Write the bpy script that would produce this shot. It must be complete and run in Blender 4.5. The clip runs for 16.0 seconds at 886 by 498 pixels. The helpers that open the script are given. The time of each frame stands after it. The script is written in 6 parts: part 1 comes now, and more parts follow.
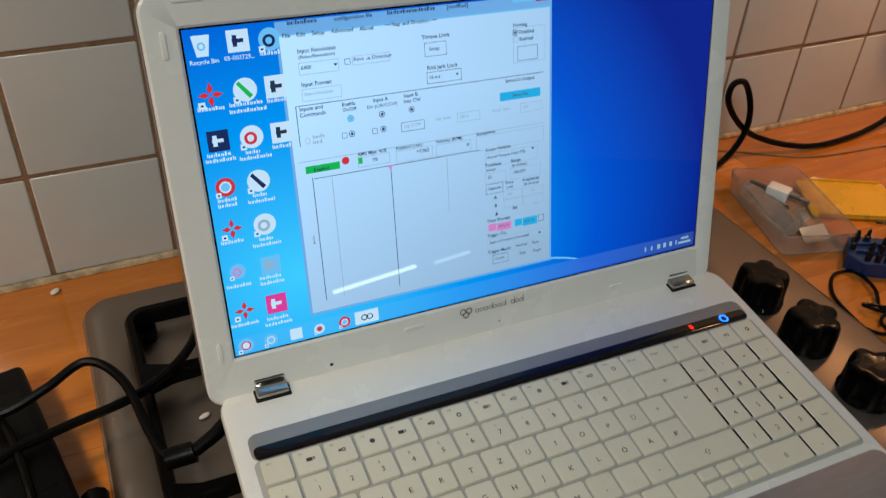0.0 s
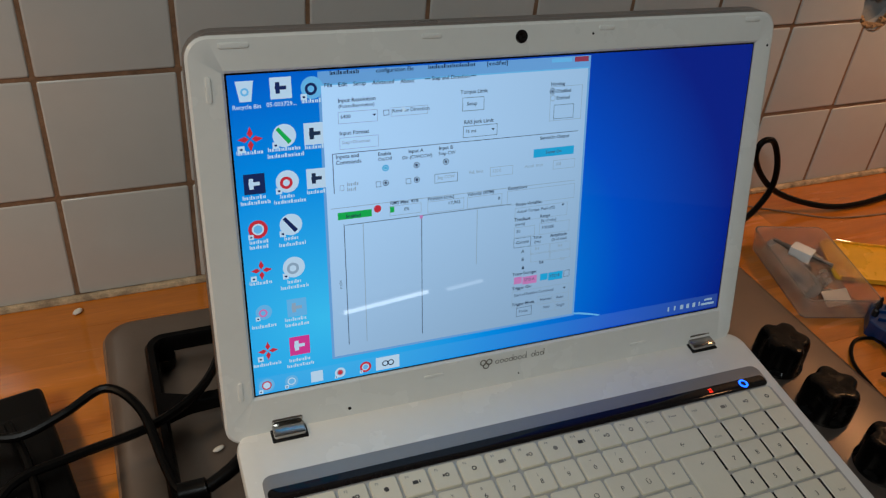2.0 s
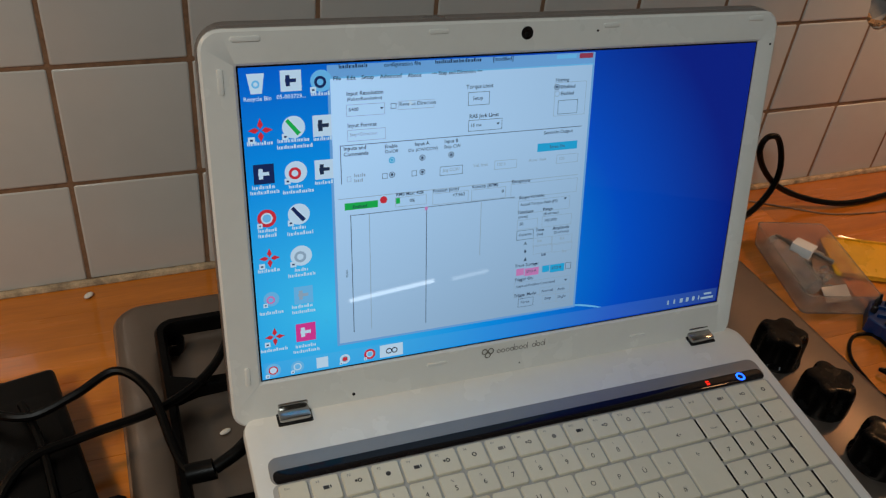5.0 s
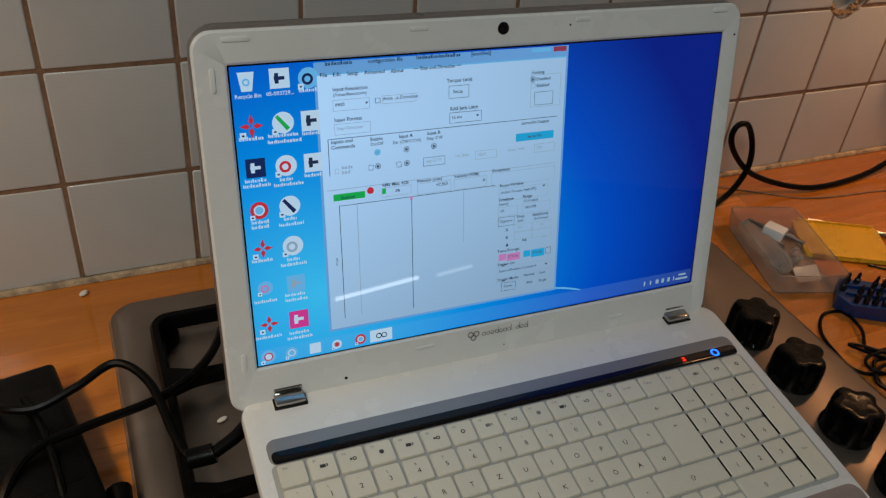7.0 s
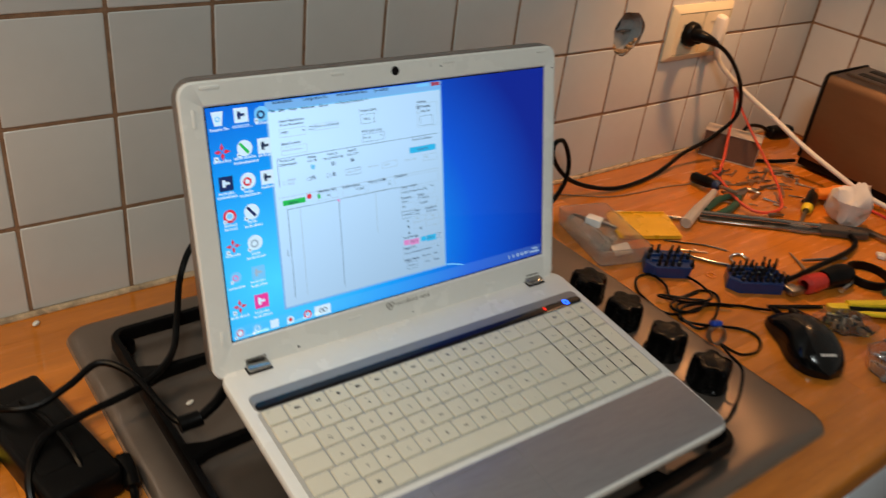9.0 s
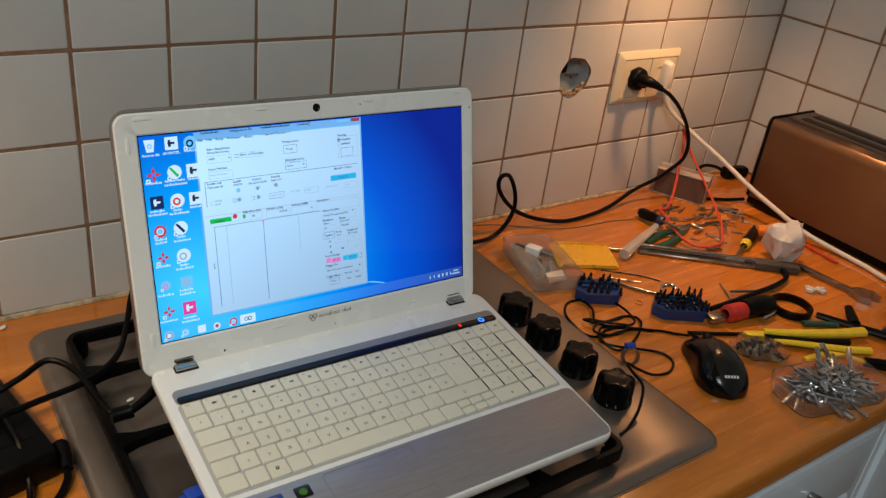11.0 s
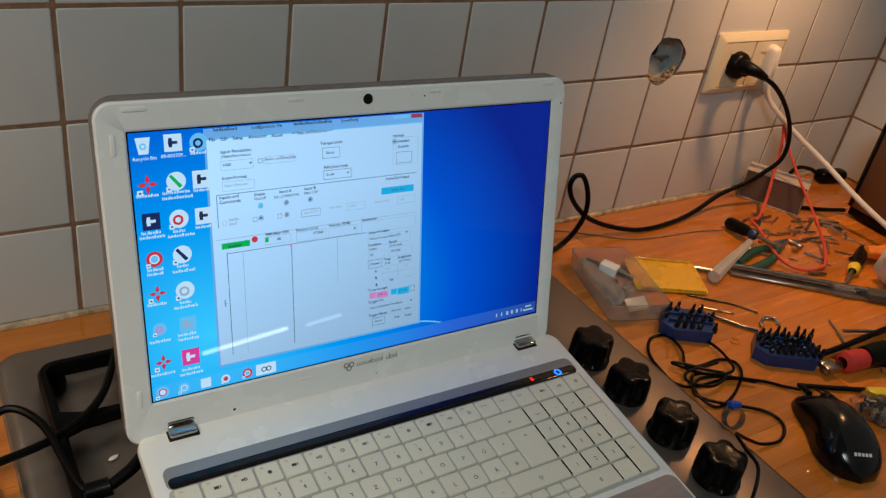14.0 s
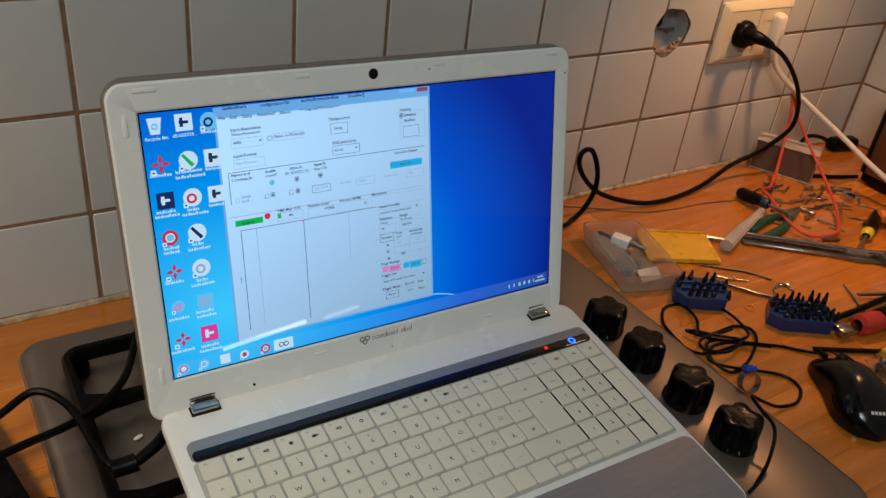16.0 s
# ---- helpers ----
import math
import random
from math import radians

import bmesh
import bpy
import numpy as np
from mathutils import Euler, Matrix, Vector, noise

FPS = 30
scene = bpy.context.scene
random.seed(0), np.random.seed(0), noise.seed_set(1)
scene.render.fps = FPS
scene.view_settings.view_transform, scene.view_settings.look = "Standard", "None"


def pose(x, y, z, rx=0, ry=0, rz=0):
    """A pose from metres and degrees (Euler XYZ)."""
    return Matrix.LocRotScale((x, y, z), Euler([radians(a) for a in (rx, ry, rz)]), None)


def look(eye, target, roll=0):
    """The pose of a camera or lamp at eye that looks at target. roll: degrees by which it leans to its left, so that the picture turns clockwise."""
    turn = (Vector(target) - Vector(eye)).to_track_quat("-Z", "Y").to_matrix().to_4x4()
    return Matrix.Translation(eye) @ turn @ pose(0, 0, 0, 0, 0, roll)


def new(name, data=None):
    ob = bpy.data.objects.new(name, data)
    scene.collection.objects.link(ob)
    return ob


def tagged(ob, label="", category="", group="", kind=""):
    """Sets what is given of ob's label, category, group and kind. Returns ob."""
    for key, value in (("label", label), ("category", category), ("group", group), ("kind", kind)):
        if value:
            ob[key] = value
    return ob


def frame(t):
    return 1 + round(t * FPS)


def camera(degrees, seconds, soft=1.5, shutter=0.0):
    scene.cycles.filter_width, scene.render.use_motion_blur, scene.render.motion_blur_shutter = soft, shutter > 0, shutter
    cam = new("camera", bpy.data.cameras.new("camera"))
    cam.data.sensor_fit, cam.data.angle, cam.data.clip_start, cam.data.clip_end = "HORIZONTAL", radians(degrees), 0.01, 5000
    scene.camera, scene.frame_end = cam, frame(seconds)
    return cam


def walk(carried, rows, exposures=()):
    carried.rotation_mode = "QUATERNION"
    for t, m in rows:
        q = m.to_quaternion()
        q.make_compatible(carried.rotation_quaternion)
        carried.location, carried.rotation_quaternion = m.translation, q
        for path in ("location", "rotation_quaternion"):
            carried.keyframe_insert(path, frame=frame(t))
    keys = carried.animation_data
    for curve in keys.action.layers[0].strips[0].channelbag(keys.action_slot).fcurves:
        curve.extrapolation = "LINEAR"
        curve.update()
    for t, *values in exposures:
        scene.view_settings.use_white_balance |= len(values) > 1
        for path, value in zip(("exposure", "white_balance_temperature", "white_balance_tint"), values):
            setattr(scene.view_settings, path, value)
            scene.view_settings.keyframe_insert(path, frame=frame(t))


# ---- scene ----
cam = camera(56.4, 16.0, soft=1.25, shutter=0.4)
PATH = [
    (0, (-0.053, -0.643, 1.363), (0.672, 0.793, 0.174), 3.3),
    (0.5, (-0.044, -0.623, 1.372), (0.659, 0.825, 0.185), 5.0),
    (1, (-0.044, -0.605, 1.372), (0.644, 0.875, 0.217), 5.1),
    (1.5, (-0.053, -0.615, 1.376), (0.643, 0.878, 0.241), 5.6),
    (2, (-0.059, -0.631, 1.378), (0.65, 0.847, 0.231), 6.1),
    (2.5, (-0.066, -0.636, 1.384), (0.629, 0.848, 0.237), 6.4),
    (3, (-0.064, -0.635, 1.381), (0.623, 0.845, 0.225), 6.4),
    (3.5, (-0.06, -0.637, 1.382), (0.638, 0.836, 0.224), 6.8),
    (6, (-0.066, -0.642, 1.391), (0.62, 0.823, 0.216), 6.7),
    (6.5, (-0.069, -0.657, 1.394), (0.637, 0.799, 0.219), 6.5),
    (7, (-0.072, -0.661, 1.394), (0.654, 0.79, 0.225), 6.1),
    (7.5, (-0.097, -0.692, 1.41), (0.675, 0.761, 0.273), 4.6),
    (8, (-0.141, -0.69, 1.417), (0.788, 0.702, 0.321), 5.3),
    (8.5, (-0.202, -0.7, 1.417), (0.867, 0.625, 0.369), 6.5),
    (9, (-0.225, -0.786, 1.441), (0.888, 0.529, 0.426), 7.4),
    (9.5, (-0.214, -0.961, 1.462), (0.873, 0.409, 0.492), 7.1),
    (10, (-0.24, -1.011, 1.494), (0.847, 0.4, 0.584), 6.8),
    (12.5, (-0.091, -0.719, 1.444), (0.979, 0.631, 0.427), 9.3),
    (13, (-0.101, -0.715, 1.44), (0.957, 0.643, 0.423), 10.1),
    (13.5, (-0.108, -0.718, 1.44), (0.934, 0.649, 0.417), 10.1),
    (14, (-0.111, -0.723, 1.435), (0.918, 0.647, 0.403), 10.1),
    (14.5, (-0.115, -0.722, 1.431), (0.892, 0.659, 0.393), 9.8),
    (15, (-0.118, -0.721, 1.429), (0.876, 0.665, 0.385), 9.5),
    (15.5, (-0.119, -0.723, 1.428), (0.87, 0.662, 0.378), 9.3),
    (16, (-0.115, -0.739, 1.426), (0.879, 0.641, 0.373), 7.4),
]
walk(cam, [(t, look(eye, target, roll)) for t, eye, target, roll in PATH],
     [(0, -0.04, 6200, 8), (0.4, -0.28, 5850, 8), (1.0, -0.34, 5950, 10), (3.5, -0.42, 6350, 10), (7, -0.42, 6200, 10), (8.5, -0.06, 6600, 10), (9.0, 0.14, 6550, 10), (10.2, 0.17, 6480, 10), (12.3, -0.08, 5900, 7), (13.2, -0.11, 5950, 7), (16, -0.12, 6150, 8)])
# ---- light ----
world = bpy.data.worlds.new("room_air")
scene.world = world
world.use_nodes = True
world.node_tree.nodes["Background"].inputs[0].default_value = (0.62, 0.74, 1.0, 1)
world.node_tree.nodes["Background"].inputs[1].default_value = 0.03


def lamp(name, kind, place, energy, colour, size, target=None):
    data = bpy.data.lights.new(name, kind)
    data.energy, data.color = energy, colour
    if kind == "AREA":
        data.shape, data.size = "DISK", size
    else:
        data.shadow_soft_size = size
    ob = new(name, data)
    ob.matrix_world = look(place, target) if target else Matrix.Translation(place)
    return ob


# the lamp under the wall cupboard above the sockets, its fellow further along, and the room's ceiling lamp
spot = lamp("cupboard_lamp", "SPOT", (0.905, -0.160, 1.480), 9.4, (1.0, 0.49, 0.20), 0.024, (0.895, -0.150, 0.9))
spot.data.spot_size, spot.data.spot_blend = radians(112), 1.0
second = lamp("cupboard_lamp", "SPOT", (-0.42, -0.28, 1.50), 5.5, (1.0, 0.66, 0.36), 0.03, (-0.36, -0.30, 0.9))
second.data.spot_size, second.data.spot_blend = radians(122), 0.9
lamp("ceiling_lamp", "AREA", (-0.75, -1.35, 2.42), 17.0, (0.93, 1.0, 0.96), 0.5, (-0.4, -1.0, 0))

# ---- materials ----
def srgb(r, g, b):
    return tuple(((c / 255) / 12.92 if c < 11 else ((c / 255 + 0.055) / 1.055) ** 2.4) for c in (r, g, b))


def material(name, colour, rough=0.5, metal=0.0, vary=0.12, scale=40.0, bump=0.0, bump_scale=200.0, stretch=(1, 1, 1),
             coat=0.0, per_object=0.0, spec=0.5, stain=0.0, stain_colour=(0.1, 0.06, 0.03), rough_vary=0.1, transmission=0.0, anis=0.0):
    """Procedural surface: base colour with grain at two scales, optional stains, relief and gloss variation."""
    m = bpy.data.materials.new(name)
    m.use_nodes = True
    n, l = m.node_tree.nodes, m.node_tree.links
    b = n["Principled BSDF"]
    tc, mp = n.new("ShaderNodeTexCoord"), n.new("ShaderNodeMapping")
    mp.inputs["Scale"].default_value = stretch
    l.new(tc.outputs["Object"], mp.inputs[0])
    info = n.new("ShaderNodeObjectInfo")
    add = n.new("ShaderNodeVectorMath")
    l.new(mp.outputs[0], add.inputs[0])
    sc = n.new("ShaderNodeVectorMath")
    sc.operation = "SCALE"
    sc.inputs[0].default_value = (7.3, 3.1, 5.7)
    l.new(info.outputs["Random"], sc.inputs["Scale"])
    l.new(sc.outputs[0], add.inputs[1])
    big, fine = n.new("ShaderNodeTexNoise"), n.new("ShaderNodeTexNoise")
    big.inputs["Scale"].default_value, fine.inputs["Scale"].default_value = scale, scale * 6
    big.inputs["Detail"].default_value = fine.inputs["Detail"].default_value = 4
    for t in (big, fine):
        l.new(add.outputs[0], t.inputs["Vector"])
    mixn = n.new("ShaderNodeMath")
    mixn.operation = "MULTIPLY_ADD"
    l.new(fine.outputs[0], mixn.inputs[0])
    mixn.inputs[1].default_value = 0.5
    l.new(big.outputs[0], mixn.inputs[2])
    ramp = n.new("ShaderNodeMapRange")
    ramp.inputs["From Min"].default_value, ramp.inputs["From Max"].default_value = 0.45, 1.05
    ramp.inputs["To Min"].default_value, ramp.inputs["To Max"].default_value = 1 - vary, 1 + vary
    l.new(mixn.outputs[0], ramp.inputs[0])
    value = ramp.outputs[0]
    if per_object:
        po = n.new("ShaderNodeMapRange")
        po.inputs["To Min"].default_value, po.inputs["To Max"].default_value = 1 - per_object, 1 + per_object
        l.new(info.outputs["Random"], po.inputs[0])
        mu = n.new("ShaderNodeMath")
        mu.operation = "MULTIPLY"
        l.new(value, mu.inputs[0]), l.new(po.outputs[0], mu.inputs[1])
        value = mu.outputs[0]
    col = n.new("ShaderNodeVectorMath")
    col.operation = "SCALE"
    col.inputs[0].default_value = colour
    l.new(value, col.inputs["Scale"])
    out = col.outputs[0]
    if stain:
        sn = n.new("ShaderNodeTexNoise")
        sn.inputs["Scale"].default_value, sn.inputs["Detail"].default_value = scale * 0.4, 6
        l.new(add.outputs[0], sn.inputs["Vector"])
        sr = n.new("ShaderNodeMapRange")
        sr.inputs["From Min"].default_value, sr.inputs["From Max"].default_value = 0.56, 0.74
        sr.inputs["To Max"].default_value = stain
        l.new(sn.outputs[0], sr.inputs[0])
        mx = n.new("ShaderNodeMix")
        mx.data_type = "RGBA"
        l.new(sr.outputs[0], mx.inputs[0]), l.new(out, mx.inputs[6])
        mx.inputs[7].default_value = (*stain_colour, 1)
        out = mx.outputs[2]
    l.new(out, b.inputs["Base Color"])
    rr = n.new("ShaderNodeMapRange")
    rr.inputs["From Min"].default_value, rr.inputs["From Max"].default_value = 0.3, 0.7
    rr.inputs["To Min"].default_value, rr.inputs["To Max"].default_value = max(0.02, rough * (1 - rough_vary)), min(1, rough * (1 + rough_vary))
    l.new(big.outputs[0], rr.inputs[0])
    l.new(rr.outputs[0], b.inputs["Roughness"])
    b.inputs["Metallic"].default_value = metal
    b.inputs["Coat Weight"].default_value, b.inputs["Coat Roughness"].default_value = coat, 0.07
    b.inputs["Specular IOR Level"].default_value = spec
    b.inputs["Transmission Weight"].default_value = transmission
    b.inputs["Anisotropic"].default_value = anis
    if bump:
        bn, bt = n.new("ShaderNodeBump"), n.new("ShaderNodeTexNoise")
        bt.inputs["Scale"].default_value = bump_scale
        l.new(add.outputs[0], bt.inputs["Vector"])
        bn.inputs["Strength"].default_value, bn.inputs["Distance"].default_value = bump, 0.001
        l.new(bt.outputs[0], bn.inputs["Height"])
        l.new(bn.outputs[0], b.inputs["Normal"])
    return m


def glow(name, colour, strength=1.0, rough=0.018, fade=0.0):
    """A lit part of a screen or a lamp, under its glossy cover. fade: viewing-angle dimming painted into the emission,
    towards the lower edge and one side.
    """
    m = bpy.data.materials.new(name)
    m.use_nodes = True
    b = m.node_tree.nodes["Principled BSDF"]
    b.inputs["Base Color"].default_value = (0.01, 0.01, 0.012, 1)
    b.inputs["Roughness"].default_value = rough
    b.inputs["Specular IOR Level"].default_value = 0.22
    b.inputs["Emission Color"].default_value = (*colour, 1)
    b.inputs["Emission Strength"].default_value = strength
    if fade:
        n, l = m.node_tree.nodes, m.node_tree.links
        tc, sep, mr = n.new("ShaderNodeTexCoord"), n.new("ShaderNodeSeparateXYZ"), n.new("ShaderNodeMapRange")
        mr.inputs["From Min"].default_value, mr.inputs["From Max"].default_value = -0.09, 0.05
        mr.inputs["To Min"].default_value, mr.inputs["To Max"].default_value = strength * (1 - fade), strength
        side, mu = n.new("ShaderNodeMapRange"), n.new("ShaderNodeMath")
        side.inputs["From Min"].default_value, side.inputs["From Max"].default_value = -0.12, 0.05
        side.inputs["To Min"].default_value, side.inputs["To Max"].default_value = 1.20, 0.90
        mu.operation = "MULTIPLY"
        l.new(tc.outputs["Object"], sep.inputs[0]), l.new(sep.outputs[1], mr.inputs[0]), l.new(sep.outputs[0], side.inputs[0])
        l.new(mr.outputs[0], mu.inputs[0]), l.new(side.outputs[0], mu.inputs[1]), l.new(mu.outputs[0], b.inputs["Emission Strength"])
    return m


TILE = material("glazed_tile", (0.60, 0.585, 0.55), 0.16, vary=0.035, scale=9, bump=0.06, bump_scale=28, per_object=0.045, rough_vary=0.3)
GROUT = material("brown_grout", (0.25, 0.14, 0.078), 0.9, vary=0.35, scale=60, bump=0.6, bump_scale=500)
PLASTER = material("white_plaster", (0.72, 0.71, 0.69), 0.8, vary=0.04, scale=12, bump=0.15, bump_scale=150)
# for the unseen walls only: dark grey chosen to cut bounced light
DIM_WALL = material("bounce_cut_grey", (0.30, 0.29, 0.27), 0.85, vary=0.05, scale=8, bump=0.1, bump_scale=150)
WOOD = material("oiled_wood", (0.57, 0.180, 0.019), 0.23, vary=0.20, scale=11, stretch=(0.7, 7, 7), bump=0.05, bump_scale=60, per_object=0.17, stain=0.22, stain_colour=(0.22, 0.07, 0.012), rough_vary=0.35, coat=0.75, spec=0.30)
CAULK = material("dirty_sealant", (0.46, 0.34, 0.21), 0.7, vary=0.5, scale=110, stain=0.9, stain_colour=(0.05, 0.03, 0.02), bump=0.5, bump_scale=300)
STEEL_HOB = material("brushed_hob_steel", (0.275, 0.220, 0.180), 0.39, 0.85, vary=0.035, scale=14, stretch=(1, 6, 1), bump=0.03, bump_scale=700, stain=0.10, stain_colour=(0.18, 0.14, 0.11), rough_vary=0.10)
IRON = material("black_enamel_iron", (0.0022, 0.0020, 0.0020), 0.36, spec=0.12, vary=0.3, scale=80, bump=0.25, bump_scale=500)
BRASS = material("tarnished_burner", (0.55, 0.40, 0.27), 0.3, 0.9, vary=0.2, scale=60)
KNOB = material("black_knob_plastic", (0.0022, 0.0020, 0.0020), 0.24, spec=0.16, vary=0.3, scale=90, rough_vary=0.35)
WHITE_LAC = material("white_lacquer", (0.74, 0.81, 0.88), 0.32, vary=0.03, scale=10, bump=0.02, bump_scale=90)
OVEN = material("black_oven_glass", (0.012, 0.011, 0.011), 0.12, vary=0.2, scale=20)
CHROME = material("chrome", (0.62, 0.60, 0.57), 0.14, 1.0, vary=0.06, scale=50)
STEEL = material("worn_steel", (0.36, 0.335, 0.31), 0.3, 1.0, vary=0.2, scale=90, stain=0.35, stain_colour=(0.16, 0.12, 0.09))
ZINC = material("zinc_plated_steel", (0.56, 0.57, 0.58), 0.20, 1.0, vary=0.15, scale=120)
FLOOR_M = material("floor_board", (0.28, 0.17, 0.09), 0.45, vary=0.2, scale=6, stretch=(1, 8, 1))
L_WHITE = material("white_laptop_plastic", (0.84, 0.825, 0.775), 0.25, vary=0.03, scale=25, bump=0.02, bump_scale=300, stain=0.10, stain_colour=(0.50, 0.46, 0.38), rough_vary=0.25)
L_KEY = material("ivory_key", (0.75, 0.69, 0.54), 0.42, vary=0.03, scale=60, bump=0.05, bump_scale=900, per_object=0.03)
L_WELL = material("grey_key_well", (0.44, 0.43, 0.40), 0.5, vary=0.05, scale=50)
L_PALM = material("grey_lilac_palm_rest", (0.35, 0.325, 0.325), 0.36, 0.45, vary=0.10, scale=45, stretch=(1, 9, 1), bump=0.12, bump_scale=350)
L_STRIP = material("grey_satin_strip", (0.29, 0.285, 0.285), 0.42, 0.3, vary=0.05, scale=60)
L_GLOSS = material("black_gloss_strip", (0.008, 0.006, 0.006), 0.07, spec=0.25, vary=0.2, scale=30)
L_DARK = material("dark_gap", (0.010, 0.009, 0.009), 0.6, spec=0.2, vary=0.2, scale=60)
HINGE = material("smoked_chrome_hinge", (0.40, 0.39, 0.37), 0.16, 1.0, vary=0.08, scale=60)
INK = material("dark_key_ink", (0.05, 0.045, 0.04), 0.6, vary=0.1)
INK_SOFT = material("grey_key_ink", (0.22, 0.20, 0.17), 0.6, vary=0.1)
RUBBER = material("black_cable_rubber", (0.0022, 0.0020, 0.0020), 0.36, spec=0.14, vary=0.3, scale=120, bump=0.1, bump_scale=700)
BLACK_PL = material("black_plastic", (0.0022, 0.0020, 0.0020), 0.36, spec=0.14, vary=0.25, scale=90, bump=0.15, bump_scale=900)
MOUSE_TOP = material("black_satin_mouse", (0.0024, 0.0024, 0.0026), 0.13, spec=0.35, vary=0.3, scale=60)
CREAM = material("cream_socket_plastic", (0.71, 0.62, 0.43), 0.3, vary=0.03, scale=40)
CREAM_IN = material("cream_socket_insert", (0.68, 0.59, 0.42), 0.32, vary=0.03, scale=40)
WHITE_PL = material("white_cable_plastic", (0.72, 0.66, 0.58), 0.38, vary=0.05, scale=70)
RED_W = material("red_wire", (0.62, 0.075, 0.035), 0.4, vary=0.1, scale=90)
RED_PL = material("red_plastic", (0.50, 0.03, 0.02), 0.35, vary=0.15, scale=90)
GREEN_PL = material("dark_green_plastic", (0.015, 0.075, 0.05), 0.4, vary=0.2, scale=90)
NAVY_PL = material("navy_grip", (0.012, 0.03, 0.085), 0.42, vary=0.2, scale=90)
BLUE_PL = material("blue_bit_holder", (0.005, 0.030, 0.125), 0.34, vary=0.2, scale=90)
BLUE_CAB = material("blue_network_cable", (0.012, 0.06, 0.42), 0.4, vary=0.1, scale=90)
YELLOW_PL = material("yellow_plastic", (0.78, 0.56, 0.02), 0.38, vary=0.12, scale=70)
AMBER = material("amber_plastic", (0.88, 0.47, 0.025), 0.28, vary=0.08, scale=30, transmission=0.1)
ORANGE_PL = material("orange_plastic", (0.80, 0.22, 0.02), 0.38, vary=0.12, scale=70)
CLEAR = material("scratched_clear_plastic", (0.92, 0.89, 0.85), 0.18, vary=0.06, scale=70, transmission=0.90, rough_vary=0.5, bump=0.1, bump_scale=120)
MILKY = material("milky_plastic", (0.80, 0.75, 0.68), 0.35, vary=0.1, scale=50, transmission=0.6)
LABEL_W = material("white_label", (0.70, 0.68, 0.64), 0.6, vary=0.05, scale=90)
CARD_IN = material("brown_box_lining", (0.12, 0.066, 0.045), 0.55, vary=0.15, scale=30)
CARD_OUT = material("white_card", (0.46, 0.38, 0.32), 0.6, vary=0.06, scale=40)
BRONZE = material("bronze_toaster_steel", (0.22, 0.138, 0.088), 0.40, 1.0, vary=0.05, scale=8, stretch=(1, 1, 5), rough_vary=0.08, bump=0.03, bump_scale=40, anis=0.85)
BRONZE.node_tree.nodes["Principled BSDF"].inputs["Anisotropic Rotation"].default_value = 0.25
TOAST_TOP = material("toaster_top", (0.075, 0.055, 0.042), 0.4, 0.4, vary=0.15, scale=40)
CUP = material("cream_glaze", (0.62, 0.52, 0.36), 0.22, vary=0.05, scale=30)
GREY_PL = material("grey_wall_box", (0.30, 0.31, 0.31), 0.55, vary=0.2, scale=60, stain=0.6, stain_colour=(0.10, 0.08, 0.06))
RAW = material("raw_plaster", (0.33, 0.21, 0.11), 0.95, vary=0.4, scale=90, bump=0.8, bump_scale=220)
CRUMB = material("white_crumb", (0.75, 0.70, 0.62), 0.8, vary=0.1, scale=200)


# ---- building helpers ----
def finish(bm, name, mats, smooth=True, angle=38):
    me = bpy.data.meshes.new(name)
    bmesh.ops.recalc_face_normals(bm, faces=bm.faces)
    bm.to_mesh(me)
    bm.free()
    for m in (mats if isinstance(mats, (list, tuple)) else [mats]):
        me.materials.append(m)
    if smooth:
        me.polygons.foreach_set("use_smooth", [True] * len(me.polygons))
        me.set_sharp_from_angle(angle=radians(angle))
    return me


def part(name, bm, mats, parent, label="", m=None, smooth=True):
    ob = new(name, finish(bm, name, mats, smooth))
    ob.parent = parent
    if m is not None:
        ob.matrix_basis = m
    return tagged(ob, label)


def thing(name, m, label, category, group="", kind=""):
    ob = new(name)
    ob.empty_display_size = 0.02
    ob.matrix_basis = m
    return tagged(ob, label, category, group, kind)


def solid(name, bm, mats, label, category, m=None, group="", kind=""):
    ob = new(name, finish(bm, name, mats))
    if m is not None:
        ob.matrix_basis = m
    return tagged(ob, label, category, group, kind)


def box(bm, x0, x1, y0, y1, z0, z1, bevel=0.0, seg=2, mat=0):
    b = bmesh.new()
    bmesh.ops.create_cube(b, size=1.0, matrix=Matrix.Translation(((x0 + x1) / 2, (y0 + y1) / 2, (z0 + z1) / 2)) @ Matrix.Diagonal((abs(x1 - x0), abs(y1 - y0), abs(z1 - z0), 1)))
    if bevel:
        bmesh.ops.bevel(b, geom=b.edges[:], offset=bevel, segments=seg, affect="EDGES", profile=0.5)
    return merge(bm, b, mat)


def merge(bm, b, mat=0, m=None):
    """Adds the bmesh b, with a material slot, to bm."""
    if m is not None:
        b.transform(m)
    at = [bm.verts.new(v.co) for v in b.verts]
    b.verts.index_update()
    for f in b.faces:
        g = bm.faces.new([at[v.index] for v in f.verts])
        g.material_index = mat if mat else f.material_index
    b.free()
    return bm


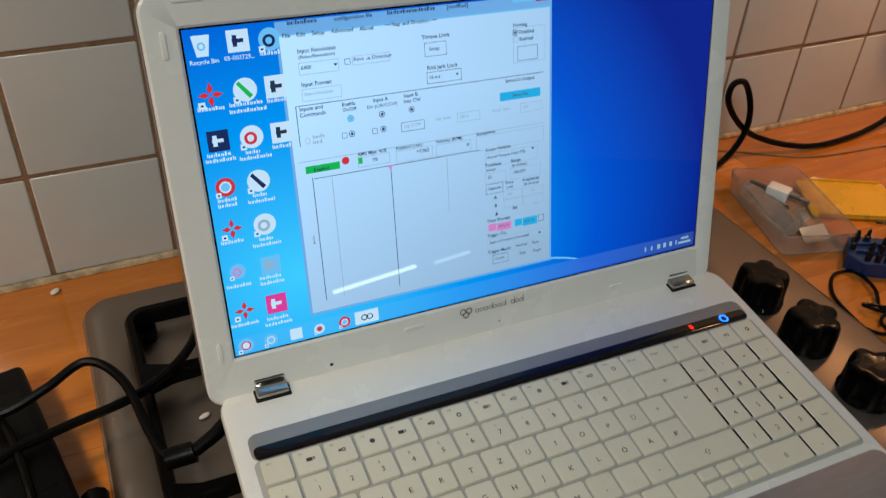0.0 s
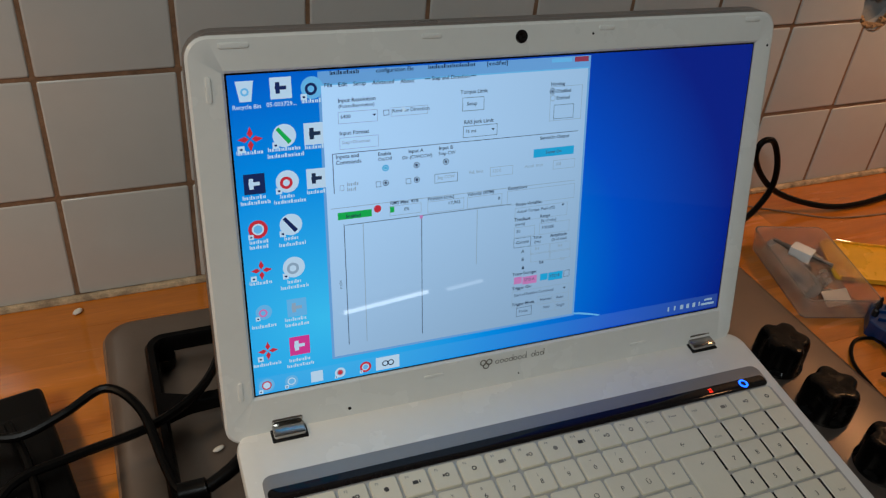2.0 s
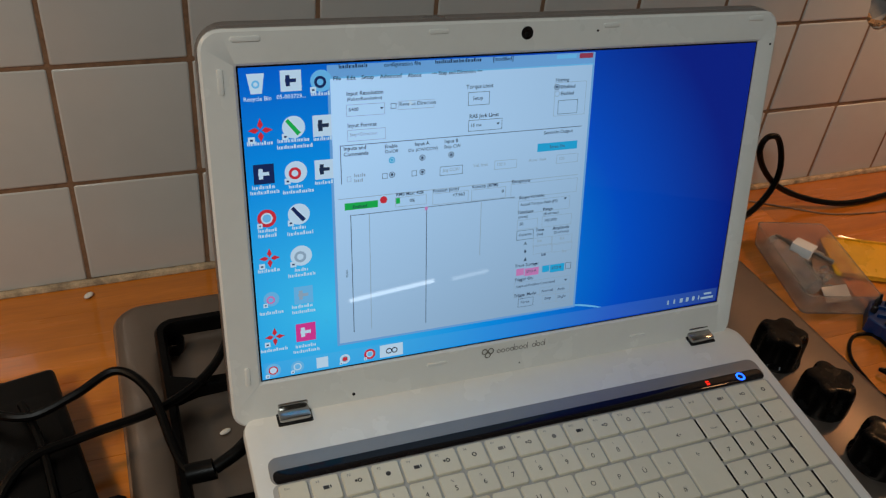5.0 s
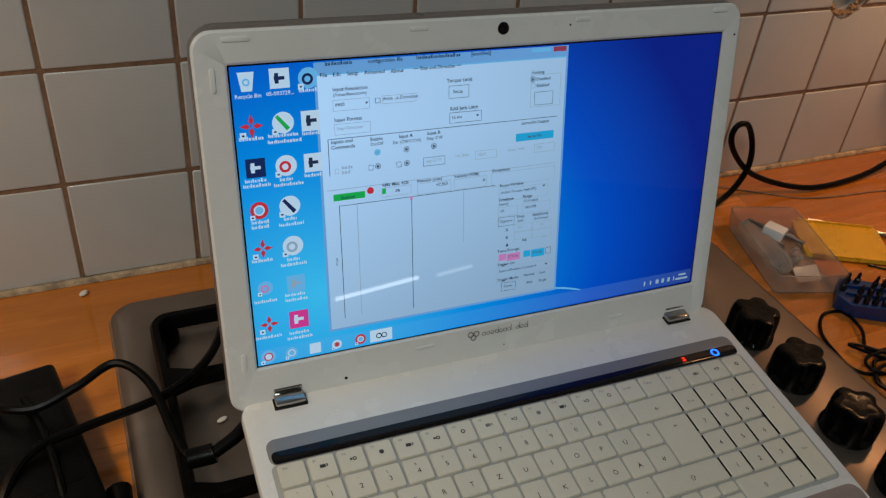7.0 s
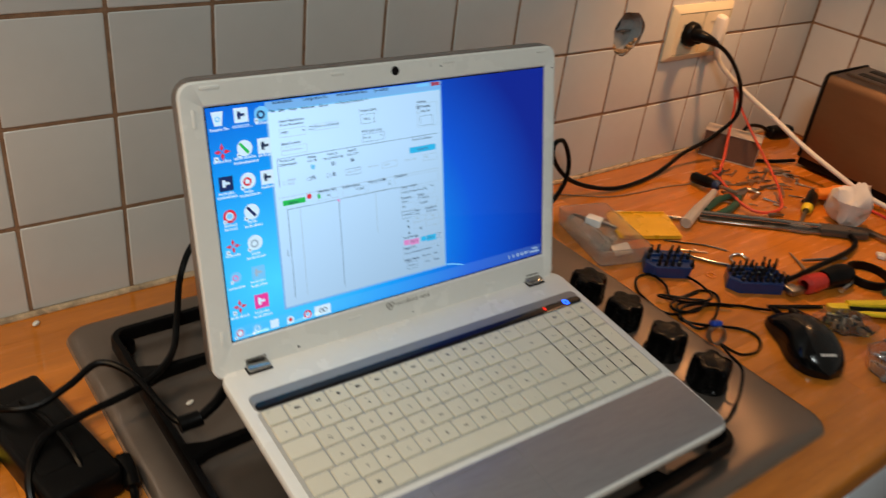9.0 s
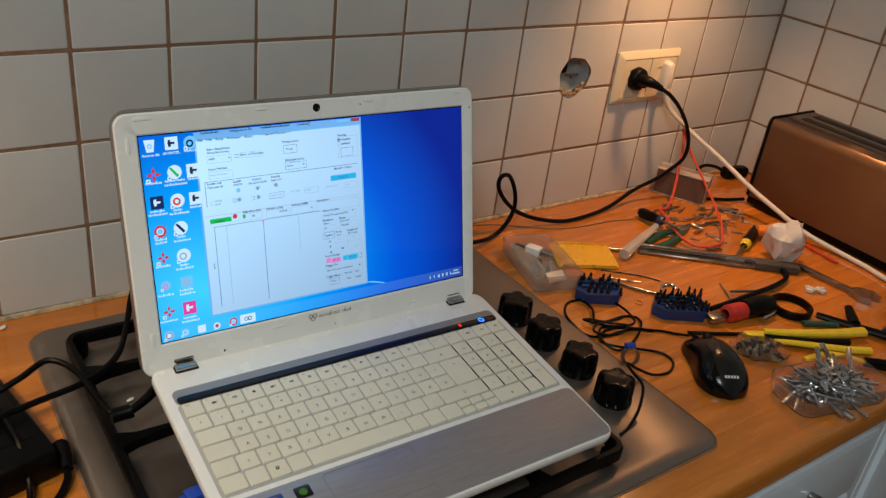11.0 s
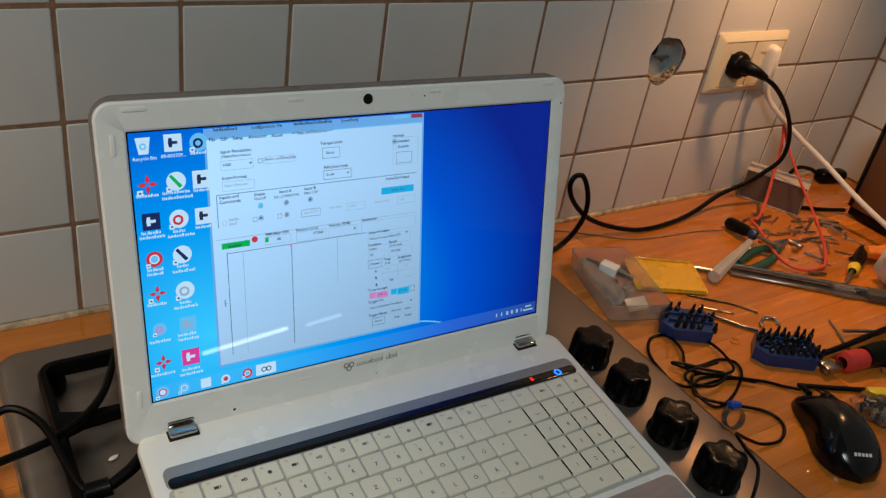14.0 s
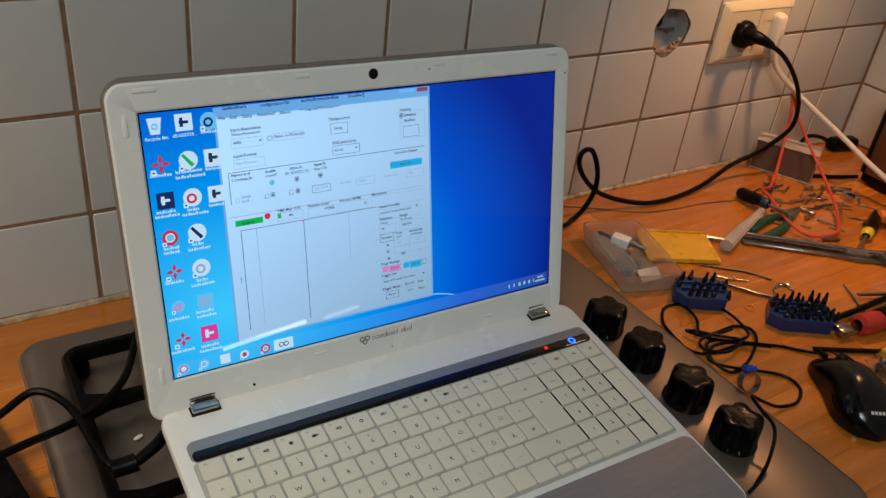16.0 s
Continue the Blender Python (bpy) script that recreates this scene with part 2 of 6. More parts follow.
def lathe(bm, profile, seg=24, m=None, mat=0, wave=None):
    """Turns a profile of (radius, height) round z. wave(angle, height) scales the radius."""
    b = bmesh.new()
    rings = []
    for r, z in profile:
        if r < 1e-6:
            rings.append([b.verts.new((0, 0, z))])
        else:
            rings.append([b.verts.new((r * (wave(a, z) if wave else 1) * math.cos(a), r * (wave(a, z) if wave else 1) * math.sin(a), z)) for a in (2 * math.pi * k / seg for k in range(seg))])
    for p, q in zip(rings, rings[1:]):
        for k in range(seg):
            j = (k + 1) % seg
            if len(p) == 1 and len(q) == 1:
                continue
            if len(p) == 1:
                b.faces.new((p[0], q[k], q[j]))
            elif len(q) == 1:
                b.faces.new((p[k], p[j], q[0]))
            else:
                b.faces.new((p[k], p[j], q[j], q[k]))
    return merge(bm, b, mat, m)


def smooth_path(points, steps=8):
    """A Catmull-Rom line through the points."""
    p = [Vector(q) for q in points]
    p = [2 * p[0] - p[1], *p, 2 * p[-1] - p[-2]]
    out = []
    for a, b, c, d in zip(p, p[1:], p[2:], p[3:]):
        for k in range(steps):
            t = k / steps
            out.append(0.5 * (2 * b + (c - a) * t + (2 * a - 5 * b + 4 * c - d) * t * t + (3 * b - a - 3 * c + d) * t ** 3))
    return out + [p[-2]]


def tube(bm, points, radius, seg=8, steps=8, mat=0, curved=True, flat=1.0):
    """A round cord along the points; radius is a number or one for each end."""
    line = smooth_path(points, steps) if curved else [Vector(q) for q in points]
    r0, r1 = radius if isinstance(radius, tuple) else (radius, radius)
    b = bmesh.new()
    side = None
    rings = []
    for i, q in enumerate(line):
        way = (line[min(i + 1, len(line) - 1)] - line[max(i - 1, 0)]).normalized()
        if side is None:
            side = way.cross(Vector((0, 0, 1)) if abs(way.z) < 0.9 else Vector((1, 0, 0))).normalized()
        side = (side - way * side.dot(way)).normalized()
        up = side.cross(way)
        r = r0 + (r1 - r0) * i / max(1, len(line) - 1)
        rings.append([b.verts.new(q + r * (math.cos(a) * side + flat * math.sin(a) * up)) for a in (2 * math.pi * k / seg for k in range(seg))])
    for p, q in zip(rings, rings[1:]):
        for k in range(seg):
            b.faces.new((p[k], p[(k + 1) % seg], q[(k + 1) % seg], q[k]))
    b.faces.new(rings[0][::-1])
    b.faces.new(rings[-1])
    return merge(bm, b, mat)


def rounded(w, d, r, n=6, cx=0.0, cy=0.0):
    """The outline of a rectangle with round corners, counter-clockwise."""
    out = []
    for sx, sy, a0 in ((1, 1, 0), (-1, 1, 90), (-1, -1, 180), (1, -1, 270)):
        for k in range(n + 1):
            a = radians(a0 + 90 * k / n)
            out.append((cx + sx * (w / 2 - r) + r * math.cos(a), cy + sy * (d / 2 - r) + r * math.sin(a)))
    return out


def loft(bm, loops, cap0=True, cap1=True, mat=0, m=None):
    """A skin over outlines ((x, y) list, z) of equal length."""
    b = bmesh.new()
    rings = [[b.verts.new((x, y, z)) for x, y in loop] for loop, z in loops]
    k = len(rings[0])
    for p, q in zip(rings, rings[1:]):
        for i in range(k):
            b.faces.new((p[i], p[(i + 1) % k], q[(i + 1) % k], q[i]))
    if cap0:
        b.faces.new(rings[0][::-1])
    if cap1:
        b.faces.new(rings[-1])
    return merge(bm, b, mat, m)


def slab(bm, w, d, h, r, edge=0.001, cx=0.0, cy=0.0, z=0.0, mat=0, m=None, n=5):
    """A plate with round corners and a softened upper edge."""
    return loft(bm, [(rounded(w, d, r, n, cx, cy), z), (rounded(w, d, r, n, cx, cy), z + h - edge), (rounded(w - 0.6 * edge, d - 0.6 * edge, max(r - 0.3 * edge, 1e-4), n, cx, cy), z + h - 0.3 * edge), (rounded(w - 2 * edge, d - 2 * edge, max(r - edge, 1e-4), n, cx, cy), z + h)], mat=mat, m=m)


def letters(bm, text, x, y, z, size, m=None, mat=0, align="LEFT", weight=0.0):
    """Adds flat lettering in the built-in font."""
    cu = bpy.data.curves.new("lettering", "FONT")
    cu.body, cu.size, cu.align_x, cu.resolution_u, cu.offset = text, size, align, 2, weight
    ob = bpy.data.objects.new("lettering", cu)
    me = bpy.data.meshes.new_from_object(ob)
    b = bmesh.new()
    b.from_mesh(me)
    b.transform(Matrix.Translation((x, y, z)))
    bpy.data.objects.remove(ob)
    bpy.data.curves.remove(cu)
    bpy.data.meshes.remove(me)
    return merge(bm, b, mat, m)


def plate(bm, x0, x1, y0, y1, z, mat=0):
    f = bm.faces.new([bm.verts.new(p) for p in ((x0, y0, z), (x1, y0, z), (x1, y1, z), (x0, y1, z))])
    f.material_index = mat
    return bm


def disc(bm, x, y, r, z, mat=0, seg=20, inner=0.0):
    ring = [bm.verts.new((x + r * math.cos(2 * math.pi * k / seg), y + r * math.sin(2 * math.pi * k / seg), z)) for k in range(seg)]
    if inner:
        core = [bm.verts.new((x + inner * math.cos(2 * math.pi * k / seg), y + inner * math.sin(2 * math.pi * k / seg), z)) for k in range(seg)]
        for k in range(seg):
            bm.faces.new((ring[k], ring[(k + 1) % seg], core[(k + 1) % seg], core[k])).material_index = mat
    else:
        bm.faces.new(ring).material_index = mat
    return bm


# ---- the room ----
TOP = 0.90          # worktop height
PITCH = 0.1033      # tile and joint
ROW0 = TOP + 0.1015 # first joint above the worktop
CORNER = 1.245      # face of the side wall
HOLE = (0.741, 1.125)


def cut(me, tool):
    """The mesh me with the shape of the mesh tool taken away."""
    a, b = bpy.data.objects.new("a", me), bpy.data.objects.new("b", tool)
    scene.collection.objects.link(a), scene.collection.objects.link(b)
    mod = a.modifiers.new("cut", "BOOLEAN")
    mod.object, mod.operation, mod.solver = b, "DIFFERENCE", "EXACT"
    out = bpy.data.meshes.new_from_object(a.evaluated_get(bpy.context.evaluated_depsgraph_get()))
    bpy.data.objects.remove(a), bpy.data.objects.remove(b)
    return out


def hole_tool():
    bm = bmesh.new()
    rough_edge = lambda a, z: 1 + 0.05 * math.sin(3 * a + 1) + 0.035 * math.sin(7 * a)
    lathe(bm, [(0, -0.05), (0.033, -0.05), (0.033, 0.05), (0, 0.05)], 28, Matrix.Translation((HOLE[0], 0, HOLE[1])) @ pose(0, 0, 0, 90), wave=rough_edge)
    return finish(bm, "tool", GROUT, smooth=False)


bm = bmesh.new()
box(bm, -2.4, 1.4, 0.0010, 0.16, 0, 2.5)
wall_me = cut(finish(bm, "wall", GROUT, smooth=False), hole_tool())
wall_back = tagged(new("wall_north", wall_me), "tiled kitchen wall with brown grout joints above the worktop", "wall", kind="structure")
bm = bmesh.new()
box(bm, CORNER + 0.0010, 1.4, -3.0, 0.0010, 0, 2.5)
wall_side = solid("wall_east", bm, GROUT, "side kitchen wall with grouted tiles by the worktop corner", "wall", kind="structure")
bm = bmesh.new()
box(bm, CORNER - 0.004, CORNER + 0.0010, -3.0, -0.309, TOP, 2.5)
box(bm, CORNER - 0.004, CORNER + 0.0010, -0.309, 0.0, 1.72, 2.5)
part("plaster", bm, PLASTER, wall_side, "smooth white painted plaster")
bm = bmesh.new()
box(bm, -2.4, CORNER, -0.003, 0.0010, 1.72, 2.5)
part("plaster", bm, PLASTER, wall_back, "smooth white painted plaster")
# unseen walls that close the room, kept dark against bounce
bm = bmesh.new()
box(bm, -2.5, -2.4, -3.0, 0.16, 0, 2.5)
solid("wall_west", bm, DIM_WALL, "unseen closing wall, dark grey to cut bounced light", "wall", kind="structure")
bm = bmesh.new()
box(bm, -2.5, 1.4, -3.1, -3.0, 0, 2.5)
solid("wall_south", bm, DIM_WALL, "unseen closing wall, dark grey to cut bounced light", "wall", kind="structure")
bm = bmesh.new()
box(bm, -2.5, 1.4, -3.1, 0.16, -0.1, 0)
solid("floor", bm, FLOOR_M, "brown wooden kitchen floor", "floor", kind="structure")
bm = bmesh.new()
box(bm, -2.5, 1.4, -3.1, 0.16, 2.5, 2.6)
solid("ceiling", bm, PLASTER, "plain white ceiling", "ceiling", kind="structure")

# ---- base cabinets and worktop ----
worktop = thing("worktop", pose(0, 0, TOP), "orange oiled wood-stave kitchen worktop with rounded front", "worktop", kind="structure")
bm = bmesh.new()
loft(bm, [([(x, y) for x, y in ((-0.6, -0.0335), (-0.588, -0.034), (-0.5796, -0.032), (-0.5796, -0.004), (-0.5796, 0.0), (-0.589, -0.0004), (-0.596, -0.0035), (-0.5992, -0.009), (-0.6, -0.016))], z) for z in (-1.3, CORNER)],
     m=Matrix(((0, 0, 1, 0), (1, 0, 0, 0), (0, 1, 0, 0), (0, 0, 0, 1))))
part("front_edge", bm, WOOD, worktop, "rounded worn front edge")
bm = bmesh.new()
box(bm, -1.3, CORNER, -0.579, 0.0, -0.036, -0.0012)
part("core", bm, WOOD, worktop)
bm = bmesh.new()
tube(bm, [(-1.3, -0.003, 0.001), (-0.6, -0.004, 0.0012), (-0.1, -0.003, 0.001), (0.4, -0.003, 0.001), (CORNER, -0.003, 0.001)], 0.0040, 8)
part("sealant", bm, CAULK, worktop, "cracked dirty sealant along the tiles")


def cabinet(x0, x1, label, fronts):
    """A base unit: a body, a face frame, and inset fronts (name, x0, x1, z0, z1, knob x, knob z) with bevelled rims."""
    root = thing("base_cabinet", pose(0, 0, 0), label, "cabinet", "base cabinets")
    bm = bmesh.new()
    box(bm, x0, x1, -0.555, -0.02, 0.1, TOP - 0.037)
    part("body", bm, WHITE_LAC, root)
    bm = bmesh.new()
    left, right = min(f[1] for f in fronts), max(f[2] for f in fronts)
    cuts = sorted([0.1, TOP - 0.037] + [z for f in fronts for z in f[3:5]])
    box(bm, x0, left - 0.002, -0.578, -0.556, 0.1, TOP - 0.037, 0.0015, 1)
    box(bm, right + 0.002, x1, -0.578, -0.556, 0.1, TOP - 0.037, 0.0015, 1)
    for z0, z1 in zip(cuts[::2], cuts[1::2]):
        box(bm, left - 0.001, right + 0.001, -0.577, -0.557, z0 + 0.0015 * (z0 > 0.11), z1 - 0.0015 * (z1 < TOP - 0.04), 0.0008, 1)
    part("face_frame", bm, WHITE_LAC, root, "white face frame")
    for name, fx0, fx1, z0, z1, kx, kz in fronts:
        bm = bmesh.new()
        w, h = fx1 - fx0, z1 - z0
        loft(bm, [(rounded(w, h, 0.002, 2), 0.0), (rounded(w, h, 0.002, 2), 0.017), (rounded(w - 0.004, h - 0.004, 0.002, 2), 0.021), (rounded(w - 0.020, h - 0.020, 0.002, 2), 0.0235)], m=Matrix.Translation(((fx0 + fx1) / 2, -0.563, (z0 + z1) / 2)) @ pose(0, 0, 0, 90))
        front = part(name, bm, WHITE_LAC, root)
        bm = bmesh.new()
        lathe(bm, [(0.0, 0), (0.0055, 0), (0.0055, 0.006), (0.0068, 0.007), (0.0068, 0.029), (0.006, 0.0305), (0.0, 0.0305)], 16, Matrix.Translation((kx, -0.586, kz)) @ pose(0, 0, 0, 90))
        for g in (0.011, 0.016, 0.021):
            lathe(bm, [(0.0071, g), (0.0074, g + 0.001), (0.0071, g + 0.002)], 16, Matrix.Translation((kx, -0.586, kz)) @ pose(0, 0, 0, 90))
        part("knob", bm, STEEL, front, "ribbed steel knob")
    return root


cabinet(0.512, 0.868, "white lacquered base cabinet with drawer and steel knobs", [("drawer_front", 0.553, 0.838, 0.713, 0.826, 0.703, 0.768), ("door", 0.553, 0.838, 0.12, 0.705, 0.703, 0.60)])
cabinet(0.870, CORNER - 0.003, "white lacquered base cabinet with steel knob", [("door", 0.889, 1.205, 0.12, 0.826, 0.936, 0.726)])
oven = thing("oven", pose(0, 0, 0), "built-in oven with black glass front under white rail", "oven")
bm = bmesh.new()
box(bm, -0.09, 0.508, -0.56, -0.02, 0.1, TOP - 0.037)
part("body", bm, WHITE_LAC, oven)
bm = bmesh.new()
box(bm, -0.088, 0.506, -0.583, -0.561, 0.838, 0.862, 0.002)
part("rail", bm, WHITE_LAC, oven, "white front rail")
bm = bmesh.new()
box(bm, -0.086, 0.502, -0.592, -0.561, 0.25, 0.832, 0.003)
part("front", bm, OVEN, oven, "black glass front")
bm = bmesh.new()
box(bm, -0.07, 0.486, -0.615, -0.592, 0.80, 0.815, 0.004)
part("handle", bm, BLACK_PL, oven)

# ---- the gas hob ----
hob = thing("gas_hob", pose(0.2165, -0.30, TOP, 0, 0, 0), "brushed bronze-grey steel gas hob with black pan supports", "hob")
bm = bmesh.new()
W, D = 0.606, 0.502
loft(bm, [(rounded(W, D, 0.022), 0.0003), (rounded(W, D, 0.022), 0.003), (rounded(W - 0.006, D - 0.006, 0.020), 0.0062), (rounded(W - 0.016, D - 0.016, 0.018), 0.0078),
          (rounded(0.466, 0.450, 0.030, 6, -0.040, -0.004), 0.0088), (rounded(0.456, 0.440, 0.026, 6, -0.040, -0.004), 0.0062), (rounded(0.446, 0.430, 0.022, 6, -0.040, -0.004), 0.0042)])
part("plate", bm, STEEL_HOB, hob)
# thin dark brown loop just outside the hob rim
bm = bmesh.new()
loft(bm, [(rounded(W + 0.004, D + 0.004, 0.024), 0.0001), (rounded(W + 0.003, D + 0.003, 0.0235), 0.0011), (rounded(W - 0.004, D - 0.004, 0.020), 0.0012)], False, False)
part("seal", bm, GROUT, hob, "thin dark brown line round the hob")
for bx, by, br in ((-0.15, 0.10, 0.034), (0.06, 0.10, 0.028), (-0.185, -0.140, 0.040), (0.06, -0.115, 0.034)):
    bm = bmesh.new()
    lathe(bm, [(br * 1.32, 0.0043), (br * 1.30, 0.009), (br * 1.05, 0.0125), (br * 1.0, 0.0165), (br * 0.5, 0.0168), (0, 0.0168)], 28, Matrix.Translation((bx, by, 0)))
    burner = part("burner", bm, BRASS, hob, "tarnished burner ring")
    bm = bmesh.new()
    lathe(bm, [(0, 0.017), (br * 0.86, 0.017), (br * 0.9, 0.019), (br * 0.82, 0.0225), (0, 0.0235)], 28, Matrix.Translation((bx, by, 0)))
    part("cap", bm, IRON, burner, "black enamel cap")


def grate(x0, x1, y0, y1, fingers):
    """A cast pan support: a round-cornered frame on feet, with fingers that reach inwards."""
    bm = bmesh.new()
    z0, z1 = 0.0155, 0.030
    cx, cy, w, d = (x0 + x1) / 2, (y0 + y1) / 2, x1 - x0, y1 - y0
    out, inn = rounded(w, d, 0.016, 6, cx, cy), rounded(w - 0.018, d - 0.018, 0.009, 6, cx, cy)
    mid_o, mid_i = rounded(w - 0.004, d - 0.004, 0.014, 6, cx, cy), rounded(w - 0.0135, d - 0.0135, 0.011, 6, cx, cy)
    loft(bm, [(inn, z0), (out, z0), (out, z1 - 0.004), (mid_o, z1 - 0.001), (mid_i, z1 - 0.001), (inn, z1 - 0.004), (inn, z0)], False, False)
    for fx, fy, tx, ty in fingers:
        way = Vector((tx - fx, ty - fy, 0))
        n = Vector((-way.y, way.x, 0)).normalized()
        b = bmesh.new()
        for t, half, low, high in ((0, 0.011, z0, z1), (0.22, 0.0050, z0 + 0.001, z1), (1.0, 0.0042, z1 - 0.008, z1 + 0.0012)):
            q = Vector((fx, fy, 0)) + way * t
            for s, z in ((-1, low), (1, low), (1, high), (-1, high)):
                b.verts.new(q + n * half * s + Vector((0, 0, z)))
        b.verts.ensure_lookup_table()
        for k in (0, 4):
            for i in range(4):
                j = (i + 1) % 4
                b.faces.new([b.verts[k + i], b.verts[k + j], b.verts[k + 4 + j], b.verts[k + 4 + i]])
        b.faces.new(b.verts[8:12])
        bmesh.ops.bevel(b, geom=b.edges[:], offset=0.0014, segments=1, affect="EDGES")
        merge(bm, b)
    for fx in (x0 + 0.014, x1 - 0.014):
        for fy in (y0 + 0.014, y1 - 0.014):
            lathe(bm, [(0.007, 0.0045), (0.0085, 0.009), (0.0085, z0 + 0.002)], 10, Matrix.Translation((fx, fy, 0)))
    return part("pan_support", bm, IRON, hob, "black enamelled cast-iron pan support")


grate(-0.274, -0.048, -0.226, 0.200, [(-0.268, 0.122, -0.185, 0.118), (-0.268, 0.008, -0.19, 0.006), (-0.268, -0.115, -0.205, -0.115), (-0.054, 0.10, -0.115, 0.10), (-0.054, -0.115, -0.105, -0.115), (-0.15, 0.194, -0.15, 0.135), (-0.15, -0.22, -0.15, -0.165)])
grate(-0.046, 0.172, -0.226, 0.192, [(-0.04, 0.10, 0.025, 0.10), (-0.04, -0.115, 0.022, -0.115), (0.166, 0.10, 0.095, 0.10), (0.166, -0.115, 0.10, -0.115), (0.06, 0.186, 0.06, 0.135), (0.06, -0.22, 0.06, -0.155)])


def knob(x, y, turn):
    bm = bmesh.new()
    grip = lambda a, z: 1 - (0.24 * (0.5 + 0.5 * math.cos(5 * a)) ** 1.4 if 0.0125 < z < 0.0395 else 0)
    lathe(bm, [(0, 0.0085), (0.0215, 0.0085), (0.0222, 0.0100), (0.0220, 0.0118), (0.0226, 0.0140), (0.0222, 0.0300), (0.0214, 0.0355), (0.0200, 0.0382), (0.0172, 0.0392), (0.0120, 0.0386), (0, 0.0384)], 60, wave=grip)
    return part("control_knob", bm, KNOB, hob, "glossy black lobed knob", pose(x, y, 0, 0, 0, turn))


for y, turn in ((-0.262, 10), (-0.320, 35), (-0.383, -20), (-0.443, 5)):
    knob(0.450 - 0.2165, y + 0.30, turn)
bm = bmesh.new()
bmesh.ops.create_icosphere(bm, subdivisions=2, radius=0.0027, matrix=Matrix.Diagonal((1.7, 0.8, 0.55, 1)))
solid("crumb", bm, CRUMB, "small white crumb on the steel hob", "crumb", pose(-0.019, -0.212, TOP + 0.0065, 0, 0, 20), "crumbs")
bm = bmesh.new()
bmesh.ops.create_icosphere(bm, subdivisions=2, radius=0.0032, matrix=Matrix.Diagonal((1.5, 0.9, 0.6, 1)))
solid("crumb", bm, CRUMB, "small pale crumb on the worktop by the wall", "crumb", pose(-0.105, -0.022, TOP + 0.0025, 0, 0, 40), "crumbs")

# ---- the laptop ----
BASE = pose(0.1768, -0.2728, 0.980, 5.2, 0.45, -1.05)
laptop = thing("laptop", BASE, "white laptop with open lid and lit screen on the hob", "laptop")
HALF, DEEP = 0.192, 0.248
# upper shell, and the dark wedge beneath it that lies level on the pan supports
bm = bmesh.new()
rim = rounded(2 * HALF, DEEP, 0.014, 5, 0, -DEEP / 2)
loft(bm, [(rounded(2 * HALF - 0.010, DEEP - 0.010, 0.010, 5, 0, -DEEP / 2), -0.0135), (rounded(2 * HALF - 0.002, DEEP - 0.002, 0.013, 5, 0, -DEEP / 2), -0.0105), (rim, -0.006), (rim, -0.003), (rounded(2 * HALF - 0.002, DEEP - 0.002, 0.013, 5, 0, -DEEP / 2), -0.0008), (rounded(2 * HALF - 0.006, DEEP - 0.006, 0.011, 5, 0, -DEEP / 2), 0.0)])
part("base", bm, L_WHITE, laptop)
bm = bmesh.new()
rings = []
for shrink, upper in ((0.060, False), (0.022, True)):
    rings.append([bm.verts.new((x, y, -0.013 if upper else -0.0497 - 0.1016 * y)) for x, y in rounded(2 * HALF - shrink, DEEP - shrink, 0.012, 5, 0, -DEEP / 2)])
for i in range(len(rings[0])):
    j = (i + 1) % len(rings[0])
    bm.faces.new((rings[0][i], rings[0][j], rings[1][j], rings[1][i]))
bm.faces.new(rings[0][::-1]), bm.faces.new(rings[1])
part("underside", bm, BLACK_PL, laptop, "dark plastic underside")
bm = bmesh.new()
slab(bm, 0.3650, 0.0195, 0.0011, 0.006, 0.0005, 0.0005, -0.0460)
part("grey_strip", bm, L_STRIP, laptop, "grey satin strip above the keys")
bm = bmesh.new()
slab(bm, 0.3620, 0.0092, 0.0017, 0.0035, 0.0004, 0.0005, -0.0508)
gloss = part("gloss_strip", bm, L_GLOSS, laptop, "glossy black status strip")
bm = bmesh.new()
disc(bm, 0.1618, -0.0505, 0.0036, 0.0020, inner=0.0021)
part("power_light", bm, glow("blue_light", srgb(30, 90, 255), 5), gloss, "glowing blue power ring")
bm = bmesh.new()
plate(bm, 0.1315, 0.1345, -0.0518, -0.0502, 0.0020)
plate(bm, 0.1315, 0.1345, -0.0495, -0.0483, 0.0020)
part("status_light", bm, glow("red_light", srgb(255, 40, 20), 1.8), gloss, "glowing red status light")
bm = bmesh.new()
slab(bm, 0.3645, 0.1155, 0.0006, 0.004, 0.0002, 0, -0.1132)
part("key_well", bm, L_WELL, laptop, "grey recess between the keys")

UNIT, KX, KY = 0.01895, -0.1800, -0.0562
ink, soft_ink = bmesh.new(), bmesh.new()
key_meshes = {}


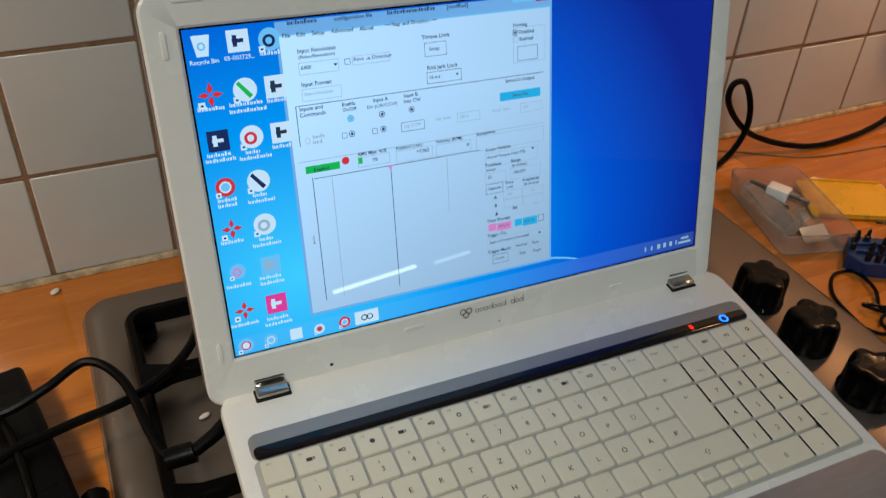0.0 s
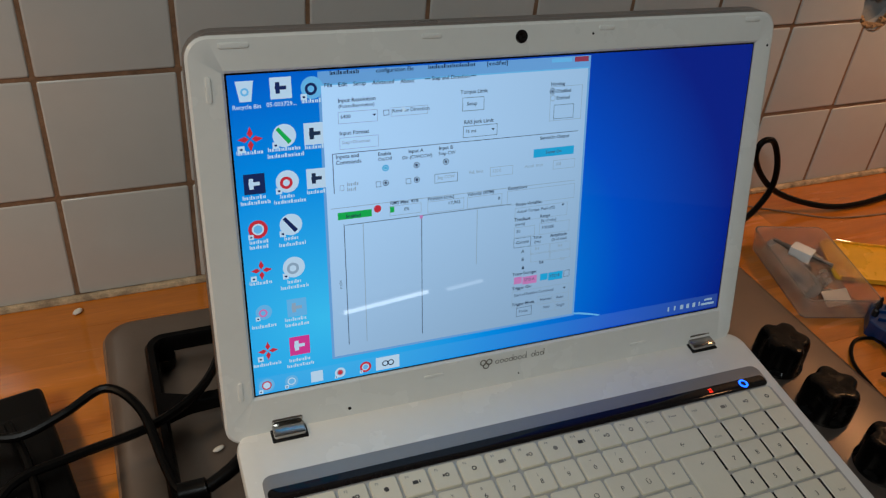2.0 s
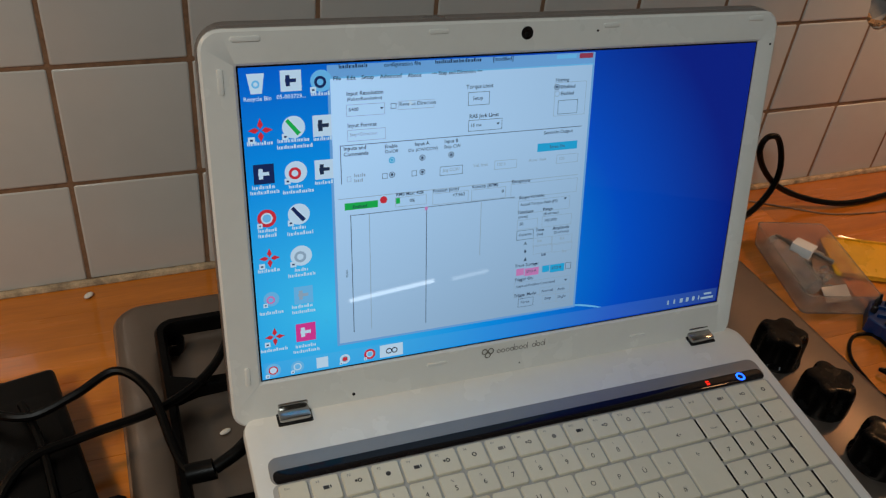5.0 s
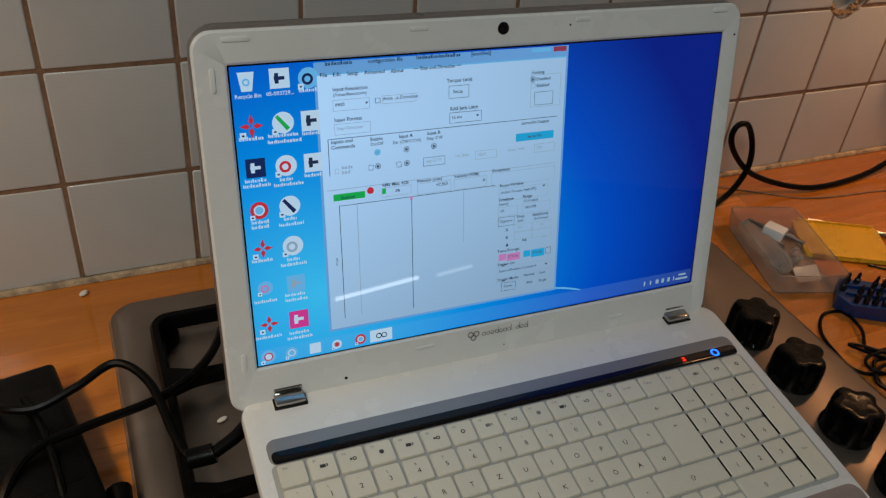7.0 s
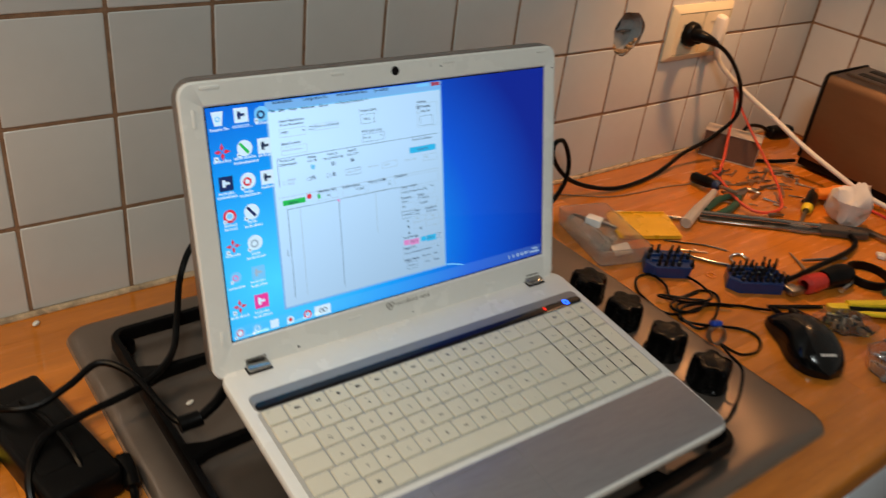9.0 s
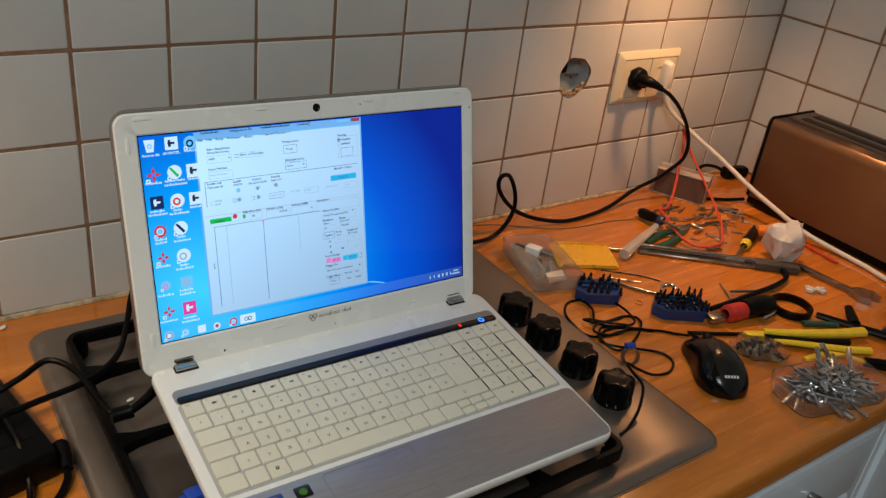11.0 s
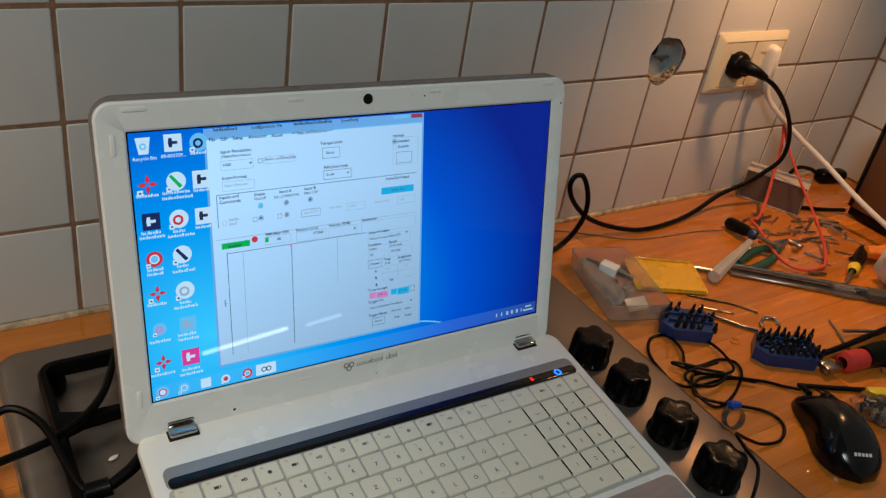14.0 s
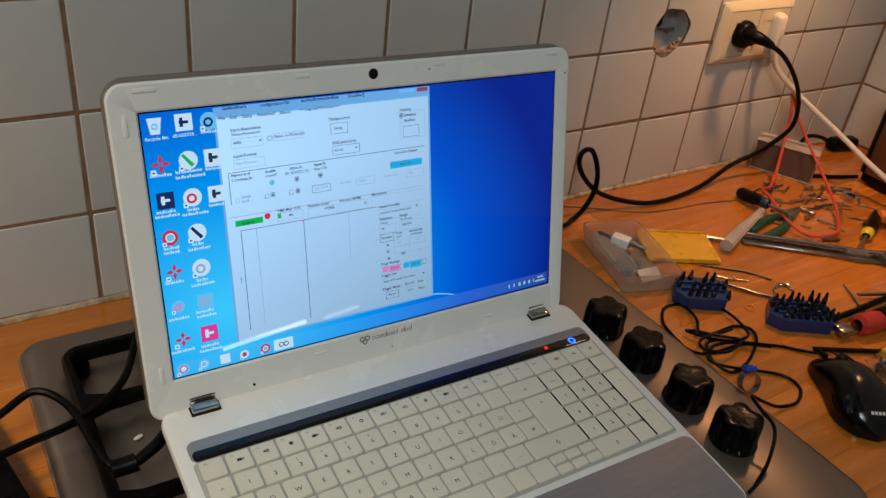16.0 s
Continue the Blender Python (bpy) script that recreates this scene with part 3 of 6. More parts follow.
def key(x, y, w, h, main="", second="", size=0.0050):
    """One key cap, x and y from the upper left of the key field."""
    shape = (round(w, 5), round(h, 5))
    if shape not in key_meshes:
        b = bmesh.new()
        gw, gh = w - 0.0019, h - 0.0019
        loft(b, [(rounded(gw, gh, 0.0016, 3), 0.0), (rounded(gw, gh, 0.0016, 3), 0.0014), (rounded(gw - 0.0010, gh - 0.0010, 0.0014, 3), 0.0020)], cap0=False)
        key_meshes[shape] = finish(b, "key", L_KEY)
    ob = new("key", key_meshes[shape])
    ob.parent = laptop
    ob.matrix_basis = pose(KX + x + w / 2, KY - y - h / 2, 0.0006, random.uniform(-0.5, 0.5), random.uniform(-0.5, 0.5), random.uniform(-0.25, 0.25))
    if main:
        letters(ink if size > 0.0028 else soft_ink, main, KX + x + w / 2, KY - y - h * (0.66 if h > 0.016 else 0.62), 0.00285, size, align="CENTER")
    if second:
        letters(soft_ink, second, KX + x + w / 2 - 0.001, KY - y - h * 0.34, 0.00285, 0.0028, align="CENTER")


U, FH = UNIT, 0.0186
top = ["Esc"] + ["F%d" % k for k in range(1, 13)] + ["Druck", "Pause", "Entf", "", "", ""]
for i, s in enumerate(top):
    key(i * U, 0, U, FH, "", "")
    if i < 13:
        letters(soft_ink, s, KX + i * U + 0.004, KY - 0.0052, 0.00285, 0.0024)
    elif s:
        letters(soft_ink, s, KX + i * U + 0.0035, KY - 0.0078, 0.00285, 0.0026)
    cxk, cyk = KX + (i + 0.52) * U, KY - 0.0092
    if 1 <= i <= 12 or i >= 16:
        tone = ink if i in (1, 2, 3, 4, 5, 6, 10, 18) else soft_ink
        if i % 3 == 0:
            disc(tone, cxk, cyk, 0.0016, 0.00285, inner=0 if i % 2 else 0.0009)
        elif i % 3 == 1:
            plate(tone, cxk - 0.0024, cxk + 0.0012, cyk - 0.0012, cyk + 0.0012, 0.00285)
            plate(tone, cxk + 0.0018, cxk + 0.0026, cyk - 0.0008, cyk + 0.0012, 0.00285)
        else:
            plate(tone, cxk - 0.002, cxk - 0.0006, cyk - 0.0008, cyk + 0.0008, 0.00285)
            disc(tone, cxk + 0.001, cyk, 0.0014, 0.00285, inner=0.0007)
y = FH
shifted = "°!\"§$%&/()=?`"
for i, s in enumerate("^1234567890ß´"):
    key(i * U, y, U, U, s, shifted[i])
key(13 * U, y, 2 * U, U, "←")
for i, s in enumerate(("Num", "÷", "×", "-")):
    key((15 + i) * U, y, U, U, s, size=0.0027 if i == 0 else 0.0036)
y += U
key(0, y, 1.5 * U, U)
for i, s in enumerate("QWERTZUIOPÜ*"):
    key((1.5 + i) * U, y, U, U, s)
key(13.5 * U, y, 1.5 * U, 2 * U)
letters(ink, "←", KX + 14.25 * U, KY - y - 0.010, 0.00285, 0.0044, align="CENTER")
for i, s in enumerate("789"):
    key((15 + i) * U, y, U, U, s)
key(18 * U, y, U, 2 * U)
letters(soft_ink, "+", KX + 18.5 * U, KY - y - 0.016, 0.00285, 0.0036)
y += U
key(0, y, 1.5 * U, U)
for i, s in enumerate("ASDFGHJKLÖÄ#"):
    key((1.5 + i) * U, y, U, U, s)
for i, s in enumerate("456"):
    key((15 + i) * U, y, U, U, s)
y += U
key(0, y, 1.15 * U, U)
for i, s in enumerate("<YXCVBNM,.-"):
    key((1.15 + i) * U, y, U, U, s)
key(12.15 * U, y, 2.85 * U, U, "⇧")
for i, s in enumerate("123"):
    key((15 + i) * U, y, U, U, s)
key(18 * U, y, U, 2 * U)
letters(soft_ink, "Enter", KX + 18.5 * U, KY - y - 0.014, 0.00285, 0.0026, align="CENTER")
y += U
x = 0
for w, s in ((1.2, ""), (1, ""), (1, ""), (1, ""), (5.4, ""), (1, ""), (1, ""), (1.1, "")):
    key(x * U, y, w * U, U)
    x += w
for ax, ay in ((x, 0.5), (x + 0.77, 0.5), (x + 0.77, 0), (x + 1.54, 0.5), (x, 0), (x + 1.54, 0)):
    key(ax * U, y + ay * U, 0.76 * U, 0.5 * U)
key(15 * U, y, 2 * U, U, "0")
key(17 * U, y, U, U, ",")
for dx in (0, 1):
    for dy in (0, 1):
        plate(ink, KX + 2.62 * U + dx * 0.0017 - 0.0011, KX + 2.62 * U + dx * 0.0017 + 0.0003, KY - y - 0.0105 + dy * 0.0017, KY - y - 0.0091 + dy * 0.0017, 0.00285)
tagged(part("key_lettering", ink, INK, laptop, "dark printed key letters", smooth=False), kind="stuff")
tagged(part("key_lettering", soft_ink, INK_SOFT, laptop, "fine grey key symbols", smooth=False), kind="stuff")
# the black slots that show beside the tall number-pad keys
for sx, sy, ln in [(18, FH + U, 2), (18, FH + 3 * U, 2), (17, FH + 4 * U, 1)] + [(c, FH + r * U, 1) for c in (15, 16, 17) for r in (0, 1, 2, 3)] + [(18, FH, 1)]:
    bm = bmesh.new()
    plate(bm, KX + sx * U - 0.0009 - 0.0004 * (sx == 18 and ln == 2), KX + sx * U + 0.0009, KY - sy - ln * U + 0.002, KY - sy - 0.0016, 0.0021 if sx == 18 or ln == 2 else 0.0016)
    part("slot", bm, L_DARK, laptop, smooth=False)

bm = bmesh.new()
slab(bm, 0.376, 0.0690, 0.0008, 0.008, 0.0004, 0, -0.2110)
palm = part("palm_rest", bm, L_PALM, laptop, "grey-lilac patterned palm rest")
bm = bmesh.new()
outer, inner = rounded(0.088, 0.0620, 0.003, 4, -0.0545, -0.2110), rounded(0.0872, 0.0612, 0.0026, 4, -0.0545, -0.2110)
loft(bm, [(outer, 0.0008), (outer, 0.0011), (inner, 0.0011), (inner, 0.0008)], False, False)
box(bm, -0.0980, -0.0110, -0.2292, -0.2285, 0.0007, 0.0012)
part("touchpad", bm, L_STRIP, palm, "faintly outlined touchpad with button bar")
for sx, col, inset in ((-0.1700, (60, 150, 205), (230, 235, 240)), (-0.1446, (30, 60, 130), (235, 160, 40)), (-0.1200, (18, 22, 18), (70, 120, 30))):
    bm = bmesh.new()
    slab(bm, 0.0165 if sx < -0.16 else 0.0145, 0.0125, 0.0003, 0.005 if sx < -0.16 else 0.0015, 0.0001, sx, -0.1905, 0.0008)
    st = part("sticker", bm, material("sticker_colour", srgb(*col), 0.3, vary=0.1, scale=200), palm, "small printed badge sticker")
    bm = bmesh.new()
    disc(bm, sx, -0.1905, 0.0036, 0.00125)
    part("mark", bm, material("sticker_mark", srgb(*inset), 0.4, vary=0.1, scale=200), st, smooth=False)
for dx in (-0.139, -0.129):
    bm = bmesh.new()
    box(bm, dx, dx + 0.0045, -DEEP - 0.0004, -DEEP + 0.002, -0.0045, -0.0030)
    part("front_light", bm, glow("front_blue_light", srgb(40, 150, 255), 4), laptop, "glowing blue status light")

# lid
LID = BASE.inverted() @ pose(0.1726, -0.2774, 0.9741, 75.72, 0.4, -1.19)
LW, LH, LX = 0.3795, 0.2465, -0.0027
lid_m = LID
bm = bmesh.new()
cy = LH / 2
loft(bm, [(rounded(LW - 0.016, LH - 0.012, 0.014, 6, LX, cy), -0.0170), (rounded(LW - 0.003, LH + 0.001, 0.016, 6, LX, cy), -0.0148), (rounded(LW + 0.0012, LH + 0.005, 0.016, 6, LX, cy), -0.0110), (rounded(LW + 0.0012, LH + 0.003, 0.016, 6, LX, cy), -0.0022)])
part("lid_back", bm, material("grey_brown_lid_shell", (0.20, 0.165, 0.145), 0.3, vary=0.08, scale=30), laptop, "glossy grey-brown outer lid", lid_m)
SW, SH, SX, SY = 0.3445, 0.1940, 0.0, 0.0318 + 0.0970
bm = bmesh.new()
fo, fm, fi, fd = rounded(LW, LH, 0.012, 6, LX, cy), rounded(LW - 0.003, LH - 0.003, 0.0105, 6, LX, cy), rounded(SW + 0.0022, SH + 0.0022, 0.0006, 6, SX, SY), rounded(SW + 0.0022, SH + 0.0022, 0.0006, 6, SX, SY)
loft(bm, [(fo, -0.0021), (fo, 0.0006), (fm, 0.0018), (rounded(SW + 0.005, SH + 0.005, 0.0012, 6, SX, SY), 0.0016), (fi, 0.0004), (fd, -0.0015)], False, False)
bezel = part("bezel", bm, L_WHITE, laptop, "white plastic screen frame", lid_m)
# rubber pads, camera, and small screw dot on the frame
for px, py, pw, ph in ((-0.1675, 0.2413, 0.016, 0.003), (0.1675, 0.2422, 0.012, 0.003), (-0.0577, 0.2413, 0.012, 0.0026), (0.0567, 0.2413, 0.011, 0.0026), (-0.1820, 0.2190, 0.003, 0.014), (-0.1812, 0.0370, 0.003, 0.013), (-0.0564, 0.0222, 0.014, 0.0022), (0.1027, 0.0155, 0.013, 0.0022)):
    bm = bmesh.new()
    slab(bm, pw, ph, 0.0009, min(pw, ph) * 0.45, 0.0004, px, py, 0.0016)
    part("rubber_pad", bm, L_WHITE, bezel)
bm = bmesh.new()
lathe(bm, [(0, 0.0022), (0.0016, 0.0022), (0.0022, 0.0026), (0.0036, 0.0024), (0.0040, 0.0017)], 24, Matrix.Translation((-0.0011, 0.2385, 0)))
part("webcam", bm, L_GLOSS, bezel, "round black webcam")
for px, py, r in ((0.0472, 0.2382, 0.0007), (-0.1145, 0.0106, 0.0011), (0.0060, 0.0110, 0.0005), (0.1825, 0.2247, 0.0008)):
    bm = bmesh.new()
    lathe(bm, [(0, 0.0021), (r, 0.0020), (r, 0.0015)], 12, Matrix.Translation((px, py, 0)))
    part("screw_dot", bm, L_DARK, bezel)
# maker's mark as plain shapes
bm = bmesh.new()
MX, MY = -0.0212, 0.0235
for k, (dx, dy) in enumerate(((0, 0.0012), (0.0045, 0.0012), (0.0022, -0.0016))):
    disc(bm, MX + dx, MY + dy, 0.0024, 0.0022, inner=0.0015)
for k in range(11):
    if k == 7:
        continue
    tall = 0.0052 if k in (3, 6, 8, 10) else 0.0036
    disc(bm, MX + 0.0105 + k * 0.0034, MY, 0.0015, 0.0022, inner=0.0010, seg=12)
    if tall > 0.004:
        plate(bm, MX + 0.0118 + k * 0.0034, MX + 0.0123 + k * 0.0034, MY - 0.0015, MY + 0.0036, 0.0022)
part("maker_mark", bm, INK_SOFT, bezel, "grey maker's mark in plain shapes", smooth=False)
for hx in (-0.1587, 0.1542):
    bm = bmesh.new()
    box(bm, hx - 0.0100, hx + 0.0100, -0.0125, 0.0030, -0.003, 0.0040, 0.0012, 2)
    box(bm, hx - 0.0100, hx + 0.0100, -0.0035, 0.0040, 0.001, 0.0075, 0.0016, 2)
    part("hinge", bm, HINGE, laptop, "smoked chrome hinge cover")
    bm = bmesh.new()
    box(bm, hx - 0.0112, hx + 0.0112, -0.0140, 0.001, -0.003, 0.0009, 0.0006, 1)
    part("hinge_slot", bm, L_DARK, laptop)

# ---- what the screen shows ----
def desktop_material(name="lit_blue_desktop", lift=0.0):
    """The blue wallpaper, brightest low on the side of the icons; lift pales it to a glassy bar."""
    m = bpy.data.materials.new(name)
    m.use_nodes = True
    n, l = m.node_tree.nodes, m.node_tree.links
    b = n["Principled BSDF"]
    b.inputs["Base Color"].default_value = (0.008, 0.008, 0.01, 1)
    b.inputs["Roughness"].default_value = 0.018
    b.inputs["Specular IOR Level"].default_value = 0.22
    tc, mp, gr = n.new("ShaderNodeTexCoord"), n.new("ShaderNodeMapping"), n.new("ShaderNodeTexGradient")
    gr.gradient_type = "SPHERICAL"
    mp.inputs["Location"].default_value = (0.42, 0.22, 0)
    mp.inputs["Scale"].default_value = (3.3, 4.2, 1)
    l.new(tc.outputs["Object"], mp.inputs[0]), l.new(mp.outputs[0], gr.inputs[0])
    r = n.new("ShaderNodeValToRGB")
    e = r.color_ramp.elements
    e[0].position, e[0].color = 0.0, (*srgb(0, 31, 138), 1)
    e[1].position, e[1].color = 1.0, (*srgb(70, 205, 255), 1)
    for pos, col in ((0.30, srgb(0, 82, 207)), (0.62, srgb(14, 150, 240))):
        k = r.color_ramp.elements.new(pos)
        k.color = (*col, 1)
    for k in e:
        k.color = [c * (1 - lift) + p * lift for c, p in zip(k.color, (0.25, 0.55, 0.85, 1))]
    l.new(gr.outputs[0], r.inputs[0]), l.new(r.outputs[0], b.inputs["Emission Color"])
    b.inputs["Emission Strength"].default_value = SCREEN
    return m


SCREEN = 1.0
bm = bmesh.new()
plate(bm, -SW / 2 - 0.0016, SW / 2 + 0.0016, -SH / 2 - 0.0016, SH / 2 + 0.0016, -0.0004)
display = part("display", bm, L_GLOSS, laptop, "lit glossy screen showing a settings window on blue desktop", lid_m @ pose(SX, SY, 0.0), smooth=False)
bm = bmesh.new()
plate(bm, -SW / 2, SW / 2, -SH / 2, SH / 2, 0.0)
part("desktop", bm, desktop_material(), display, "blue lit desktop", smooth=False)
# PALE carries the painted viewing-angle slope; the other screen colours glow evenly.
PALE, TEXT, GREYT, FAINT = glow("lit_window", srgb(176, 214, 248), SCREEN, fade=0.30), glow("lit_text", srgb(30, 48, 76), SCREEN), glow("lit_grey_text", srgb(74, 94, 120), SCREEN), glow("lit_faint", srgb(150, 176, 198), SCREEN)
WHITE_G, AERO, GREEN_G, CYAN_G, PINK_G, RED_G, NAVY_G, LBLUE_G = glow("lit_white", srgb(198, 226, 246), SCREEN), glow("lit_title_bar", srgb(112, 170, 226), SCREEN), glow("lit_green", srgb(30, 178, 80), SCREEN), glow("lit_cyan", srgb(40, 170, 222), SCREEN), glow("lit_pink", srgb(205, 130, 190), SCREEN), glow("lit_red", srgb(205, 45, 60), SCREEN), glow("lit_navy", srgb(20, 40, 90), SCREEN), glow("lit_light_blue", srgb(110, 190, 240), SCREEN)


def sx(u):
    return (u - 0.5) * SW


def sy(v):
    return (0.5 - v) * SH


def rect(bm, u0, u1, v0, v1, z, mat=0):
    return plate(bm, sx(u0), sx(u1), sy(v1), sy(v0), z, mat)


def frame_line(bm, u0, u1, v0, v1, z, t=0.0003):
    for a, b_, c, d in ((u0, u1, v0, v0 + t / SH), (u0, u1, v1 - t / SH, v1), (u0, u0 + t / SW, v0, v1), (u1 - t / SW, u1, v0, v1)):
        rect(bm, a, b_, c, d, z)


def icon(u, v, kind, colours, wide=0.040):
    """A desktop icon of plain shapes."""
    bm = bmesh.new()
    x, y, r = sx(u), sy(v), wide * SW / 2
    if kind == "disc":
        disc(bm, x, y, r, 0.0003)
        disc(bm, x - 0.1 * r, y - 0.1 * r, r * 0.55, 0.0004, 1, inner=r * 0.3)
    elif kind == "pen":
        disc(bm, x, y, r, 0.0003)
        f = bm.faces.new([bm.verts.new((x + a * r, y + c * r, 0.0004)) for a, c in ((-0.7, 0.55), (-0.45, 0.75), (0.6, -0.5), (0.3, -0.75))])
        f.material_index = 1
    elif kind == "star":
        for k in range(4):
            a = k * math.pi / 2
            f = bm.faces.new([bm.verts.new((x + r * p * math.cos(a + q), y + r * p * math.sin(a + q), 0.0003)) for p, q in ((0.1, 0), (0.5, -0.5), (1.0, 0), (0.5, 0.5))])
    elif kind == "ring":
        disc(bm, x, y, r, 0.0003)
        disc(bm, x, y, r * 0.45, 0.0004, 1)
        disc(bm, x, y, r * 0.62, 0.00035, 2, inner=r * 0.45)
    elif kind == "bin":
        bm.faces.new([bm.verts.new((x + a * r, y + c * r, 0.0003)) for a, c in ((-0.55, -1), (0.5, -1), (0.8, 0.9), (-0.85, 0.9))])
        disc(bm, x - 0.05 * r, y - 0.1 * r, r * 0.38, 0.0004, 1, inner=r * 0.2)
    else:
        plate(bm, x - r, x + r, y - r, y + r, 0.0003)
        plate(bm, x - 0.55 * r, x + 0.5 * r, y - 0.15 * r, y + 0.2 * r, 0.0004, 1)
        plate(bm, x - 0.5 * r, x - 0.1 * r, y - 0.5 * r, y + 0.55 * r, 0.00042, 1)
    if kind != "bin" and kind != "sheet":
        plate(bm, x - 1.05 * r, x - 0.5 * r, y - 1.05 * r, y - 0.5 * r, 0.0005, len(colours))
        plate(bm, x - 0.88 * r, x - 0.66 * r, y - 0.86 * r, y - 0.70 * r, 0.0006, len(colours) + 1)
    part("desktop_icon", bm, [*colours, WHITE_G, NAVY_G], display, smooth=False)


dark, grey, faint, light, greeng, cyang, pinkg = (bmesh.new() for _ in range(7))


def say(text, u, v, size, bm, align="LEFT"):
    letters(bm, text, sx(u), sy(v), 0.0007, size, align=align, weight=0.00005)


def bar(u, v, w, bm):
    """Writing too small to read, as little strokes."""
    x, k = u, 0
    while x < u + w - 0.002:
        step = 0.0024 + 0.0012 * ((k * 7) % 3)
        rect(bm, x, x + step * 0.62, v - (0.012 if k % 4 == 0 else 0.0085), v, 0.0007)
        x, k = x + step, k + 1


def line(bm, u0, u1, v0, v1):
    """A thin rule, upright or level."""
    if abs(u1 - u0) < abs(v1 - v0):
        rect(bm, (u0 + u1) / 2 - 0.0007, (u0 + u1) / 2 + 0.0007, v0, v1, 0.0005)
    else:
        rect(bm, u0, u1, (v0 + v1) / 2 - 0.0011, (v0 + v1) / 2 + 0.0011, 0.0005)


def arrow(u, v):
    x, y = sx(u), sy(v)
    dark.faces.new([dark.verts.new((x + a, y + c, 0.0007)) for a, c in ((-0.0011, 0.0006), (0.0, -0.0008), (0.0011, 0.0006))])


def radio(u, v, full):
    disc(dark if full else faint, sx(u), sy(v), 0.0019, 0.0006, inner=0.0015)
    if full:
        disc(dark, sx(u), sy(v), 0.0009, 0.0006)


def ring(u, v):
    disc(cyang, sx(u), sy(v), 0.0020, 0.0006, inner=0.0013)
    disc(cyang, sx(u), sy(v), 0.0009, 0.0006)


bm = bmesh.new()
rect(bm, 0.141, 0.639, 0.004, 0.920, 0.0002)
window_frame = part("window_border", bm, AERO, display, smooth=False)
bm = bmesh.new()
rect(bm, 0.1455, 0.6345, 0.040, 0.912, 0.0004)
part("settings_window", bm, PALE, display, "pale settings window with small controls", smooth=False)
bm = bmesh.new()
rect(bm, 0.1435, 0.6365, 0.040, 0.044, 0.00042)
rect(bm, 0.560, 0.600, 0.008, 0.020, 0.0004)
part("title_detail", bm, LBLUE_G, display, smooth=False)
bm = bmesh.new()
rect(bm, 0.606, 0.634, 0.006, 0.022, 0.0004)
part("close_button", bm, glow("lit_dull_red", srgb(150, 60, 84), SCREEN), display, "red close button", smooth=False)
bm = bmesh.new()
rect(bm, 0.0035, 0.9965, 0.940, 0.9945, 0.0002)
part("taskbar", bm, desktop_material("lit_taskbar", 0.10), display, smooth=False)
bm = bmesh.new()
rect(bm, 0.222, 0.268, 0.945, 0.992, 0.0004)
part("active_task", bm, WHITE_G, display, smooth=False)
for k in range(2):
    disc(dark, sx(0.240 + 0.011 * k), sy(0.969), 0.0021, 0.0007, inner=0.0014)
for k, w in enumerate((0.004, 0.004, 0.008, 0.007, 0.007, 0.003)):
    rect(faint, 0.868 + 0.016 * k, 0.868 + 0.016 * k + w, 0.960, 0.978, 0.0006)
rect(faint, 0.962, 0.982, 0.953, 0.961, 0.0006)
rect(faint, 0.955, 0.988, 0.970, 0.979, 0.0006)
# stop button
bm = bmesh.new()
disc(bm, sx(0.2335), sy(0.4290), 0.0024, 0.0006, seg=8)
part("stop_button", bm, RED_G, display, "red round stop button", smooth=False)
bar(0.1605, 0.0149, 0.05, dark)
say('configuration file', 0.237, 0.0163, 0.0033, dark)
bar(0.3277, 0.0154, 0.085, dark)
say('[modified]', 0.4342, 0.0164, 0.0033, dark)
say('File', 0.1505, 0.0486, 0.0033, dark)
say('Edit', 0.1732, 0.0493, 0.0033, dark)
say('Setup', 0.198, 0.0494, 0.0033, dark)
say('Advanced', 0.23, 0.0501, 0.0033, dark)
say('About', 0.2784, 0.0517, 0.0033, dark)
say('••• Step and Direction •••', 0.3218, 0.0492, 0.0031, dark)
say('Input Resolution', 0.1715, 0.095, 0.0033, dark)
say('(Pulses/Revolution)', 0.1722, 0.1108, 0.0027, grey)
frame_line(faint, 0.171, 0.2381, 0.1223, 0.1577, 0.0005)
say('6400', 0.1746, 0.142, 0.003, grey)
arrow(0.2323, 0.1382)
frame_line(dark, 0.2483, 0.2582, 0.1266, 0.1431, 0.0005)
say('Reverse Direction', 0.2633, 0.1361, 0.0031, grey)
frame_line(faint, 0.2613, 0.3266, 0.1213, 0.1481, 0.0005)
say('Torque Limit', 0.3858, 0.0968, 0.0033, dark)
frame_line(grey, 0.3902, 0.4309, 0.1086, 0.1503, 0.0005)
say('Setup', 0.3982, 0.1331, 0.003, grey)
frame_line(faint, 0.5599, 0.625, 0.0949, 0.2054, 0.0005)
say('Homing', 0.5598, 0.0922, 0.003, dark)
say('Disabled', 0.5712, 0.1151, 0.003, dark)
say('Enabled', 0.5721, 0.137, 0.003, dark)
frame_line(grey, 0.5683, 0.6092, 0.1539, 0.1996, 0.0005)
radio(0.564, 0.1098, 1)
radio(0.565, 0.1316, 0)
say('RAS Jerk Limit', 0.3927, 0.19, 0.0033, dark)
frame_line(grey, 0.3918, 0.4573, 0.197, 0.2331, 0.0005)
say('16 ms', 0.3954, 0.2181, 0.003, grey)
arrow(0.449, 0.2137)
say('Input Format', 0.1719, 0.1906, 0.0033, dark)
frame_line(faint, 0.1717, 0.2387, 0.1983, 0.2339, 0.0005)
say('Step+Direction', 0.1753, 0.2176, 0.0027, faint)
line(grey, 0.1593, 0.6213, 0.2419, 0.2484)
line(grey, 0.1593, 0.1583, 0.2445, 0.3656)
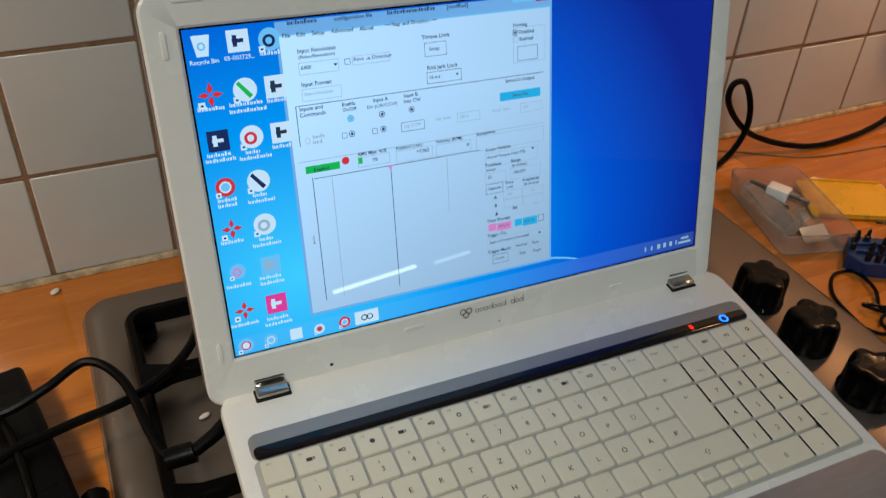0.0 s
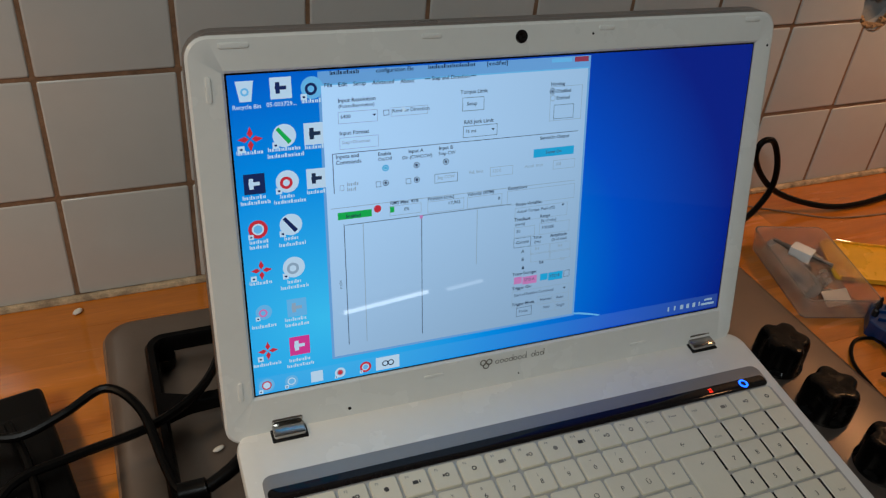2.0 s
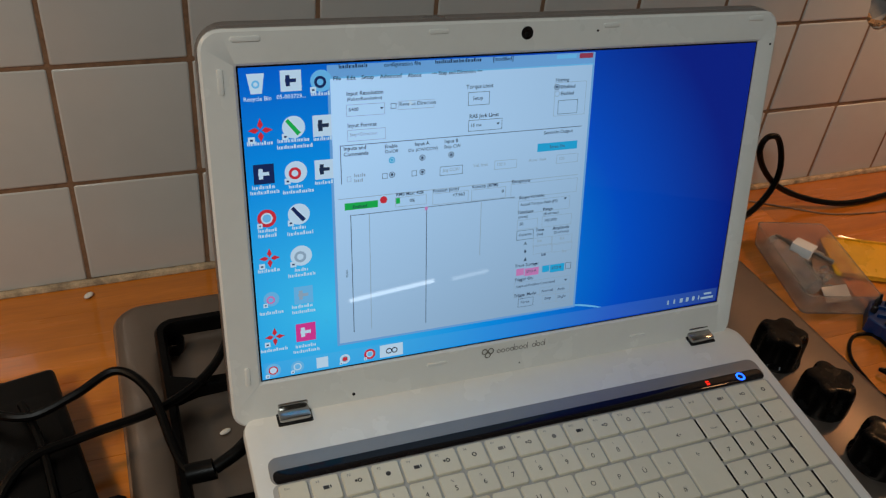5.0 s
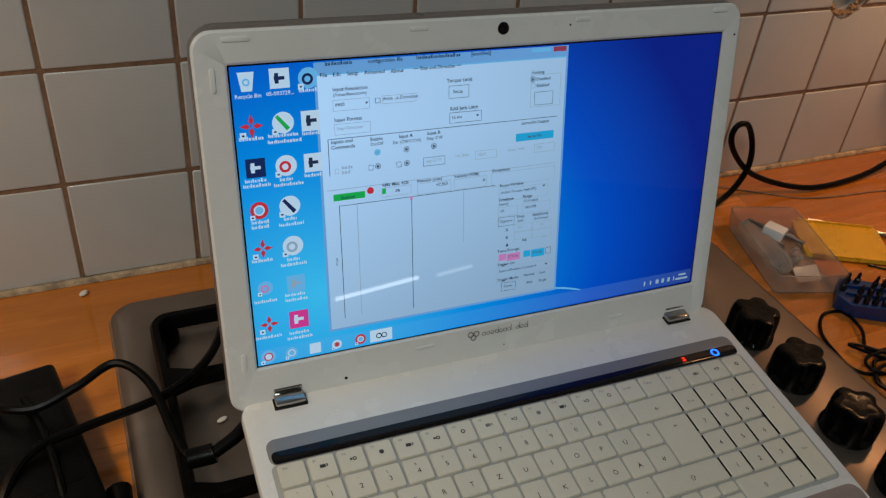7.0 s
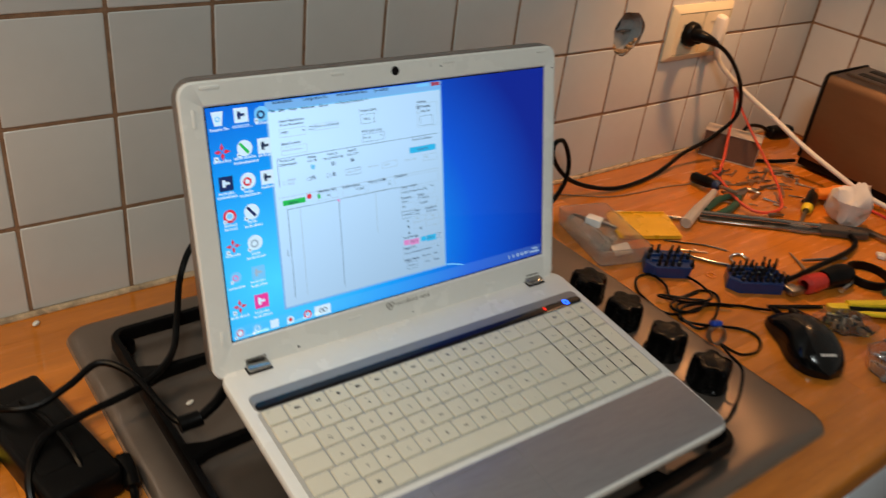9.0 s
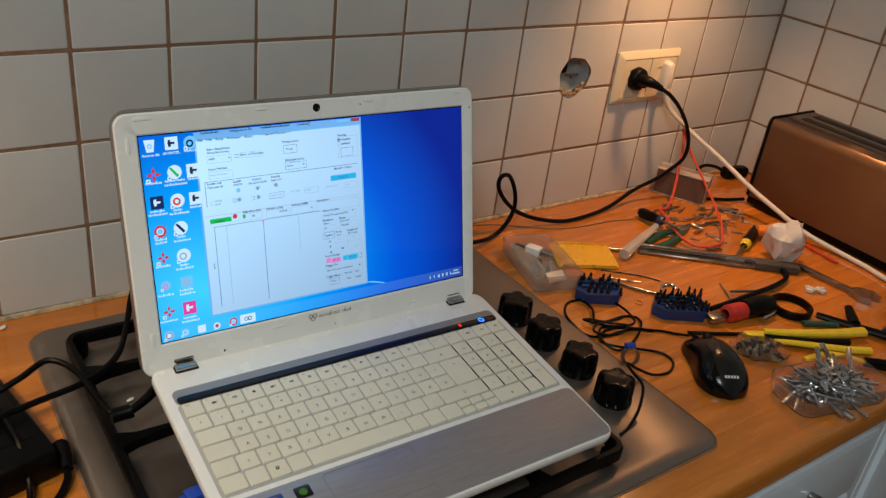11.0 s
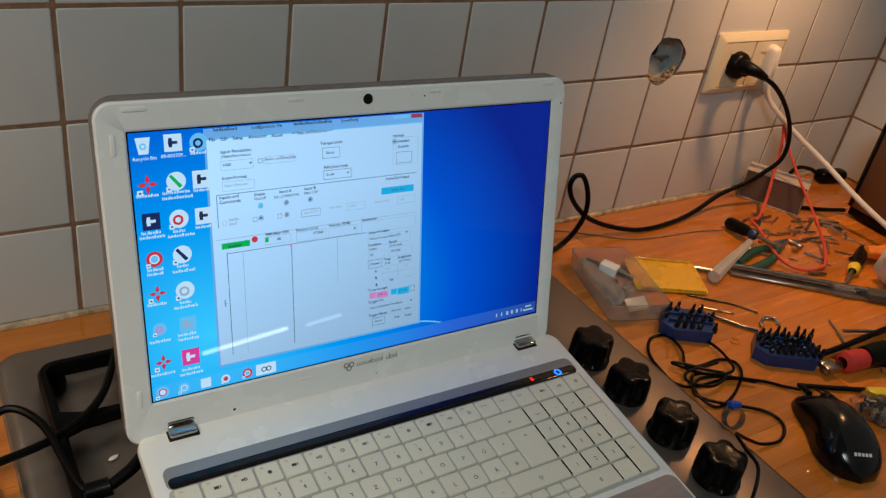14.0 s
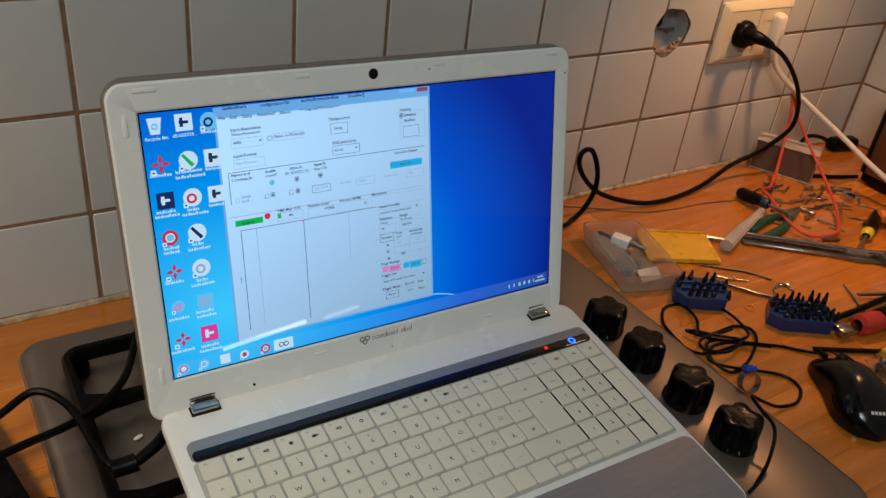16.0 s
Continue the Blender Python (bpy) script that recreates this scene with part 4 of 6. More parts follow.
say('Inputs and', 0.1639, 0.2599, 0.0033, dark)
say('Commands', 0.1636, 0.2781, 0.0033, dark)
say('Enable', 0.2365, 0.2634, 0.0031, dark)
say('On/Off', 0.2364, 0.2793, 0.0029, grey)
say('Input A', 0.2909, 0.2638, 0.0031, dark)
say('Dir (CW/CCW)', 0.2795, 0.2817, 0.0028, grey)
say('Input B', 0.3466, 0.2633, 0.0031, dark)
say('Step CW', 0.3457, 0.2804, 0.0029, grey)
radio(0.3056, 0.3039, 1)
radio(0.3599, 0.3027, 1)
ring(0.2495, 0.3028)
say('ServoOn Output', 0.5427, 0.2628, 0.003, dark)
radio(0.2494, 0.3497, 1)
radio(0.3058, 0.3505, 1)
frame_line(grey, 0.2319, 0.2411, 0.343, 0.3609, 0.0005)
frame_line(grey, 0.2858, 0.2953, 0.3433, 0.3615, 0.0005)
frame_line(faint, 0.1685, 0.1761, 0.3424, 0.3599, 0.0005)
bar(0.1813, 0.3465, 0.02, faint)
bar(0.1811, 0.3626, 0.016, faint)
frame_line(grey, 0.3388, 0.3827, 0.3396, 0.3696, 0.0005)
say('Jog CCW', 0.3444, 0.3563, 0.0028, faint)
say('Vel. limit', 0.4033, 0.3506, 0.0028, faint)
frame_line(faint, 0.4455, 0.4908, 0.3371, 0.3675, 0.0005)
say('120.0', 0.4493, 0.3547, 0.0028, faint)
say('Accel. limit', 0.5146, 0.3514, 0.0028, faint)
frame_line(faint, 0.5729, 0.6189, 0.3369, 0.3678, 0.0005)
say('100', 0.5772, 0.355, 0.0028, faint)
line(faint, 0.1515, 0.6218, 0.4021, 0.4237)
say('RMS Max: 42%', 0.2564, 0.4217, 0.003, dark)
frame_line(faint, 0.2553, 0.3139, 0.4261, 0.4585, 0.0005)
say('0%', 0.2817, 0.4454, 0.0028, dark)
say('Position (cnts)', 0.3255, 0.423, 0.003, dark)
frame_line(faint, 0.3255, 0.3954, 0.4267, 0.4653, 0.0005)
say('+7,963', 0.3639, 0.4437, 0.003, dark)
say('Velocity (RPM)', 0.4013, 0.4232, 0.003, dark)
frame_line(faint, 0.4014, 0.4706, 0.428, 0.4666, 0.0005)
say('0', 0.462, 0.4483, 0.003, dark)
say('Exceptions', 0.482, 0.4199, 0.003, dark)
frame_line(faint, 0.481, 0.6218, 0.4236, 0.4739, 0.0005)
line(grey, 0.1756, 0.4895, 0.4655, 0.4732)
line(grey, 0.1756, 0.1708, 0.4655, 0.8769)
line(faint, 0.2083, 0.2053, 0.4687, 0.8754)
line(grey, 0.3123, 0.316, 0.4696, 0.8847)
line(faint, 0.4192, 0.4243, 0.4739, 0.6631)
rect(pinkg, *(0.3107, 0.3161), *(0.4678, 0.4792), 0.0006)
say('Scope Variable:', 0.499, 0.4781, 0.003, dark)
frame_line(faint, 0.4981, 0.6086, 0.4858, 0.5324, 0.0005)
say('Actual Torque, Peak (FS)', 0.5022, 0.5035, 0.0027, grey)
arrow(0.5981, 0.4936)
say('Timebase', 0.4971, 0.5305, 0.003, dark)
say('Range', 0.5509, 0.5297, 0.003, dark)
say('(msec)', 0.4989, 0.547, 0.0026, grey)
say('(% of max)', 0.5528, 0.5463, 0.0026, grey)
frame_line(faint, 0.4979, 0.5412, 0.5538, 0.5898, 0.0005)
say('50', 0.5021, 0.573, 0.0029, grey)
frame_line(faint, 0.5506, 0.6152, 0.5509, 0.5917, 0.0005)
say('100.000', 0.555, 0.5713, 0.0029, grey)
frame_line(grey, 0.4979, 0.5341, 0.5924, 0.6275, 0.0005)
say('Cursors', 0.5022, 0.6129, 0.0028, dark)
say('Time', 0.538, 0.6035, 0.003, dark)
say('Amplitude', 0.5748, 0.6046, 0.003, dark)
say('(ms)', 0.541, 0.6187, 0.0026, grey)
say('(% of max)', 0.5779, 0.6199, 0.0026, grey)
say('A', 0.5142, 0.6477, 0.0032, dark)
say('B', 0.5151, 0.6772, 0.0032, dark)
say('Δ', 0.5162, 0.7069, 0.003, dark)
frame_line(faint, 0.5341, 0.5747, 0.6275, 0.66, 0.0005)
frame_line(faint, 0.5758, 0.6199, 0.6288, 0.6622, 0.0005)
frame_line(faint, 0.5351, 0.5758, 0.6548, 0.6878, 0.0005)
frame_line(faint, 0.577, 0.6213, 0.6563, 0.6903, 0.0005)
bar(0.5432, 0.6442, 0.012, faint)
bar(0.5927, 0.6453, 0.012, faint)
bar(0.5539, 0.6973, 0.012, grey)
bar(0.6, 0.6958, 0.01, faint)
say('Trace Storage:', 0.4974, 0.7275, 0.003, dark)
rect(pinkg, 0.5012, 0.518, 0.7348, 0.7606, 0.0005)
rect(pinkg, 0.5196, 0.5503, 0.7375, 0.7659, 0.0005)
say('STO A', 0.5227, 0.7543, 0.0027, grey)
rect(cyang, 0.5579, 0.5739, 0.7367, 0.7613, 0.0005)
rect(cyang, 0.5754, 0.6071, 0.7369, 0.7667, 0.0005)
say('STO B', 0.5787, 0.755, 0.0027, grey)
frame_line(grey, 0.6095, 0.6222, 0.7369, 0.7619, 0.0005)
say('Trigger On:', 0.4978, 0.7809, 0.003, dark)
frame_line(faint, 0.498, 0.6237, 0.7874, 0.8462, 0.0005)
say('Start of Positive Command', 0.5023, 0.8069, 0.0027, grey)
arrow(0.6126, 0.8032)
say('Trigger Mode:', 0.4985, 0.8417, 0.003, dark)
frame_line(grey, 0.5086, 0.5423, 0.8512, 0.8853, 0.0005)
say('Force', 0.5142, 0.8704, 0.0028, grey)
say('Normal', 0.5594, 0.8393, 0.0028, grey)
frame_line(faint, 0.5549, 0.588, 0.8205, 0.854, 0.0005)
say('Auto', 0.5951, 0.8404, 0.0028, grey)
frame_line(faint, 0.5904, 0.6241, 0.8215, 0.8553, 0.0005)
say('Stop', 0.567, 0.8702, 0.0028, grey)
frame_line(faint, 0.5624, 0.5958, 0.8512, 0.8853, 0.0005)
say('Single', 0.5965, 0.872, 0.0028, grey)
frame_line(faint, 0.5918, 0.6256, 0.8528, 0.8872, 0.0005)
letters(grey, "main", 0, 0, 0, 0.0028, m=Matrix.Translation((sx(0.1652), sy(0.6768), 0.0007)) @ pose(0, 0, 0, 0, 0, 90))
rect(greeng, *(0.1629, 0.223), *(0.428, 0.4508), 0.0005)
say('Enabled', 0.1769, 0.4464, 0.0029, dark)
rect(greeng, *(0.2563, 0.2637), *(0.4282, 0.4469), 0.0006)
rect(cyang, *(0.5315, 0.6148), *(0.2931, 0.3208), 0.0005)
say('Servo On', 0.5564, 0.3113, 0.0028, grey)
say('Recycle Bin', 0.0268, 0.0937, 0.0033, light, "CENTER")
say('05-003729...', 0.0809, 0.092, 0.0033, light, "CENTER")
bar(0.0048, 0.2225, 0.045, light)
bar(0.0079, 0.3552, 0.04, light)
bar(0.0041, 0.3711, 0.05, light)
bar(0.0126, 0.4917, 0.03, light)
bar(0.0119, 0.5081, 0.032, light)
bar(0.0067, 0.6227, 0.04, light)
bar(0.004, 0.7671, 0.045, light)
bar(0.0009, 0.8994, 0.05, light)
bar(0.0542, 0.2207, 0.055, light)
bar(0.053, 0.2395, 0.06, light)
bar(0.0684, 0.3618, 0.026, light)
bar(0.0578, 0.3782, 0.052, light)
bar(0.0699, 0.4932, 0.025, light)
bar(0.0609, 0.5119, 0.046, light)
bar(0.07, 0.6336, 0.025, light)
bar(0.058, 0.651, 0.05, light)
bar(0.061, 0.7598, 0.04, light)
bar(0.061, 0.7784, 0.045, light)
bar(0.0633, 0.9023, 0.04, light)
bar(0.0589, 0.9211, 0.05, light)
bar(0.1131, 0.0893, 0.03, light)
bar(0.1139, 0.2227, 0.03, light)
bar(0.1128, 0.3581, 0.03, light)
icon(0.0261, 0.0445, 'bin', [WHITE_G, LBLUE_G], 0.034)
icon(0.028, 0.1796, 'star', [RED_G], 0.04)
icon(0.0286, 0.3105, 'sheet', [NAVY_G, WHITE_G], 0.034)
icon(0.0282, 0.4486, 'ring', [RED_G, LBLUE_G, WHITE_G], 0.032)
icon(0.0283, 0.5782, 'star', [RED_G], 0.036)
icon(0.0263, 0.7163, 'disc', [LBLUE_G, PINK_G], 0.028)
icon(0.0277, 0.8492, 'star', [RED_G], 0.036)
icon(0.0815, 0.0424, 'sheet', [WHITE_G, NAVY_G], 0.034)
icon(0.082, 0.1773, 'pen', [WHITE_G, GREEN_G], 0.038)
icon(0.0818, 0.313, 'disc', [WHITE_G, RED_G], 0.038)
icon(0.0828, 0.4459, 'pen', [WHITE_G, NAVY_G], 0.038)
icon(0.0829, 0.5824, 'disc', [WHITE_G, FAINT], 0.038)
icon(0.0832, 0.717, 'sheet', [LBLUE_G, FAINT], 0.034)
icon(0.0837, 0.849, 'sheet', [glow("lit_magenta", srgb(220, 60, 150), SCREEN), WHITE_G], 0.036)
icon(0.1309, 0.0474, 'disc', [LBLUE_G, NAVY_G], 0.036)
icon(0.1317, 0.1791, 'sheet', [WHITE_G, TEXT], 0.036)
icon(0.1307, 0.3128, 'sheet', [WHITE_G, TEXT], 0.034)
icon(0.0205, 0.9698, 'ring', [LBLUE_G, WHITE_G, RED_G], 0.028)
icon(0.0648, 0.971, 'ring', [LBLUE_G, LBLUE_G, WHITE_G], 0.024)
icon(0.1111, 0.9704, 'sheet', [WHITE_G, WHITE_G], 0.022)
icon(0.154, 0.9726, 'ring', [WHITE_G, RED_G, FAINT], 0.02)
icon(0.2022, 0.9699, 'ring', [RED_G, LBLUE_G, WHITE_G], 0.022)
# pale light streak of the wallpaper below the window
bm = bmesh.new()
edge = [(0.600 + 0.013 * k, 0.905 + 0.00055 * k * k, 0.0075 * math.sin(math.pi * (k + 0.6) / 11)) for k in range(11)]
for p, q in zip(edge, edge[1:]):
    bm.faces.new([bm.verts.new((sx(u), sy(v), 0.00015)) for u, v in ((p[0], p[1] + p[2]), (q[0], q[1] + q[2]), (q[0], q[1]), (p[0], p[1]))])
part("light_streak", bm, LBLUE_G, display, "pale streak of light in the wallpaper", smooth=False)
# pointer
light.faces.new([light.verts.new((sx(0.281) + a, sy(0.118) + c, 0.0009)) for a, c in ((0, 0), (0.0026, -0.0028), (0.0012, -0.0030), (0.0, -0.0040))])
for name, b_, m in (("screen_text", dark, TEXT), ("screen_text", grey, GREYT), ("faint_rule", faint, FAINT), ("icon_text", light, WHITE_G), ("green_fields", greeng, GREEN_G), ("cyan_field", cyang, CYAN_G), ("pink_fields", pinkg, PINK_G)):
    tagged(part(name, b_, m, display, smooth=False), kind="stuff")

# ---- on the wall ----
FACE = pose(0, 0, 0, 90)
box_in = thing("wall_box", Matrix.Translation((HOLE[0], 0, HOLE[1])) @ FACE, "empty grey wall box in a round hole broken through tiles", "wall box")
bm = bmesh.new()
lathe(bm, [(0.0335, -0.004), (0.0315, -0.005), (0.0300, -0.016), (0.0295, -0.019), (0.0, -0.020)], 28)
part("cup", bm, GREY_PL, box_in, "grey dusty plastic cup")
bm = bmesh.new()
slab(bm, 0.018, 0.022, 0.004, 0.006, 0.001, -0.013, 0.014, -0.0195)
part("dark_opening", bm, L_DARK, box_in, "dark cable opening")
bm = bmesh.new()
lathe(bm, [(0.0, 0.002), (0.004, 0.002), (0.004, 0.0)], 12, Matrix.Translation((0.012, -0.004, -0.0195)))
box(bm, -0.004, 0.022, -0.002, 0.0, -0.0195, -0.015, 0.0005)
part("screw_lug", bm, STEEL, box_in)
bm = bmesh.new()
for k in range(46):
    a = radians(205 + k * 2.9)
    bmesh.ops.create_icosphere(bm, subdivisions=1, radius=random.uniform(0.002, 0.0045), matrix=pose(random.uniform(0.0275, 0.031) * math.cos(a), random.uniform(0.0275, 0.031) * math.sin(a), random.uniform(-0.010, -0.005), random.uniform(0, 90), random.uniform(0, 90)) @ Matrix.Diagonal((1.5, 1.0, 0.6, 1)))
part("broken_plaster", bm, RAW, box_in, "crumbling brown plaster edge")

socket = thing("double_socket", Matrix.Translation((0.905, -0.0003, 1.1165)) @ FACE, "cream double wall socket with two plugs in", "socket")
bm = bmesh.new()
loft(bm, [(rounded(0.151, 0.088, 0.004, 4), 0.0), (rounded(0.151, 0.088, 0.004, 4), 0.0025), (rounded(0.132, 0.069, 0.003, 4), 0.0095), (rounded(0.129, 0.066, 0.002, 4), 0.0095), (rounded(0.129, 0.066, 0.002, 4), 0.007)])
part("frame", bm, CREAM, socket)
for dx in (-0.0325, 0.0325):
    bm = bmesh.new()
    outline = rounded(0.062, 0.064, 0.002, 5)
    loft(bm, [(outline, 0.0072), (outline, 0.0088), ([(0.022 * math.cos(math.atan2(y, x)), 0.022 * math.sin(math.atan2(y, x))) for x, y in outline], 0.0092), ([(0.0205 * math.cos(math.atan2(y, x)), 0.0205 * math.sin(math.atan2(y, x))) for x, y in outline], 0.008), ([(0.0205 * math.cos(math.atan2(y, x)), 0.0205 * math.sin(math.atan2(y, x))) for x, y in outline], 0.0074)])
    part("insert", bm, CREAM_IN, socket, m=pose(dx, 0, 0))

mains = thing("mains_lead", pose(0, 0, 0), "black mains lead from wall socket to laptop charger", "cable")
bm = bmesh.new()
M = Matrix.Translation((0.874, -0.008, 1.117)) @ FACE
lathe(bm, [(0, 0.0), (0.0190, 0.0), (0.0194, 0.003), (0.0190, 0.009), (0.0170, 0.013), (0.012, 0.0155), (0.0, 0.016)], 28, M)
b = bmesh.new()
box(b, -0.0065, 0.0065, -0.013, 0.011, 0.008, 0.024, 0.0055, 3)
merge(bm, b, 0, M @ pose(0, 0, 0, 0, 0, 35))
tube(bm, [(0.872, -0.020, 1.119), (0.876, -0.034, 1.119), (0.884, -0.043, 1.116), (0.897, -0.047, 1.110)], (0.0108, 0.0050), 14)
part("plug", bm, BLACK_PL, mains, "round black angled plug")
bm = bmesh.new()
tube(bm, [(0.892, -0.0455, 1.112), (0.915, -0.054, 1.099), (0.942, -0.060, 1.075), (0.968, -0.064, 1.042), (0.984, -0.065, 1.006), (0.979, -0.065, 0.980), (0.954, -0.058, 0.956), (0.932, -0.052, 0.941), (0.890, -0.047, 0.926), (0.826, -0.055, 0.9075), (0.765, -0.063, 0.9045), (0.712, -0.063, 0.9055), (0.668, -0.054, 0.913), (0.625, -0.050, 0.931), (0.594, -0.050, 0.956),
          (0.576, -0.050, 0.982), (0.578, -0.050, 0.999), (0.594, -0.050, 0.998), (0.608, -0.052, 0.972), (0.611, -0.054, 0.945), (0.600, -0.056, 0.922), (0.575, -0.062, 0.908), (0.530, -0.078, 0.9125), (0.44, -0.070, 0.9145), (0.30, -0.058, 0.9145), (0.17, -0.060, 0.935), (0.085, -0.068, 0.985), (0.046, -0.074, 0.988), (0.024, -0.086, 0.960),
          (0.004, -0.125, 0.939), (-0.020, -0.174, 0.937), (-0.058, -0.207, 0.940), (-0.110, -0.220, 0.940), (-0.147, -0.232, 0.9395), (-0.166, -0.262, 0.930), (-0.166, -0.292, 0.908), (-0.146, -0.318, 0.9035), (-0.118, -0.320, 0.9035), (-0.100, -0.300, 0.908), (-0.097, -0.282, 0.914)], 0.0034, 8, 6)
part("cord", bm, RUBBER, mains)
bm = bmesh.new()
tube(bm, [(-0.097, -0.262, 0.916), (-0.0965, -0.276, 0.916), (-0.098, -0.292, 0.913)], (0.0085, 0.006), 10)
part("connector", bm, BLACK_PL, mains)

white_lead = thing("white_lead", pose(0, 0, 0), "white mains lead hanging from wall socket across worktop", "cable")
bm = bmesh.new()
b = bmesh.new()
loft(b, [(rounded(0.018, 0.050, 0.006, 4), 0.002), (rounded(0.018, 0.050, 0.006, 4), 0.010), (rounded(0.014, 0.046, 0.005, 4), 0.016), (rounded(0.009, 0.040, 0.004, 4), 0.018)])
merge(bm, b, 0, Matrix.Translation((0.943, -0.006, 1.118)) @ FACE)
part("plug", bm, WHITE_PL, white_lead, "flat white plug")
bm = bmesh.new()
for k in range(5):
    lathe(bm, [(0.003, -0.0016), (0.0056 - 0.0004 * k, -0.0016), (0.0056 - 0.0004 * k, 0.0016), (0.003, 0.0016)], 12, Matrix.Translation((0.9435 + 0.0008 * k, -0.021, 1.091 - 0.0042 * k)))
part("strain_relief", bm, WHITE_PL, white_lead)
bm = bmesh.new()
tube(bm, [(0.943, -0.021, 1.096), (0.950, -0.026, 1.070), (0.972, -0.042, 1.045), (1.005, -0.070, 1.015), (1.034, -0.105, 0.988), (1.052, -0.160, 0.958), (1.064, -0.220, 0.935), (1.074, -0.275, 0.917), (1.088, -0.325, 0.9075), (1.090, -0.380, 0.905), (1.082, -0.440, 0.905), (1.100, -0.520, 0.905), (1.130, -0.575, 0.905), (1.148, -0.606, 0.893), (1.150, -0.618, 0.85), (1.14, -0.62, 0.75)], 0.0042, 10, 8)
part("cord", bm, WHITE_PL, white_lead)

wires = thing("red_wires", pose(0, 0, 0), "pair of loose red insulated wires looped over the tools", "wire")
bm = bmesh.new()
tube(bm, [(0.985, -0.046, 1.030), (0.984, -0.056, 1.000), (0.972, -0.068, 0.962), (0.952, -0.085, 0.925), (0.925, -0.100, 0.910), (0.895, -0.108, 0.916), (0.872, -0.140, 0.922), (0.858, -0.185, 0.912), (0.862, -0.214, 0.907), (0.885, -0.227, 0.9055), (0.918, -0.225, 0.9055), (0.944, -0.205, 0.910)], 0.0024, 8, 8)
part("wire", bm, RED_W, wires)
bm = bmesh.new()
tube(bm, [(0.987, -0.048, 1.026), (0.992, -0.066, 0.996), (0.999, -0.100, 0.958), (0.985, -0.148, 0.930), (0.964, -0.185, 0.915), (0.944, -0.205, 0.910)], 0.0022, 8, 8)
part("wire", bm, RED_W, wires)

# ---- by the corner ----
carton = thing("small_box", pose(1.010, -0.056, TOP, 0, 0, 28), "small open white box with brown lining lying on side", "box")
for name, dims, mt in (("back", (0.018, 0.020, -0.047, 0.047, 0.0005, 0.048), CARD_OUT), ("lining", (-0.0188, 0.0178, -0.0453, 0.0453, 0.0022, 0.0462), CARD_IN), ("bottom", (-0.020, 0.0178, -0.047, 0.047, 0.0005, 0.0020), CARD_OUT), ("top", (-0.020, 0.0178, -0.047, 0.047, 0.0464, 0.0480), CARD_OUT),
                       ("side", (-0.020, 0.0178, -0.0470, -0.0455, 0.0022, 0.0462), CARD_OUT), ("side", (-0.020, 0.0178, 0.0455, 0.0470, 0.0022, 0.0462), CARD_OUT)):
    bm = bmesh.new()
    box(bm, *dims, 0.0006, 1)
    part(name, bm, mt, carton)
adapter = thing("power_adapter", pose(1.196, -0.036, TOP, 0, 0, -12), "black plug adapter with cable in worktop corner", "adapter")
bm = bmesh.new()
box(bm, -0.032, 0.026, -0.012, 0.012, 0.0005, 0.023, 0.008, 4)
part("body", bm, BLACK_PL, adapter)
bm = bmesh.new()
tube(bm, [(-0.030, 0.0, 0.014), (-0.06, -0.004, 0.028), (-0.10, -0.012, 0.034), (-0.135, -0.030, 0.018), (-0.150, -0.036, 0.0035)], 0.0033, 8)
part("cord", bm, RUBBER, adapter)

toaster = thing("toaster", pose(1.167, -0.276, TOP), "long bronze steel toaster with dark slotted top", "toaster")
bm = bmesh.new()
box(bm, -0.060, 0.060, -0.146, 0.146, 0.004, 0.022, 0.004)
part("foot_frame", bm, BLACK_PL, toaster, "black plastic base")
bm = bmesh.new()
prof = [(-0.0635, 0.020), (-0.0640, 0.152), (-0.0625, 0.1635), (-0.0585, 0.1675), (0.0585, 0.1675), (0.0625, 0.1635), (0.064, 0.152), (0.0635, 0.020)]
loft(bm, [(prof, -0.141), (prof, 0.141)], m=Matrix(((1, 0, 0, 0), (0, 0, 1, 0), (0, 1, 0, 0), (0, 0, 0, 1))))
part("shell", bm, BRONZE, toaster, "brushed bronze steel shell")
for sy_ in (-0.1485, 0.1415):
    bm = bmesh.new()
    wide = [(x * 1.03, z * 1.015) for x, z in prof]
    small = [(x * 0.97, z * 0.99) for x, z in prof]
    loft(bm, [(small if sy_ < 0 else wide, sy_), (wide, sy_ + 0.003), (wide if sy_ < 0 else small, sy_ + 0.0075)], m=Matrix(((1, 0, 0, 0), (0, 0, 1, 0), (0, 1, 0, 0), (0, 0, 0, 1))))
    part("end_cap", bm, BLACK_PL, toaster, "black plastic end")
bm = bmesh.new()
slab(bm, 0.078, 0.268, 0.004, 0.010, 0.0015, 0.008, 0.0, 0.1665)
top_plate = part("top_plate", bm, TOAST_TOP, toaster, "dark metal top")
for dx in (-0.010, 0.026):
    bm = bmesh.new()
    slab(bm, 0.020, 0.236, 0.0006, 0.004, 0.0002, dx, 0.0, 0.1704)
    part("slot", bm, L_DARK, top_plate, "dark bread slot")

bm = bmesh.new()
tube(bm, [(-0.135, 0.190, 0.0035), (-0.112, 0.180, 0.0035), (-0.088, 0.168, 0.0036), (-0.060, 0.150, 0.008)], 0.0032, 8)
part("cord", bm, RUBBER, toaster)

mug = thing("mug", pose(1.095, -0.490, TOP), "cream glazed mug beside the toaster", "mug")
bm = bmesh.new()
lathe(bm, [(0, 0.0005), (0.030, 0.0005), (0.036, 0.004), (0.039, 0.02), (0.0395, 0.086), (0.0385, 0.088), (0.0365, 0.086), (0.0355, 0.02), (0.030, 0.008), (0, 0.007)], 36)
part("bowl", bm, CUP, mug)
bm = bmesh.new()
